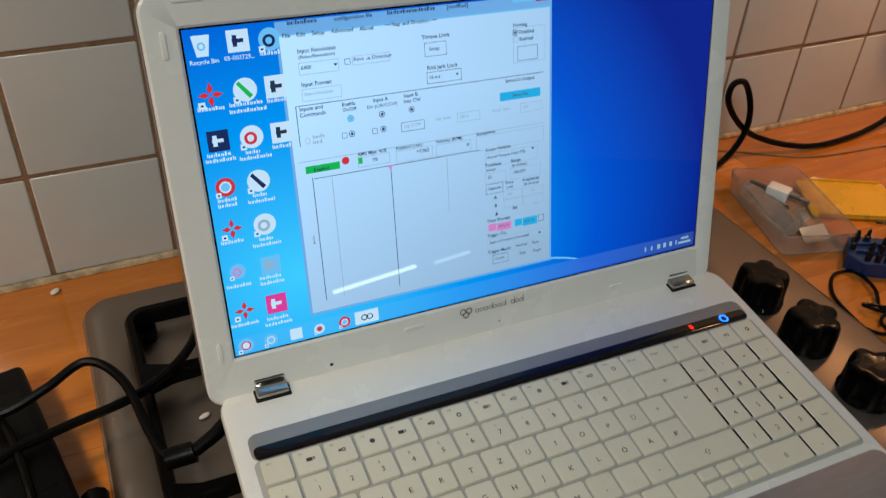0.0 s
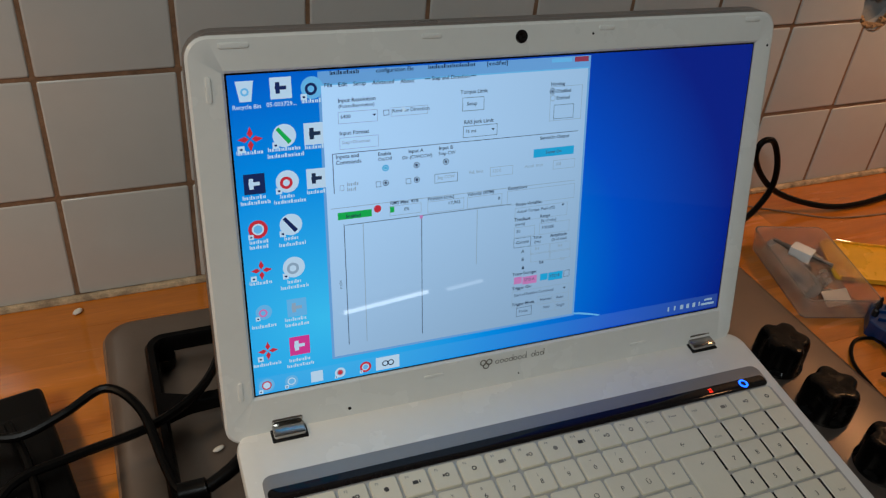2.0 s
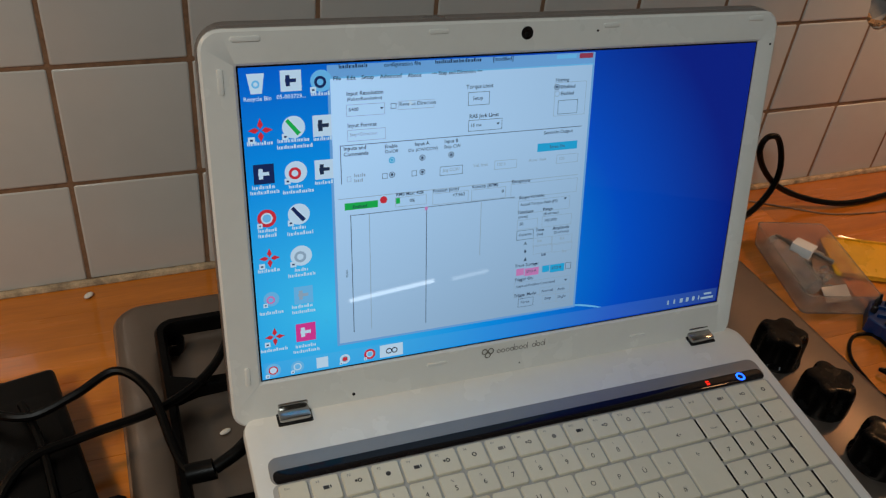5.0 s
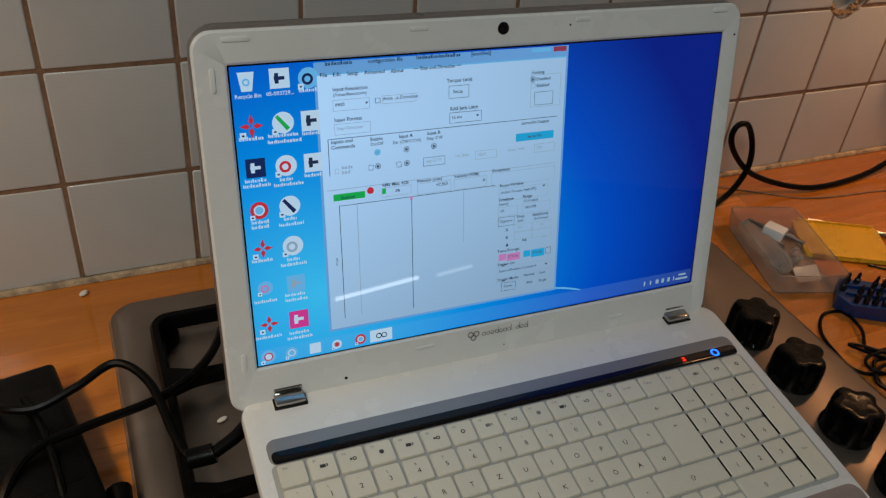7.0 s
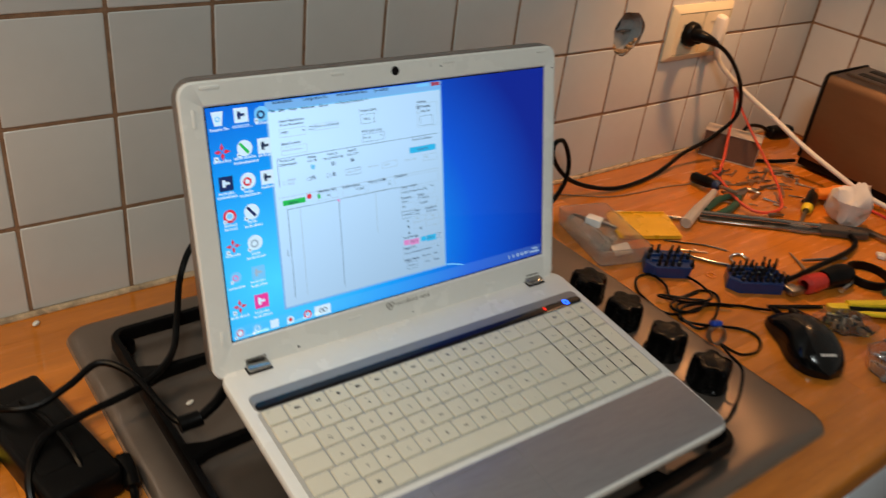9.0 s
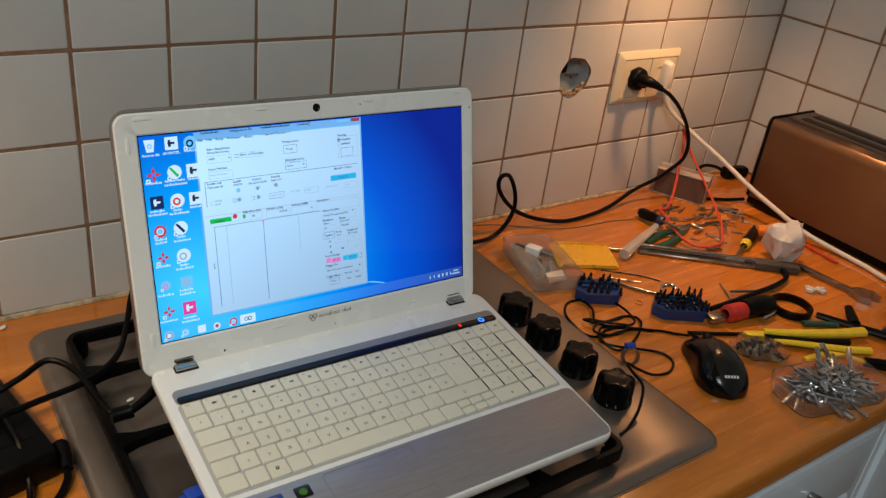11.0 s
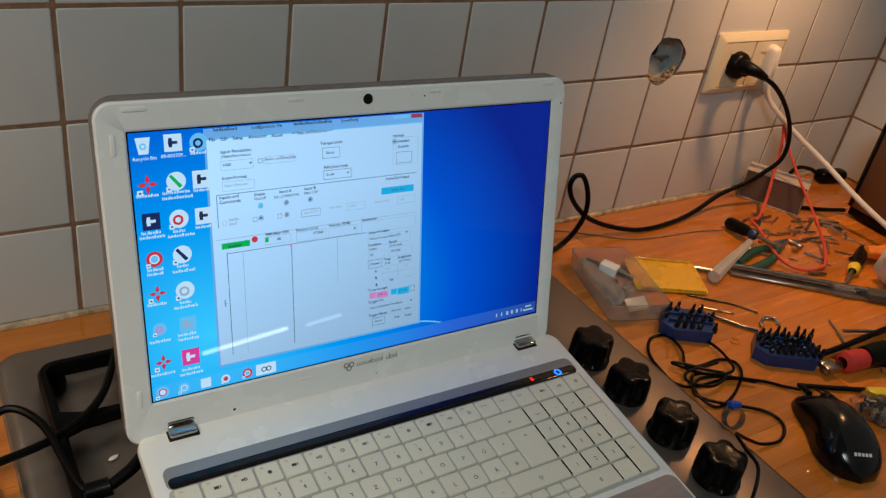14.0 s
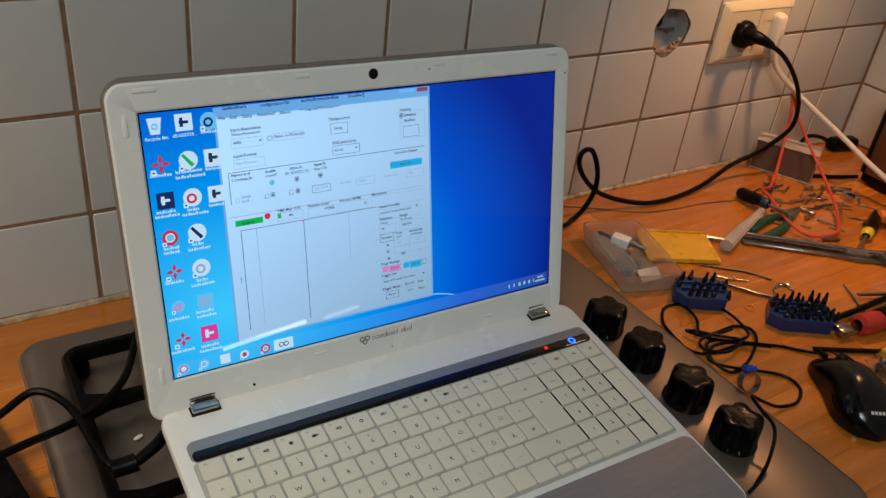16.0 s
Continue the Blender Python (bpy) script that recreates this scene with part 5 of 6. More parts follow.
tube(bm, [(-0.004, 0.036, 0.072), (-0.010, 0.055, 0.074), (-0.014, 0.066, 0.058), (-0.012, 0.062, 0.036), (-0.005, 0.045, 0.020), (-0.002, 0.036, 0.018)], 0.0052, 10)
part("handle", bm, CUP, mug)


# ---- tools ----
def pliers(x, y, turn, length, grips, label, spread=0.16, z=0.0, lift=0.0, category="pliers"):
    """Pliers that lie flat; x, y is the pivot, the jaws point along +x."""
    root = thing("pliers", pose(x, y, TOP + z, 0, lift, turn), label, category)
    jaw = length * 0.26
    for s in (1, -1):
        b = bmesh.new()
        loft(b, [([(-0.008, s * 0.001), (0.004, s * 0.0085), (0.010, s * 0.0075), (jaw, s * 0.0018), (jaw, s * 0.0003), (0.0, s * 0.0004)], 0.003), ([(-0.008, s * 0.001), (0.004, s * 0.0085), (0.010, s * 0.0075), (jaw, s * 0.0018), (jaw, s * 0.0003), (0.0, s * 0.0004)], 0.0105)])
        bmesh.ops.bevel(b, geom=b.edges[:], offset=0.0007, segments=1, affect="EDGES")
        part("jaw", b, STEEL, root)
        b = bmesh.new()
        hl = length * 0.74
        tube(b, [(-0.004, -s * 0.004, 0.0068), (-0.02, -s * (0.008 + 0.02 * spread), 0.0068), (-hl * 0.45, -s * (0.011 + hl * spread * 0.55), 0.0068), (-hl * 0.8, -s * (0.010 + hl * spread * 0.75), 0.0068), (-hl, -s * (0.008 + hl * spread * 0.8), 0.0068)], (0.0050, 0.0066), 10, flat=0.9)
        part("grip", b, grips[0] if s > 0 else grips[-1], root)
    bm = bmesh.new()
    lathe(bm, [(0.0075, 0.001), (0.0082, 0.002), (0.0082, 0.0115), (0.0072, 0.0125), (0, 0.0125)], 18)
    part("pivot", bm, STEEL, root)
    return root


def screwdriver(x, y, turn, handle, ring_m, label, handle_len=0.075, blade=0.06, r=0.011, z=0.0, tilt=0.0):
    """A screwdriver that lies with its blade along +x."""
    root = thing("screwdriver", pose(x, y, TOP + r * 1.02 + z, 0, tilt, turn), label, "screwdriver")
    side = pose(0, 0, 0, 0, 90)
    fl = lambda a, h: 1 - 0.07 * (0.5 + 0.5 * math.cos(6 * a))
    bm = bmesh.new()
    lathe(bm, [(0, -handle_len), (r * 0.7, -handle_len), (r, -handle_len * 0.92), (r * 0.95, -handle_len * 0.4), (r * 0.62, -handle_len * 0.16), (r * 0.8, -0.004), (r * 0.5, 0)], 30, side, wave=fl)
    part("handle", bm, handle, root)
    bm = bmesh.new()
    lathe(bm, [(r * 0.92, -handle_len * 0.17), (r * 0.90, -handle_len * 0.10), (r * 0.86, -0.003), (r * 0.55, 0.0005)], 20, side)
    part("collar", bm, ring_m, root)
    bm = bmesh.new()
    lathe(bm, [(0.0028, -0.004), (0.0028, blade * 0.9), (0.0016, blade), (0, blade)], 10, side)
    part("blade", bm, STEEL, root)
    return root


def bar_tool(name, pts, r, mt, label, category, flat=1.0, group="", curved=True):
    bm = bmesh.new()
    tube(bm, pts, r, 8, 6, curved=curved, flat=flat)
    return solid(name, bm, mt, label, category, group=group)


Z = TOP
WRAP = material("crumpled_clear_wrap", (0.86, 0.83, 0.79), 0.35, vary=0.06, scale=60, transmission=0.30)
WRAP.node_tree.nodes["Principled BSDF"].inputs["IOR"].default_value = 1.10
SMOKE = material("smoky_plastic", (0.10, 0.085, 0.07), 0.3, vary=0.2, scale=60, transmission=0.3)
pliers(0.884, -0.168, 12, 0.130, (GREEN_PL, GREEN_PL), "green-handled pliers lying on the worktop", 0.03)
bar_tool("marker", [(0.723, -0.194, Z + 0.0092), (0.765, -0.180, Z + 0.0150), (0.796, -0.171, Z + 0.0185), (0.828, -0.160, Z + 0.0215)], (0.0088, 0.0050), MILKY, "translucent whitish plastic handle lying beside green pliers", "handle")
sd = screwdriver(0.862, -0.146, -93, BLACK_PL, NAVY_PL, "black and navy screwdriver resting on the pliers", 0.054, 0.034, 0.0090, 0.0075, -8)
bar_tool("steel_rod", [(0.660, -0.118, Z + 0.0035), (0.703, -0.149, Z + 0.0035), (0.754, -0.188, Z + 0.0035)], 0.0030, CHROME, "thin bright steel rod on the worktop", "rod", curved=False)
filet = thing("hacksaw_bar", pose(0.864, -0.262, Z, 0, 0, -38), "long grey steel bar with worn plastic sleeve", "bar")
bm = bmesh.new()
box(bm, -0.125, 0.125, -0.0085, 0.0075, 0.0004, 0.006, 0.0015, 1)
part("blade", bm, STEEL, filet)
bm = bmesh.new()
tube(bm, [(-0.122, 0.004, 0.0095), (0.0, 0.004, 0.0095), (0.118, 0.004, 0.0095)], 0.0042, 10, curved=False)
part("rod", bm, CHROME, filet)
bm = bmesh.new()
box(bm, 0.055, 0.128, -0.0105, 0.0115, 0.0003, 0.0135, 0.004, 2)
part("sleeve", bm, SMOKE, filet, "grey worn plastic sleeve")
bm = bmesh.new()
box(bm, 0.010, 0.040, -0.0100, 0.0100, 0.0003, 0.0125, 0.003, 2)
part("clip", bm, CLEAR, filet, "clear plastic clip")
screwdriver(0.939, -0.254, -157, BLACK_PL, YELLOW_PL, "black screwdriver with yellow collar on the worktop", 0.085, 0.045, 0.0092)
bm = bmesh.new()
lathe(bm, [(0, -0.045), (0.012, -0.043), (0.0155, -0.03), (0.0145, -0.01), (0.010, 0.004), (0.0085, 0.02), (0, 0.022)], 24, pose(0, 0, 0, 0, 90), wave=lambda a, h: 1 - 0.06 * math.cos(5 * a))
solid("grip_ball", bm, [ORANGE_PL], "round red-orange plastic tool handle on the worktop", "handle", pose(1.018, -0.241, Z + 0.0155, 0, 0, 150))
# crumpled translucent cap
bm = bmesh.new()
bmesh.ops.create_icosphere(bm, subdivisions=3, radius=0.03)
for v in bm.verts:
    q = v.co * 45
    v.co *= 1 + 0.75 * noise.noise(q) + 0.35 * abs(noise.noise(q * 2.3))
    v.co.x *= 0.85
    v.co.y *= 0.80
    v.co.z *= 1.10
low = min(v.co.z for v in bm.verts)
for v in bm.verts:
    v.co.z = max(v.co.z, low * 0.72)
low = min(v.co.z for v in bm.verts)
bmesh.ops.translate(bm, verts=bm.verts, vec=(0, 0, -low))
solid("plastic_wrap", bm, WRAP, "crumpled milky white plastic lying by the toaster", "plastic", pose(0.976, -0.300, Z + 0.0005, 0, 0, 30))
bm = bmesh.new()
lathe(bm, [(0.005, 0.0), (0.0105, 0.0), (0.0105, 0.009), (0.005, 0.009), (0.005, 0.0)], 6)
solid("nut", bm, ZINC, "large zinc hex nut lying on the worktop", "nut", pose(1.032, -0.162, Z + 0.0005, 0, 0, 12))


def bit_holder(x, y, turn, w, d, label, cols, rws):
    root = thing("bit_holder", pose(x, y, TOP, 0, 0, turn), label, "bit holder", "bit holders")
    bm = bmesh.new()
    shape = [(-w / 2, -d * 0.22), (-w * 0.34, -d / 2), (w * 0.36, -d / 2), (w / 2, -d * 0.1), (w * 0.40, d / 2), (-w * 0.36, d / 2)]
    loft(bm, [(shape, 0.0004), (shape, 0.0150), ([(a * 0.97, c * 0.96) for a, c in shape], 0.0160)])
    body = part("body", bm, BLUE_PL, root)
    bm = bmesh.new()
    lathe(bm, [(0.0030, 0.0), (0.0030, 0.011), (0.0019, 0.0125), (0.0017, 0.0185), (0.0008, 0.0215), (0, 0.0215)], 6)
    bit_me = finish(bm, "bit", IRON_BIT, smooth=False)
    for i in range(cols):
        for j in range(rws):
            if random.random() < 0.14:
                continue
            px, py = (i / (cols - 1) - 0.5) * w * 0.80, (j / (rws - 1) - 0.5) * d * 0.74
            if px < -w * 0.36 and abs(py) > d * 0.25:
                continue
            ob = new("bit", bit_me)
            ob.parent = root
            ob.matrix_basis = pose(px, py, 0.0125 + random.uniform(-0.001, 0.002), random.uniform(-4, 4), random.uniform(-4, 4), random.uniform(0, 60)) @ Matrix.Diagonal((1, 1, random.uniform(0.55, 0.95), 1))
    for j in range(1, rws):
        bm = bmesh.new()
        box(bm, -w * 0.38, w * 0.40, (j / rws - 0.5) * d * 0.9 - 0.0006, (j / rws - 0.5) * d * 0.9 + 0.0006, 0.0155, 0.0195, 0.0004, 1)
        part("rib", bm, BLUE_PL, body)


IRON_BIT = material("dark_bit_steel", (0.035, 0.033, 0.032), 0.36, 0.85, vary=0.3, scale=200)
bit_holder(0.606, -0.257, -30, 0.068, 0.044, "blue plastic bit holder full of dark steel bits", 7, 3)
bit_holder(0.685, -0.338, -31, 0.082, 0.044, "larger blue plastic bit holder full of dark bits", 9, 4)

# hexagon keys and thin rods
bar_tool("hex_key", [(0.665, -0.205, Z + 0.0013), (0.688, -0.224, Z + 0.0013), (0.711, -0.243, Z + 0.0013), (0.727, -0.267, Z + 0.0013)], 0.0012, IRON_BIT, "thin dark hexagon key on the worktop", "hex key", group="hex keys")
bar_tool("hex_key", [(0.661, -0.230, Z + 0.0015), (0.677, -0.244, Z + 0.0015), (0.695, -0.257, Z + 0.0015)], 0.0012, BRASS, "thin brass-coloured rod on the worktop", "rod", group="hex keys")
bar_tool("hex_key", [(0.680, -0.244, Z + 0.0046), (0.680, -0.252, Z + 0.0035)], 0.0011, BRASS, "short brass pin across a rod", "pin", group="hex keys")
bar_tool("hex_key", [(0.660, -0.245, Z + 0.0025), (0.663, -0.255, Z + 0.0025), (0.672, -0.268, Z + 0.0025), (0.682, -0.282, Z + 0.0025), (0.693, -0.294, Z + 0.0025)], 0.0024, CHROME, "bright steel hexagon key beside bit holder", "hex key", group="hex keys")
bar_tool("hex_key", [(0.706, -0.291, Z + 0.0022), (0.712, -0.283, Z + 0.0022), (0.726, -0.279, Z + 0.0022), (0.735, -0.285, Z + 0.0022), (0.733, -0.295, Z + 0.0022)], 0.0021, CHROME, "small bent steel hook beside bit holder", "hook", group="hex keys")
bar_tool("scriber", [(0.808, -0.313, Z + 0.0022), (0.794, -0.338, Z + 0.0022), (0.778, -0.363, Z + 0.0022)], (0.0010, 0.0026), STEEL, "slim pointed steel scriber on the worktop", "scriber")
bar_tool("steel_rod", [(0.797, -0.339, Z + 0.0068), (0.834, -0.350, Z + 0.0045), (0.874, -0.362, Z + 0.0020)], 0.0020, STEEL, "thin grey steel rod leaning on a scriber", "rod")
bar_tool("flat_stick", [(0.654, -0.383, Z + 0.0030), (0.690, -0.402, Z + 0.0030), (0.726, -0.420, Z + 0.0030)], 0.0032, BLACK_PL, "black flat stick on the worktop behind the mouse", "stick", flat=0.7)
bar_tool("rubber_band", [(0.651 + 0.006 * math.cos(a), -0.297 + 0.005 * math.sin(a), Z + 0.0009) for a in (k * math.pi / 6 for k in range(13))], 0.0007, ORANGE_PL, "tiny orange rubber ring on the worktop", "ring")

# red and black cutters, with the long arm that reaches back
cutter = thing("cutters", pose(0.726, -0.384, Z, 0, 0, 172), "red and black handled cutters lying on the worktop", "cutters")
bm = bmesh.new()
box(bm, 0.0, 0.026, -0.006, 0.006, 0.004, 0.013, 0.003, 2)
box(bm, 0.004, 0.022, -0.014, -0.004, 0.003, 0.011, 0.003, 2)
part("jaw", bm, STEEL, cutter)
bm = bmesh.new()
lathe(bm, [(0.007, 0.0), (0.0125, -0.004), (0.013, -0.022), (0.0115, -0.036), (0.0, -0.036)], 20, Matrix.Translation((0, 0, 0.0134)) @ pose(0, 0, 0, 0, 90))
part("collar", bm, RED_PL, cutter, "red plastic collar")
bm = bmesh.new()
lathe(bm, [(0.0, -0.033), (0.0125, -0.034), (0.0145, -0.055), (0.0150, -0.070), (0.012, -0.085), (0.0, -0.092)], 20, Matrix.Translation((0, 0, 0.0152)) @ pose(0, 0, 0, 0, 90), wave=lambda a, h: 1 - 0.04 * math.cos(6 * a))
part("handle", bm, BLACK_PL, cutter, "bulbous black handle")
bm = bmesh.new()
tube(bm, [(-0.055, 0.018, 0.006), (-0.085, 0.010, 0.006), (-0.105, -0.004, 0.006)], (0.004, 0.003), 8)
part("tip", bm, CHROME, cutter)
arm = bar_tool("tool_bar", [(0.728, -0.359, Z + 0.0065), (0.772, -0.360, Z + 0.0075), (0.824, -0.359, Z + 0.0075), (0.877, -0.358, Z + 0.0075), (0.920, -0.349, Z + 0.0065), (0.937, -0.330, Z + 0.0065)], (0.0036, 0.0040), BLACK_PL, "long curved black handle of a plier tool", "handle")

bar_tool("thin_wire", [(0.560, -0.012, Z + 0.001), (0.599, -0.022, Z + 0.001), (0.643, -0.047, Z + 0.001), (0.691, -0.074, Z + 0.001), (0.745, -0.084, Z + 0.001), (0.801, -0.088, Z + 0.001), (0.854, -0.099, Z + 0.001)], 0.0011, GROUT, "thin brown wire lying along the tiled wall", "wire")
bar_tool("red_stick", [(1.062, -0.283, Z + 0.0032), (1.060, -0.318, Z + 0.0032), (1.057, -0.352, Z + 0.0032)], 0.0030, RED_PL, "thin red plastic stick beside the white lead", "stick", flat=0.7)
# adhesive tape ring
bm = bmesh.new()
lathe(bm, [(0.0255, 0.0003), (0.0295, 0.0003), (0.0298, 0.001), (0.0298, 0.0105), (0.0292, 0.0112), (0.0255, 0.0112), (0.0255, 0.0003)], 40)
solid("tape_roll", bm, BLACK_PL, "thin black roll of insulating tape lying flat", "tape", pose(0.850, -0.406, Z))

# adjustable spanner
spanner = thing("adjustable_spanner", pose(0.985, -0.378, Z, 0, 0, -84), "worn steel adjustable spanner lying under white lead", "spanner")
bm = bmesh.new()
box(bm, -0.050, 0.046, -0.0065, 0.0065, 0.0008, 0.0075, 0.002, 2)
part("handle", bm, STEEL, spanner)
bm = bmesh.new()
loft(bm, [([(0.040, -0.010), (0.058, -0.016), (0.074, -0.010), (0.066, -0.002), (0.066, 0.008), (0.078, 0.014), (0.066, 0.021), (0.050, 0.016), (0.040, 0.008)], z) for z in (0.0005, 0.0105)])
part("head", bm, STEEL, spanner)
bm = bmesh.new()
lathe(bm, [(0.0, -0.005), (0.0045, -0.005), (0.0045, 0.005), (0.0, 0.005)], 14, Matrix.Translation((0.050, 0.003, 0.0068)) @ pose(0, 0, 0, 90))
part("thumbwheel", bm, STEEL, spanner)
for k, (x, y) in enumerate(((0.930, -0.385), (0.944, -0.394))):
    bm = bmesh.new()
    box(bm, -0.008, 0.008, -0.0055, 0.0055, 0, 0.006, 0.002, 2)
    box(bm, -0.003, 0.003, -0.008, 0.008, 0.0015, 0.0075, 0.0015, 1)
    solid("cable_clip", bm, WHITE_PL, "small white plastic cable clip on the worktop", "clip", pose(x, y, Z + 0.0003, 0, 0, 25 + 70 * k), "cable clips")

# yellow-handled tool, green stick, black hammer-like tool, blue pliers
knife = thing("yellow_cutters", pose(0.804, -0.469, Z, 0, 0, -25), "long yellow-handled cutters over a bag of parts", "cutters")
bm = bmesh.new()
tube(bm, [(-0.072, 0.002, 0.014), (-0.045, 0.001, 0.013), (0.0, 0.0, 0.0125), (0.045, 0.002, 0.0115), (0.085, 0.008, 0.010)], (0.0055, 0.0085), 10, flat=0.72)
part("grip", bm, YELLOW_PL, knife, "bright yellow plastic grip")
bm = bmesh.new()
tube(bm, [(-0.062, -0.010, 0.0075), (-0.02, -0.018, 0.0075), (0.03, -0.030, 0.008), (0.068, -0.034, 0.0075)], (0.0042, 0.0065), 10, flat=0.8)
part("grip", bm, YELLOW_PL, knife, "bright yellow plastic grip")
bm = bmesh.new()
tube(bm, [(-0.075, -0.004, 0.009), (-0.04, -0.008, 0.007), (0.0, -0.012, 0.0065), (0.05, -0.012, 0.0065)], 0.0055, 8)
part("arm", bm, BLACK_PL, knife, "black steel arm")
bm = bmesh.new()
box(bm, -0.100, -0.070, -0.008, 0.006, 0.002, 0.014, 0.003, 2)
part("head", bm, YELLOW_PL, knife)
bar_tool("green_stick", [(0.829, -0.441, Z + 0.005), (0.851, -0.453, Z + 0.005), (0.874, -0.466, Z + 0.005)], 0.0048, GREEN_PL, "short green plastic stick on the worktop", "stick", flat=0.8)
ham = thing("crimping_tool", pose(0.893, -0.493, Z, 0, 0, -58), "black T-shaped crimping tool with blue grips", "tool")
bm = bmesh.new()
tube(bm, [(-0.062, 0.004, 0.008), (-0.02, 0.002, 0.008), (0.035, 0.0, 0.009)], (0.0055, 0.007), 10, flat=0.8)
part("arm", bm, BLACK_PL, ham)
bm = bmesh.new()
tube(bm, [(-0.012, 0.004, 0.010), (-0.017, 0.026, 0.012), (-0.020, 0.046, 0.012)], (0.0085, 0.006), 10, flat=0.8)
part("head", bm, BLACK_PL, ham)
bm = bmesh.new()
tube(bm, [(0.028, 0.004, 0.009), (0.040, 0.030, 0.010), (0.046, 0.062, 0.010), (0.044, 0.092, 0.009)], (0.0075, 0.0085), 12, flat=0.85)
part("grip", bm, NAVY_PL, ham, "blue plastic grip")
bm = bmesh.new()
tube(bm, [(0.034, -0.002, 0.009), (0.062, 0.000, 0.010), (0.090, 0.004, 0.010), (0.120, 0.012, 0.009)], (0.0075, 0.0085), 12, flat=0.85)
part("grip", bm, NAVY_PL, ham, "blue plastic grip")

# ---- clear box with fittings ----
CB = pose(0.579, -0.165, Z, 0, 0, -16)
clear = thing("storage_box", CB, "open clear plastic box with raised amber lid", "storage box")
w, d, h, t = 0.078, 0.126, 0.024, 0.0014
bm = bmesh.new()
o0, o1, i1, i0 = rounded(w - 0.006, d - 0.006, 0.006, 4), rounded(w, d, 0.007, 4), rounded(w - 2 * t, d - 2 * t, 0.006, 4), rounded(w - 0.006 - 2 * t, d - 0.006 - 2 * t, 0.005, 4)
loft(bm, [(o0, 0.0005), (o1, h), (i1, h), (i0, 0.0005 + t)])
tray_ob = part("tray", bm, CLEAR, clear, "scratched clear plastic tray")
bm = bmesh.new()
slab(bm, 0.064, 0.096, 0.0022, 0.006, 0.0008)
for sx_ in (-1, 1):
    box(bm, sx_ * 0.0305 - 0.0008, sx_ * 0.0305 + 0.0008, -0.043, 0.043, 0.0, 0.005, 0.0004, 1)
part("lid", bm, AMBER, clear, "amber plastic lid", pose(0.0826, 0.0223, 0.0040, 0, -4, 80))

bm = bmesh.new()
slab(bm, 0.030, 0.016, 0.0006, 0.001, 0.0002)
part("label", bm, MILKY, clear, "blank frosted plastic label", pose(0.002, -0.046, 0.0150, 30, 0, 12))
fit_ = thing("connector_fitting", CB @ pose(-0.006, 0.012, 0.0195, 0, 0, -48), "bright metal connector lying on a clear plastic box", "connector")
bm = bmesh.new()
box(bm, -0.014, 0.008, -0.008, 0.008, 0.0, 0.011, 0.0012, 2)
# near-white base stands in for the lamp's glare on the metal shell
part("body", bm, material("glare_white_connector", (0.88, 0.87, 0.84), 0.20, 0.10, vary=0.04, scale=120), fit_, "connector shell, lamp glare painted as near-white")
bm = bmesh.new()
lathe(bm, [(0, 0.0), (0.0045, 0.0), (0.0045, 0.010), (0.003, 0.0105), (0.003, 0.021), (0, 0.021)], 16, Matrix.Translation((0.008, 0, 0.0055)) @ pose(0, 0, 0, 0, 90))
part("pin", bm, CHROME, fit_)
bm = bmesh.new()
tube(bm, [(-0.012, 0.0, 0.005), (-0.022, 0.001, 0.005), (-0.034, 0.004, 0.003)], (0.0034, 0.0012), 8)
part("spike", bm, STEEL, fit_, "dark steel spike")
vial = thing("clear_vial", CB @ pose(-0.018, 0.004, 0.012, 0, 0, -83), "clear plastic vial lying in the box", "vial")
bm = bmesh.new()
lathe(bm, [(0, -0.040), (0.010, -0.040), (0.0105, -0.038), (0.0105, 0.030), (0.0085, 0.038), (0.005, 0.040), (0, 0.040)], 20, pose(0, 0, 0, 0, 90))
part("tube", bm, CLEAR, vial)
for k in range(7):
    bm = bmesh.new()
    lathe(bm, [(0.0, 0), (0.0045, 0), (0.0045, 0.004), (0.0026, 0.0045), (0.0026, 0.013), (0, 0.013)], 10)
    solid("fitting", bm, random.choice((ZINC, MILKY, STEEL, CLEAR)), "small metal or plastic fitting in clear box", "fitting", CB @ pose(random.uniform(-0.006, 0.026), random.uniform(-0.045, 0.045), 0.006, 90, random.uniform(-20, 20), random.uniform(0, 360)), "fittings in the box")

# ---- tray heaped with screws ----
TR = pose(0.716, -0.553, Z, 0, 0, -12)
stray = thing("screw_tray", TR, "clear plastic tray heaped with zinc screws and washers", "tray")
bm = bmesh.new()
w, d, h = 0.150, 0.074, 0.024
o0, o1, i1, i0 = rounded(w - 0.012, d - 0.010, 0.016, 5), rounded(w, d, 0.018, 5), rounded(w - 0.0028, d - 0.0028, 0.0166, 5), rounded(w - 0.015, d - 0.013, 0.0145, 5)
loft(bm, [(o0, 0.0005), (o1, h), (i1, h), (i0, 0.002)])
part("bowl", bm, material("clear_tray_plastic", (0.95, 0.94, 0.92), 0.12, vary=0.03, scale=70, transmission=0.97, bump=0.08, bump_scale=120), stray)
screw_kinds = []
for ln, r in ((0.024, 0.0017), (0.030, 0.0022), (0.016, 0.0021), (0.036, 0.0024)):
    bm = bmesh.new()
    lathe(bm, [(0, 0), (r * 2.1, 0), (r * 2.1, r * 0.9), (r, r * 1.5), (r, ln * 0.97), (r * 0.8, ln), (0, ln)], 8)
    screw_kinds.append(finish(bm, "screw", ZINC))
bm = bmesh.new()
lathe(bm, [(0.0028, 0), (0.0065, 0), (0.0065, 0.0012), (0.0028, 0.0012), (0.0028, 0)], 14)
washer_me = finish(bm, "washer", ZINC)
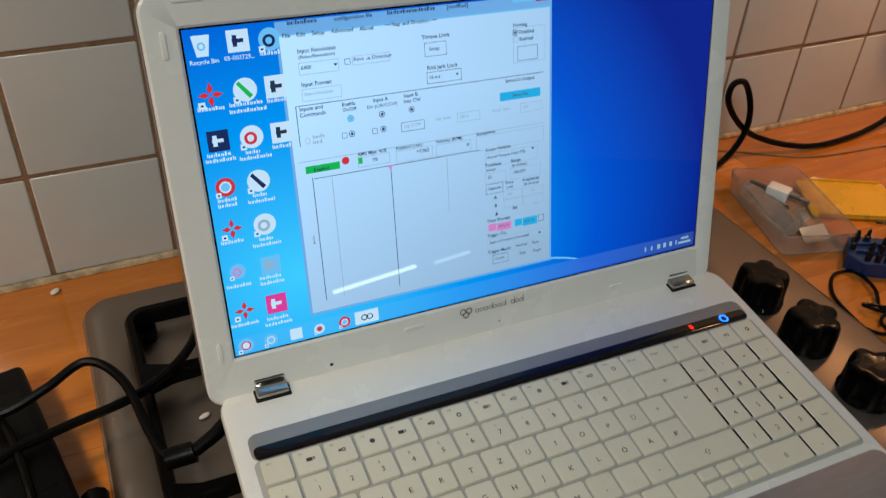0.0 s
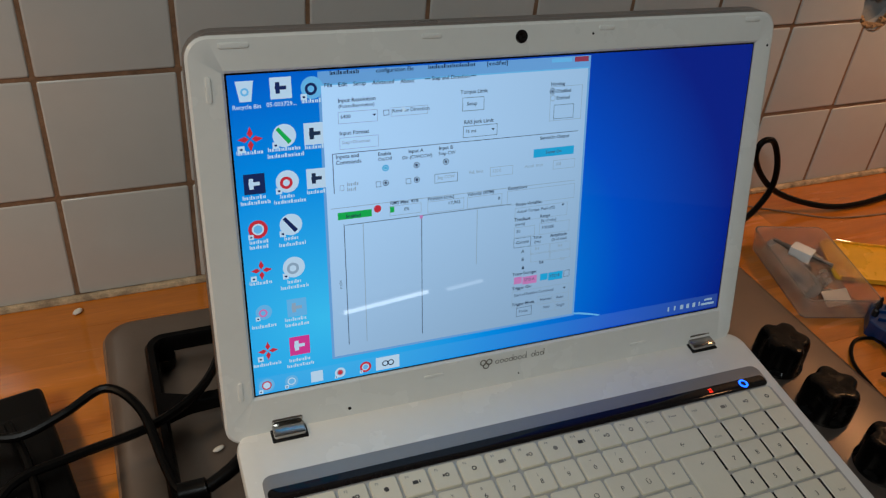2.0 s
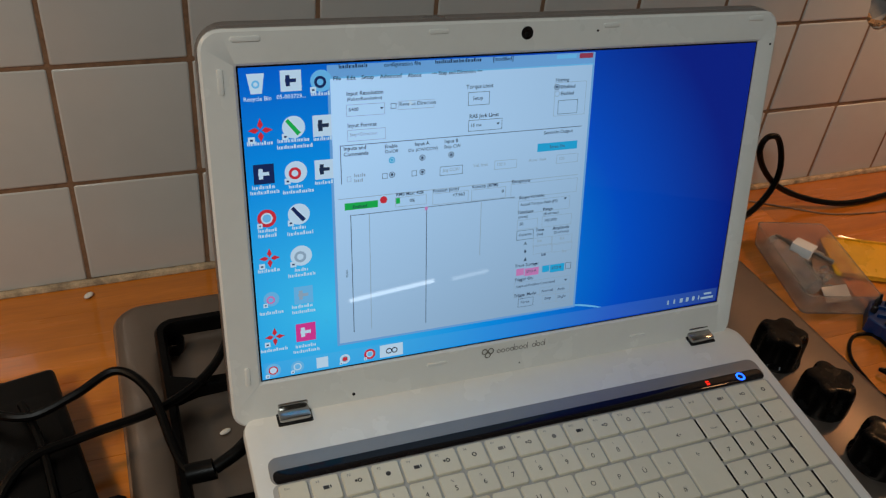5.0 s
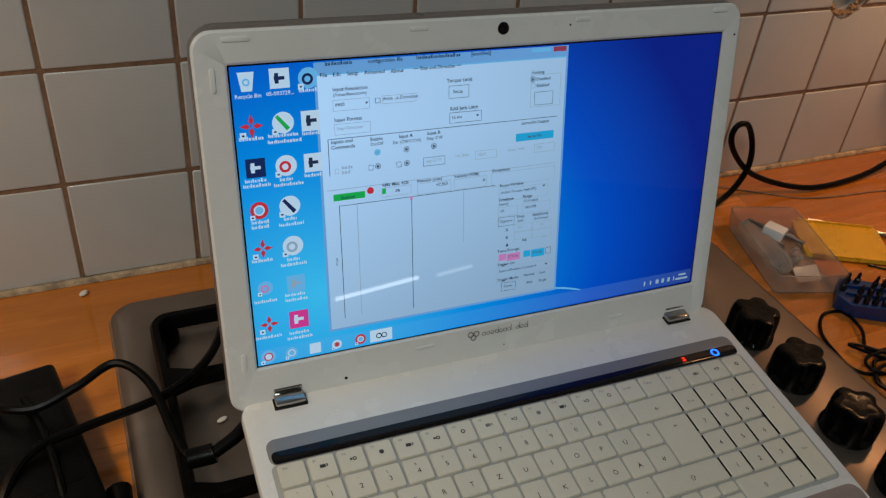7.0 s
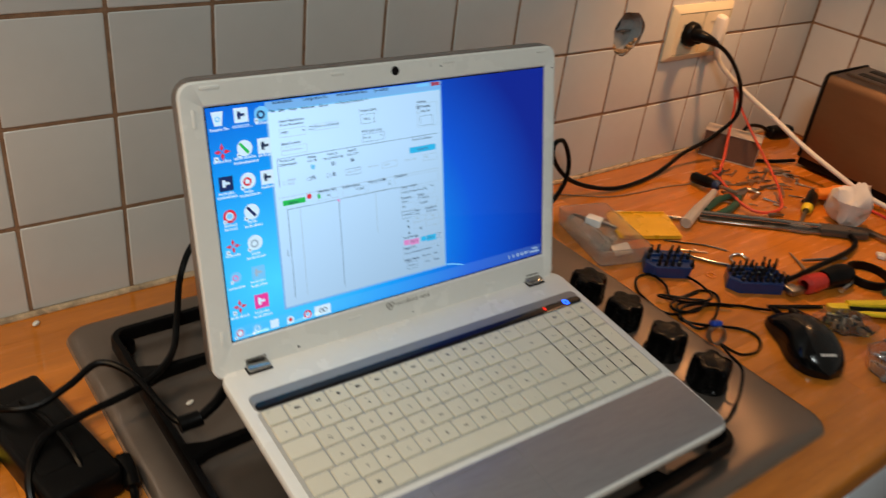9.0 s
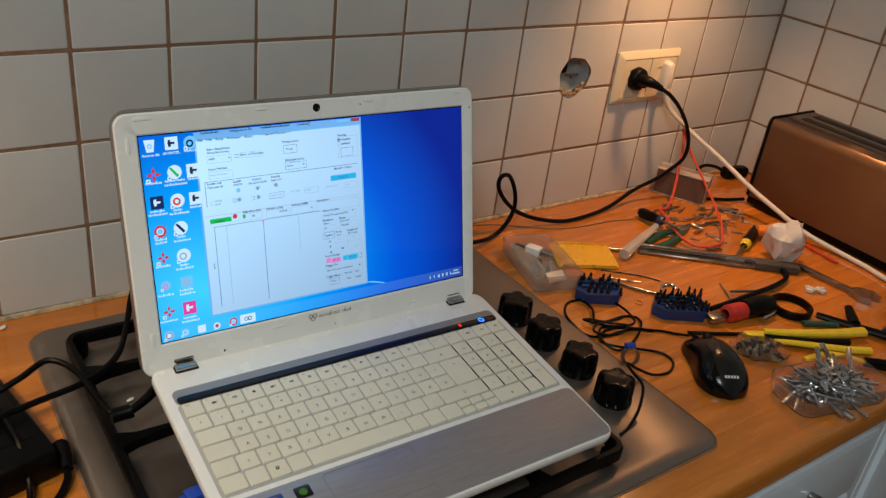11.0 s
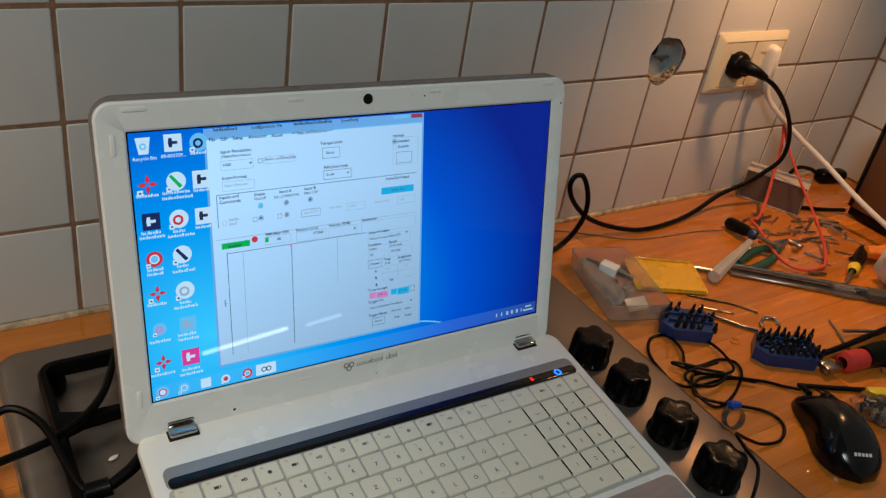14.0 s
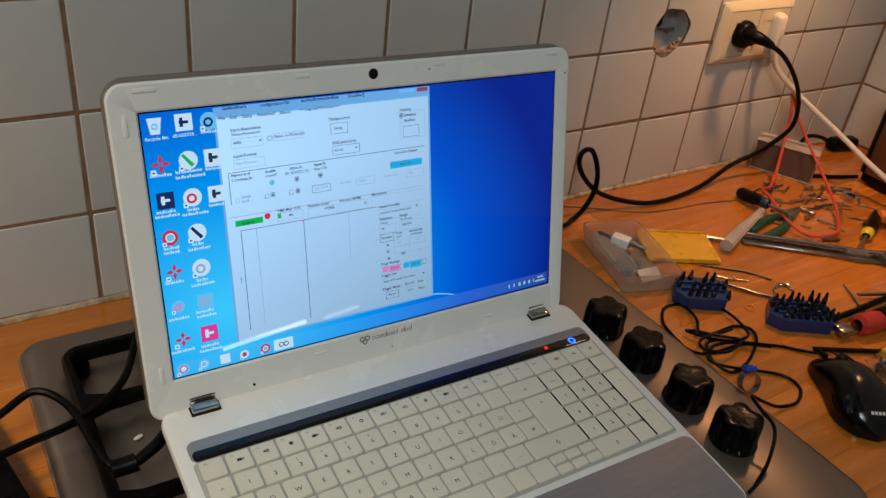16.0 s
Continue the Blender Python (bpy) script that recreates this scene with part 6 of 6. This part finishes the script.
rng = random.Random(7)
for k in range(280):
    a, q = rng.uniform(0, 2 * math.pi), math.sqrt(rng.random())
    px, py = 0.050 * q * math.cos(a), 0.023 * q * math.sin(a)
    pile = 0.005 + 0.029 * (1 - q * q) * rng.random() ** 0.5 + 0.004 * (k % 3 == 0)
    wash = k % 3 == 0
    ob = new("washer" if wash else "screw", washer_me if wash else rng.choice(screw_kinds))
    ob.matrix_basis = TR @ pose(px, py, pile, rng.uniform(80, 106) if not wash else rng.uniform(-50, 50), rng.uniform(-20, 20), rng.uniform(0, 360))
    tagged(ob, "zinc washer in the heaped clear tray" if wash else "zinc-plated screw in the heaped clear tray", "washer" if wash else "screw", "screws in the tray")
for k, (px, py, ry, rz) in enumerate(((-0.006, 0.012, 62, 70), (0.020, 0.016, 58, 100), (0.034, 0.004, 66, 60), (0.006, -0.004, 70, 120))):
    ob = new("screw", screw_kinds[3])
    ob.matrix_basis = TR @ pose(px, py, 0.022, 0, ry - 6, rz) @ Matrix.Diagonal((1.3, 1.3, 1.0, 1))
    tagged(ob, "long zinc-plated screw sticking out of heap", "screw", "screws in the tray")

# bag with small dark parts beside the mouse
FILM = material("thin_clear_film", (0.95, 0.93, 0.90), 0.12, vary=0.03, transmission=0.97)
FILM.node_tree.nodes["Principled BSDF"].inputs["IOR"].default_value = 1.06
bag = thing("parts_bag", pose(0.708, -0.456, Z, 0, 0, -40), "small clear bag of dark metal parts", "bag")
bm = bmesh.new()
bmesh.ops.create_icosphere(bm, subdivisions=4, radius=1.0)
for v in bm.verts:
    q = v.co.copy()
    v.co = Vector((q.x * 0.037, q.y * 0.025, max(q.z, -0.55) * 0.012)) * (1 + 0.22 * noise.noise(q * 3.0))
low = min(v.co.z for v in bm.verts)
bmesh.ops.translate(bm, verts=bm.verts, vec=(0, 0, 0.0006 - low))
part("film", bm, FILM, bag)
for k in range(34):
    bm = bmesh.new()
    lathe(bm, [(0, 0), (0.0035, 0), (0.0035, 0.003), (0.002, 0.0035), (0.002, 0.010), (0, 0.010)], 8)
    solid("small_part", bm, rng.choice((STEEL, BLACK_PL, BLACK_PL, ZINC, BRASS, YELLOW_PL)), "small dark metal part in a clear bag", "part", pose(0.708, -0.456, Z, 0, 0, -40) @ pose(rng.uniform(-0.024, 0.024), rng.uniform(-0.014, 0.014), rng.uniform(0.005, 0.010), rng.uniform(60, 120), 0, rng.uniform(0, 360)), "parts in the bag")
bar_tool("rubber_grip", [(0.818, -0.540, Z + 0.0085), (0.835, -0.556, Z + 0.009), (0.858, -0.568, Z + 0.009)], (0.0065, 0.0085), BLACK_PL, "dark rubber tool grip beside the screw tray", "grip")
bar_tool("yellow_strap", [(0.743, -0.500, Z + 0.010), (0.772, -0.508, Z + 0.014), (0.798, -0.521, Z + 0.012), (0.825, -0.543, Z + 0.006)], 0.0045, YELLOW_PL, "yellow plastic strip behind the screw tray", "strip", flat=0.5)

# drill bits, pins and other small pieces strewn under the wires
for k in range(64):
    px, py = rng.gauss(0.955, 0.05), rng.gauss(-0.135, 0.045)
    if not (0.84 < px < 1.06 and -0.23 < py < -0.07) or (0.95 < px < 1.03 and py > -0.11):
        continue
    ln, r = rng.uniform(0.014, 0.044), rng.uniform(0.0013, 0.0032)
    bm = bmesh.new()
    lathe(bm, [(0, 0), (r, 0), (r, ln * 0.4), (r * 0.7, ln * 0.45), (r * 0.7, ln * 0.9), (0, ln)], 8, pose(0, 0, 0, 0, 90))
    solid("drill_bit", bm, rng.choice((BRASS, STEEL, BRASS, ZINC)), "short metal drill bit strewn on the worktop", "drill bit", pose(px, py, Z + r + 0.0003, 0, 0, rng.uniform(-70, 40)), "strewn drill bits")

# ---- mouse and its lead ----
MO = pose(0.620, -0.452, Z, 0, 0, 60.5) @ Matrix.Diagonal((1.07, 1.04, 1.0, 1))
mouse = thing("computer_mouse", MO, "glossy black corded computer mouse on the worktop", "mouse")
bm = bmesh.new()
rings = []
N, SEG = 22, 28
for i in range(N + 1):
    s = i / N
    x = -0.057 + 0.114 * s
    e = max(0.0, 1 - abs(2 * s - 1) ** 3.2) ** 0.5
    half = (0.0305 + 0.003 * math.cos(2 * math.pi * (s - 0.12))) * e * (1 - 0.05 * math.exp(-((s - 0.55) / 0.18) ** 2))
    high = (0.0385 * math.sin(math.pi * min(1, (s * 0.86 + 0.13))) ** 0.75) * (0.35 + 0.65 * e)
    ring = []
    for k in range(SEG):
        a = 2 * math.pi * k / SEG
        c, n_ = math.cos(a), math.sin(a)
        ring.append(bm.verts.new((x, half * math.copysign(abs(c) ** 0.8, c), 0.001 + (high * max(0, n_) ** 0.85 if n_ > 0 else 0.0))))
    rings.append(ring)
for p, q in zip(rings, rings[1:]):
    for k in range(SEG):
        bm.faces.new((p[k], p[(k + 1) % SEG], q[(k + 1) % SEG], q[k]))
bm.faces.new(rings[0]), bm.faces.new(rings[-1][::-1])
for f in bm.faces:
    c = f.calc_center_median()
    f.material_index = int(abs(c.y) < 0.0150 and c.z > 0.010 and len(f.verts) == 4)
part("body", bm, [MOUSE_TOP, material("grey_mouse_panel", (0.014, 0.0135, 0.013), 0.22, spec=0.3, vary=0.15, scale=60)], mouse, "glossy black shell with dark grey middle panel")
bm = bmesh.new()
lathe(bm, [(0.0, -0.0035), (0.0075, -0.0035), (0.0082, -0.002), (0.0082, 0.002), (0.0075, 0.0035), (0, 0.0035)], 24, Matrix.Translation((0.030, 0, 0.0222)) @ pose(0, 0, 0, 90))
part("scroll_wheel", bm, BLACK_PL, mouse, "ribbed scroll wheel")
bm = bmesh.new()
for k in range(5):
    box(bm, -0.0016, 0.0016, -0.0085 + k * 0.0036, -0.0058 + k * 0.0036, 0.0, 0.0007, 0.0002, 1)
part("mark", bm, LABEL_W, mouse, "pale maker's mark in plain bars", pose(-0.0432, 0, 0.0243, 0, -39, 0))
for gy in (-1, 1):
    bm = bmesh.new()
    tube(bm, [(0.054, gy * 0.0022, 0.0155), (0.045, gy * 0.0042, 0.0222), (0.030, gy * 0.0048, 0.0286), (0.014, gy * 0.0046, 0.0335)], 0.0009, 6)
    part("button_gap", bm, L_DARK, mouse)
bm = bmesh.new()
tube(bm, [(0.056, 0.0, 0.006), (0.062, 0.0, 0.005), (0.068, 0.001, 0.004)], (0.0034, 0.0024), 8)
part("strain_relief", bm, BLACK_PL, mouse)
lead = thing("mouse_lead", pose(0, 0, 0), "thin black mouse lead lying in tangled loops", "cable")
z0 = Z + 0.0022
loops = [(0.649, -0.390, Z + 0.004), (0.637, -0.377, z0), (0.621, -0.362, z0), (0.586, -0.343, z0), (0.538, -0.338, z0), (0.521, -0.326, z0), (0.521, -0.306, z0), (0.529, -0.277, z0), (0.552, -0.256, z0), (0.575, -0.260, z0), (0.568, -0.288, z0 + 0.003), (0.551, -0.310, z0 + 0.003), (0.567, -0.317, z0 + 0.003), (0.601, -0.315, z0),
         (0.616, -0.326, z0), (0.601, -0.347, z0 + 0.003), (0.565, -0.366, z0), (0.535, -0.370, z0), (0.528, -0.349, z0 + 0.003), (0.546, -0.326, z0 + 0.003), (0.570, -0.334, z0 + 0.004), (0.608, -0.361, z0 + 0.003), (0.589, -0.349, z0 + 0.005), (0.550, -0.334, z0 + 0.005), (0.526, -0.346, z0 + 0.003), (0.535, -0.364, z0 + 0.003), (0.581, -0.395, z0), (0.584, -0.418, z0), (0.562, -0.432, z0), (0.535, -0.430, z0 + 0.003), (0.505, -0.428, Z + 0.022), (0.478, -0.430, Z + 0.041), (0.470, -0.447, Z + 0.0415), (0.468, -0.466, Z + 0.036), (0.452, -0.480, Z + 0.020), (0.430, -0.489, Z + 0.0105), (0.412, -0.494, Z + 0.0105)]
bm = bmesh.new()
tube(bm, loops, 0.0017, 7, 8)
part("cord", bm, RUBBER, lead)
bm = bmesh.new()
tube(bm, [(0.615, -0.280, z0), (0.610, -0.310, z0 + 0.004), (0.595, -0.339, z0 + 0.006), (0.560, -0.334, z0 + 0.007), (0.539, -0.304, z0 + 0.004), (0.546, -0.304, z0 + 0.004), (0.565, -0.326, z0 + 0.006), (0.580, -0.342, z0 + 0.007), (0.550, -0.349, z0 + 0.006), (0.530, -0.334, z0 + 0.006), (0.542, -0.321, z0 + 0.006), (0.589, -0.322, z0 + 0.005)], 0.0016, 7, 8)
part("cord", bm, RUBBER, lead)
clamp = thing("hose_clamp", pose(0.527, -0.396, Z + 0.0130, 62, 0, -20), "small blue and silver hose clamp on its side", "clamp")
bm = bmesh.new()
lathe(bm, [(0.0098, -0.004), (0.0110, -0.004), (0.0110, 0.004), (0.0098, 0.004), (0.0098, -0.004)], 28)
part("band", bm, STEEL, clamp)
bm = bmesh.new()
box(bm, -0.006, 0.006, 0.0105, 0.0165, -0.005, 0.005, 0.0012, 1)
part("screw_housing", bm, BLUE_CAB, clamp, "blue screw housing")

# ---- left of the hob ----
charger = thing("laptop_charger", pose(-0.145, -0.216, Z, 0, 0, 11), "black laptop charger brick on the wooden worktop", "charger")
bm = bmesh.new()
box(bm, -0.0295, 0.0295, -0.076, 0.074, 0.0015, 0.033, 0.0045, 3)
part("body", bm, BLACK_PL, charger)
bm = bmesh.new()
slab(bm, 0.045, 0.095, 0.0004, 0.002, 0.0001, 0, 0, 0.0330)
part("label", bm, BLACK_PL, charger)
dc = thing("charger_lead", pose(0, 0, 0), "black low-voltage lead from charger to laptop", "cable")
bm = bmesh.new()
tube(bm, [(-0.155, -0.150, 0.918), (-0.166, -0.132, 0.915), (-0.178, -0.150, 0.925), (-0.166, -0.185, 0.942), (-0.142, -0.196, 0.944), (-0.114, -0.190, 0.950), (-0.086, -0.180, 0.956), (-0.066, -0.204, 0.953), (-0.057, -0.250, 0.948), (-0.051, -0.272, 0.946), (-0.040, -0.277, 0.9465), (-0.034, -0.277, 0.947)], 0.0032, 9, 8)
part("cord", bm, RUBBER, dc)
bm = bmesh.new()
tube(bm, [(-0.052, -0.276, 0.9455), (-0.050, -0.276, 0.9456), (-0.036, -0.277, 0.9465), (-0.034, -0.277, 0.947)], 0.0070, 14, curved=False)
part("ferrite", bm, BLACK_PL, dc, "black round noise filter")
bm = bmesh.new()
tube(bm, [(-0.034, -0.277, 0.947), (-0.018, -0.271, 0.951), (-0.005, -0.262, 0.954), (0.004, -0.258, 0.956)], (0.0042, 0.0056), 10)
part("plug", bm, BLACK_PL, dc)
third = bar_tool("black_lead", [(-0.150, -0.176, 0.9365), (-0.138, -0.215, 0.9385), (-0.130, -0.262, 0.934), (-0.129, -0.290, 0.914), (-0.136, -0.318, 0.9060), (-0.159, -0.349, 0.9035), (-0.180, -0.385, 0.9035), (-0.205, -0.44, 0.9035), (-0.23, -0.53, 0.9035), (-0.24, -0.595, 0.9035), (-0.242, -0.606, 0.88), (-0.242, -0.609, 0.70)], 0.0029, RUBBER, "thin black lead running over charger to worktop front", "cable")
net = thing("network_cable", pose(0, 0, 0), "blue network cable plugged into laptop side", "cable")
bm = bmesh.new()
tube(bm, [(-0.020, -0.4045, 0.9455), (-0.036, -0.407, 0.9450), (-0.052, -0.417, 0.942), (-0.066, -0.434, 0.938), (-0.074, -0.458, 0.932), (-0.082, -0.500, 0.922), (-0.096, -0.555, 0.911), (-0.108, -0.590, 0.9035), (-0.113, -0.605, 0.890), (-0.113, -0.608, 0.80), (-0.113, -0.608, 0.6)], 0.0034, 9, 8)
part("cord", bm, BLUE_CAB, net)
bm = bmesh.new()
box(bm, -0.024, 0.003, -0.0065, 0.0065, -0.0045, 0.0045, 0.0012, 2)
part("plug", bm, BLUE_CAB, net, "", pose(-0.004, -0.4045, 0.946, 0, 0, 4))
bm = bmesh.new()
box(bm, -0.016, 0.016, -0.009, 0.009, 0.0004, 0.010, 0.003, 2)
solid("yellow_plug", bm, YELLOW_PL, "small yellow plastic stopper beside the charger", "stopper", pose(-0.184, -0.196, Z, 0, 0, 60))

# added glow strips on the far wall: stand-ins for unidentified streaks mirrored in the screen
streak_strip = thing("streak_strip", pose(0.80, -2.998, 0.470, 0, -5, 0), "added unseen glow strip on the far wall for screen streak", "lamp")
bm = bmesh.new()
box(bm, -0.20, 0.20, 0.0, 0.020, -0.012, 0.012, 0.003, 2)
part("holder", bm, WHITE_PL, streak_strip)
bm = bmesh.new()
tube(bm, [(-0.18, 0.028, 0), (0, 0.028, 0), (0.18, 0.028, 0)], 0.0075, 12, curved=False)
part("tube", bm, glow("lit_tube", (0.86, 0.95, 1.0), 26.0), streak_strip, "glowing white tube")
short_streak_strip = thing("streak_strip", pose(1.145, -2.998, 0.488, 0, -5, 0), "added short dim glow strip for the second screen streak", "lamp")
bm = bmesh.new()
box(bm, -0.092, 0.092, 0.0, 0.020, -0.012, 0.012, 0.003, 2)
part("holder", bm, WHITE_PL, short_streak_strip)
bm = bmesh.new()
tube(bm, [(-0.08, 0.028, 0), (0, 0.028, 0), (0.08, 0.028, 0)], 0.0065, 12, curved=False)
part("tube", bm, glow("dim_tube", (0.86, 0.95, 1.0), 9.0), short_streak_strip, "dim white tube")


# ---- pieces of the worktop and the walls ----
rows = 14
step = 0.5795 / rows
for row in range(rows):
    x = -1.3 + random.uniform(-0.3, 0)
    while x < CORNER:
        ln = random.choice((0.30, 0.36, 0.42, 0.50, 0.58))
        a, b_ = max(x, -1.3), min(x + ln, CORNER)
        x += ln
        if b_ - a < 0.02:
            continue
        bm = bmesh.new()
        box(bm, a + 0.00015, b_ - 0.00015, -0.5795 + row * step + 0.00012, -0.5795 + (row + 1) * step - 0.00012, -0.010, random.uniform(-0.00012, 0.00006))
        me = finish(bm, "stave", WOOD, smooth=False)
        ob = new("stave", me)
        ob.parent = worktop

tile_meshes = {}


def tile(parent, w, h, m, bore=False):
    shape = (round(w, 4), round(h, 4))
    if shape not in tile_meshes:
        bm = bmesh.new()
        loft(bm, [(rounded(w, h, 0.0012, 1), -0.004), (rounded(w, h, 0.0012, 1), -0.0010), (rounded(w - 0.0012, h - 0.0012, 0.001, 1), -0.0002), (rounded(w - 0.0035, h - 0.0035, 0.001, 1), 0.0)])
        tile_meshes[shape] = finish(bm, "tile", TILE, angle=60)
    ob = new("tile", tile_meshes[shape])
    ob.parent = parent
    ob.matrix_basis = m @ pose(random.uniform(-0.0004, 0.0004), random.uniform(-0.0004, 0.0004), random.uniform(-0.0002, 0.0002), random.uniform(-0.25, 0.25), random.uniform(-0.25, 0.25), random.uniform(-0.2, 0.2))
    if bore:
        me = ob.data.copy()
        me.transform(ob.matrix_basis)
        me = cut(me, hole_tool())
        me.transform(ob.matrix_basis.inverted())
        ob.data = me


JOINT = 0.0036
FACE_N, FACE_E = pose(0, 0, 0, 90), pose(0, 0, 0, 90, 0, -90)
for i in range(-9, 13):
    for j in range(-1, 7):
        x0, x1 = (i - 1) * PITCH + JOINT / 2, (CORNER - 0.0015 if i == 12 else i * PITCH - JOINT / 2)
        z0, z1 = (TOP + 0.003 if j < 0 else ROW0 + j * PITCH + JOINT / 2), ROW0 + (j + 1) * PITCH - JOINT / 2
        bore = abs((x0 + x1) / 2 - HOLE[0]) < 0.085 and abs((z0 + z1) / 2 - HOLE[1]) < 0.085
        tile(wall_back, x1 - x0, z1 - z0, Matrix.Translation(((x0 + x1) / 2, 0, (z0 + z1) / 2)) @ FACE_N, bore)
for i in range(3):
    for j in range(-1, 7):
        y1 = -0.003 if i == 0 else -0.093 - (i - 1) * 0.1055 - JOINT / 2
        y0 = -0.093 - i * 0.1055 + JOINT / 2
        z0, z1 = (TOP + 0.003 if j < 0 else ROW0 + j * PITCH + JOINT / 2), ROW0 + (j + 1) * PITCH - JOINT / 2
        tile(wall_side, y1 - y0, z1 - z0, Matrix.Translation((CORNER, (y0 + y1) / 2, (z0 + z1) / 2)) @ FACE_E)
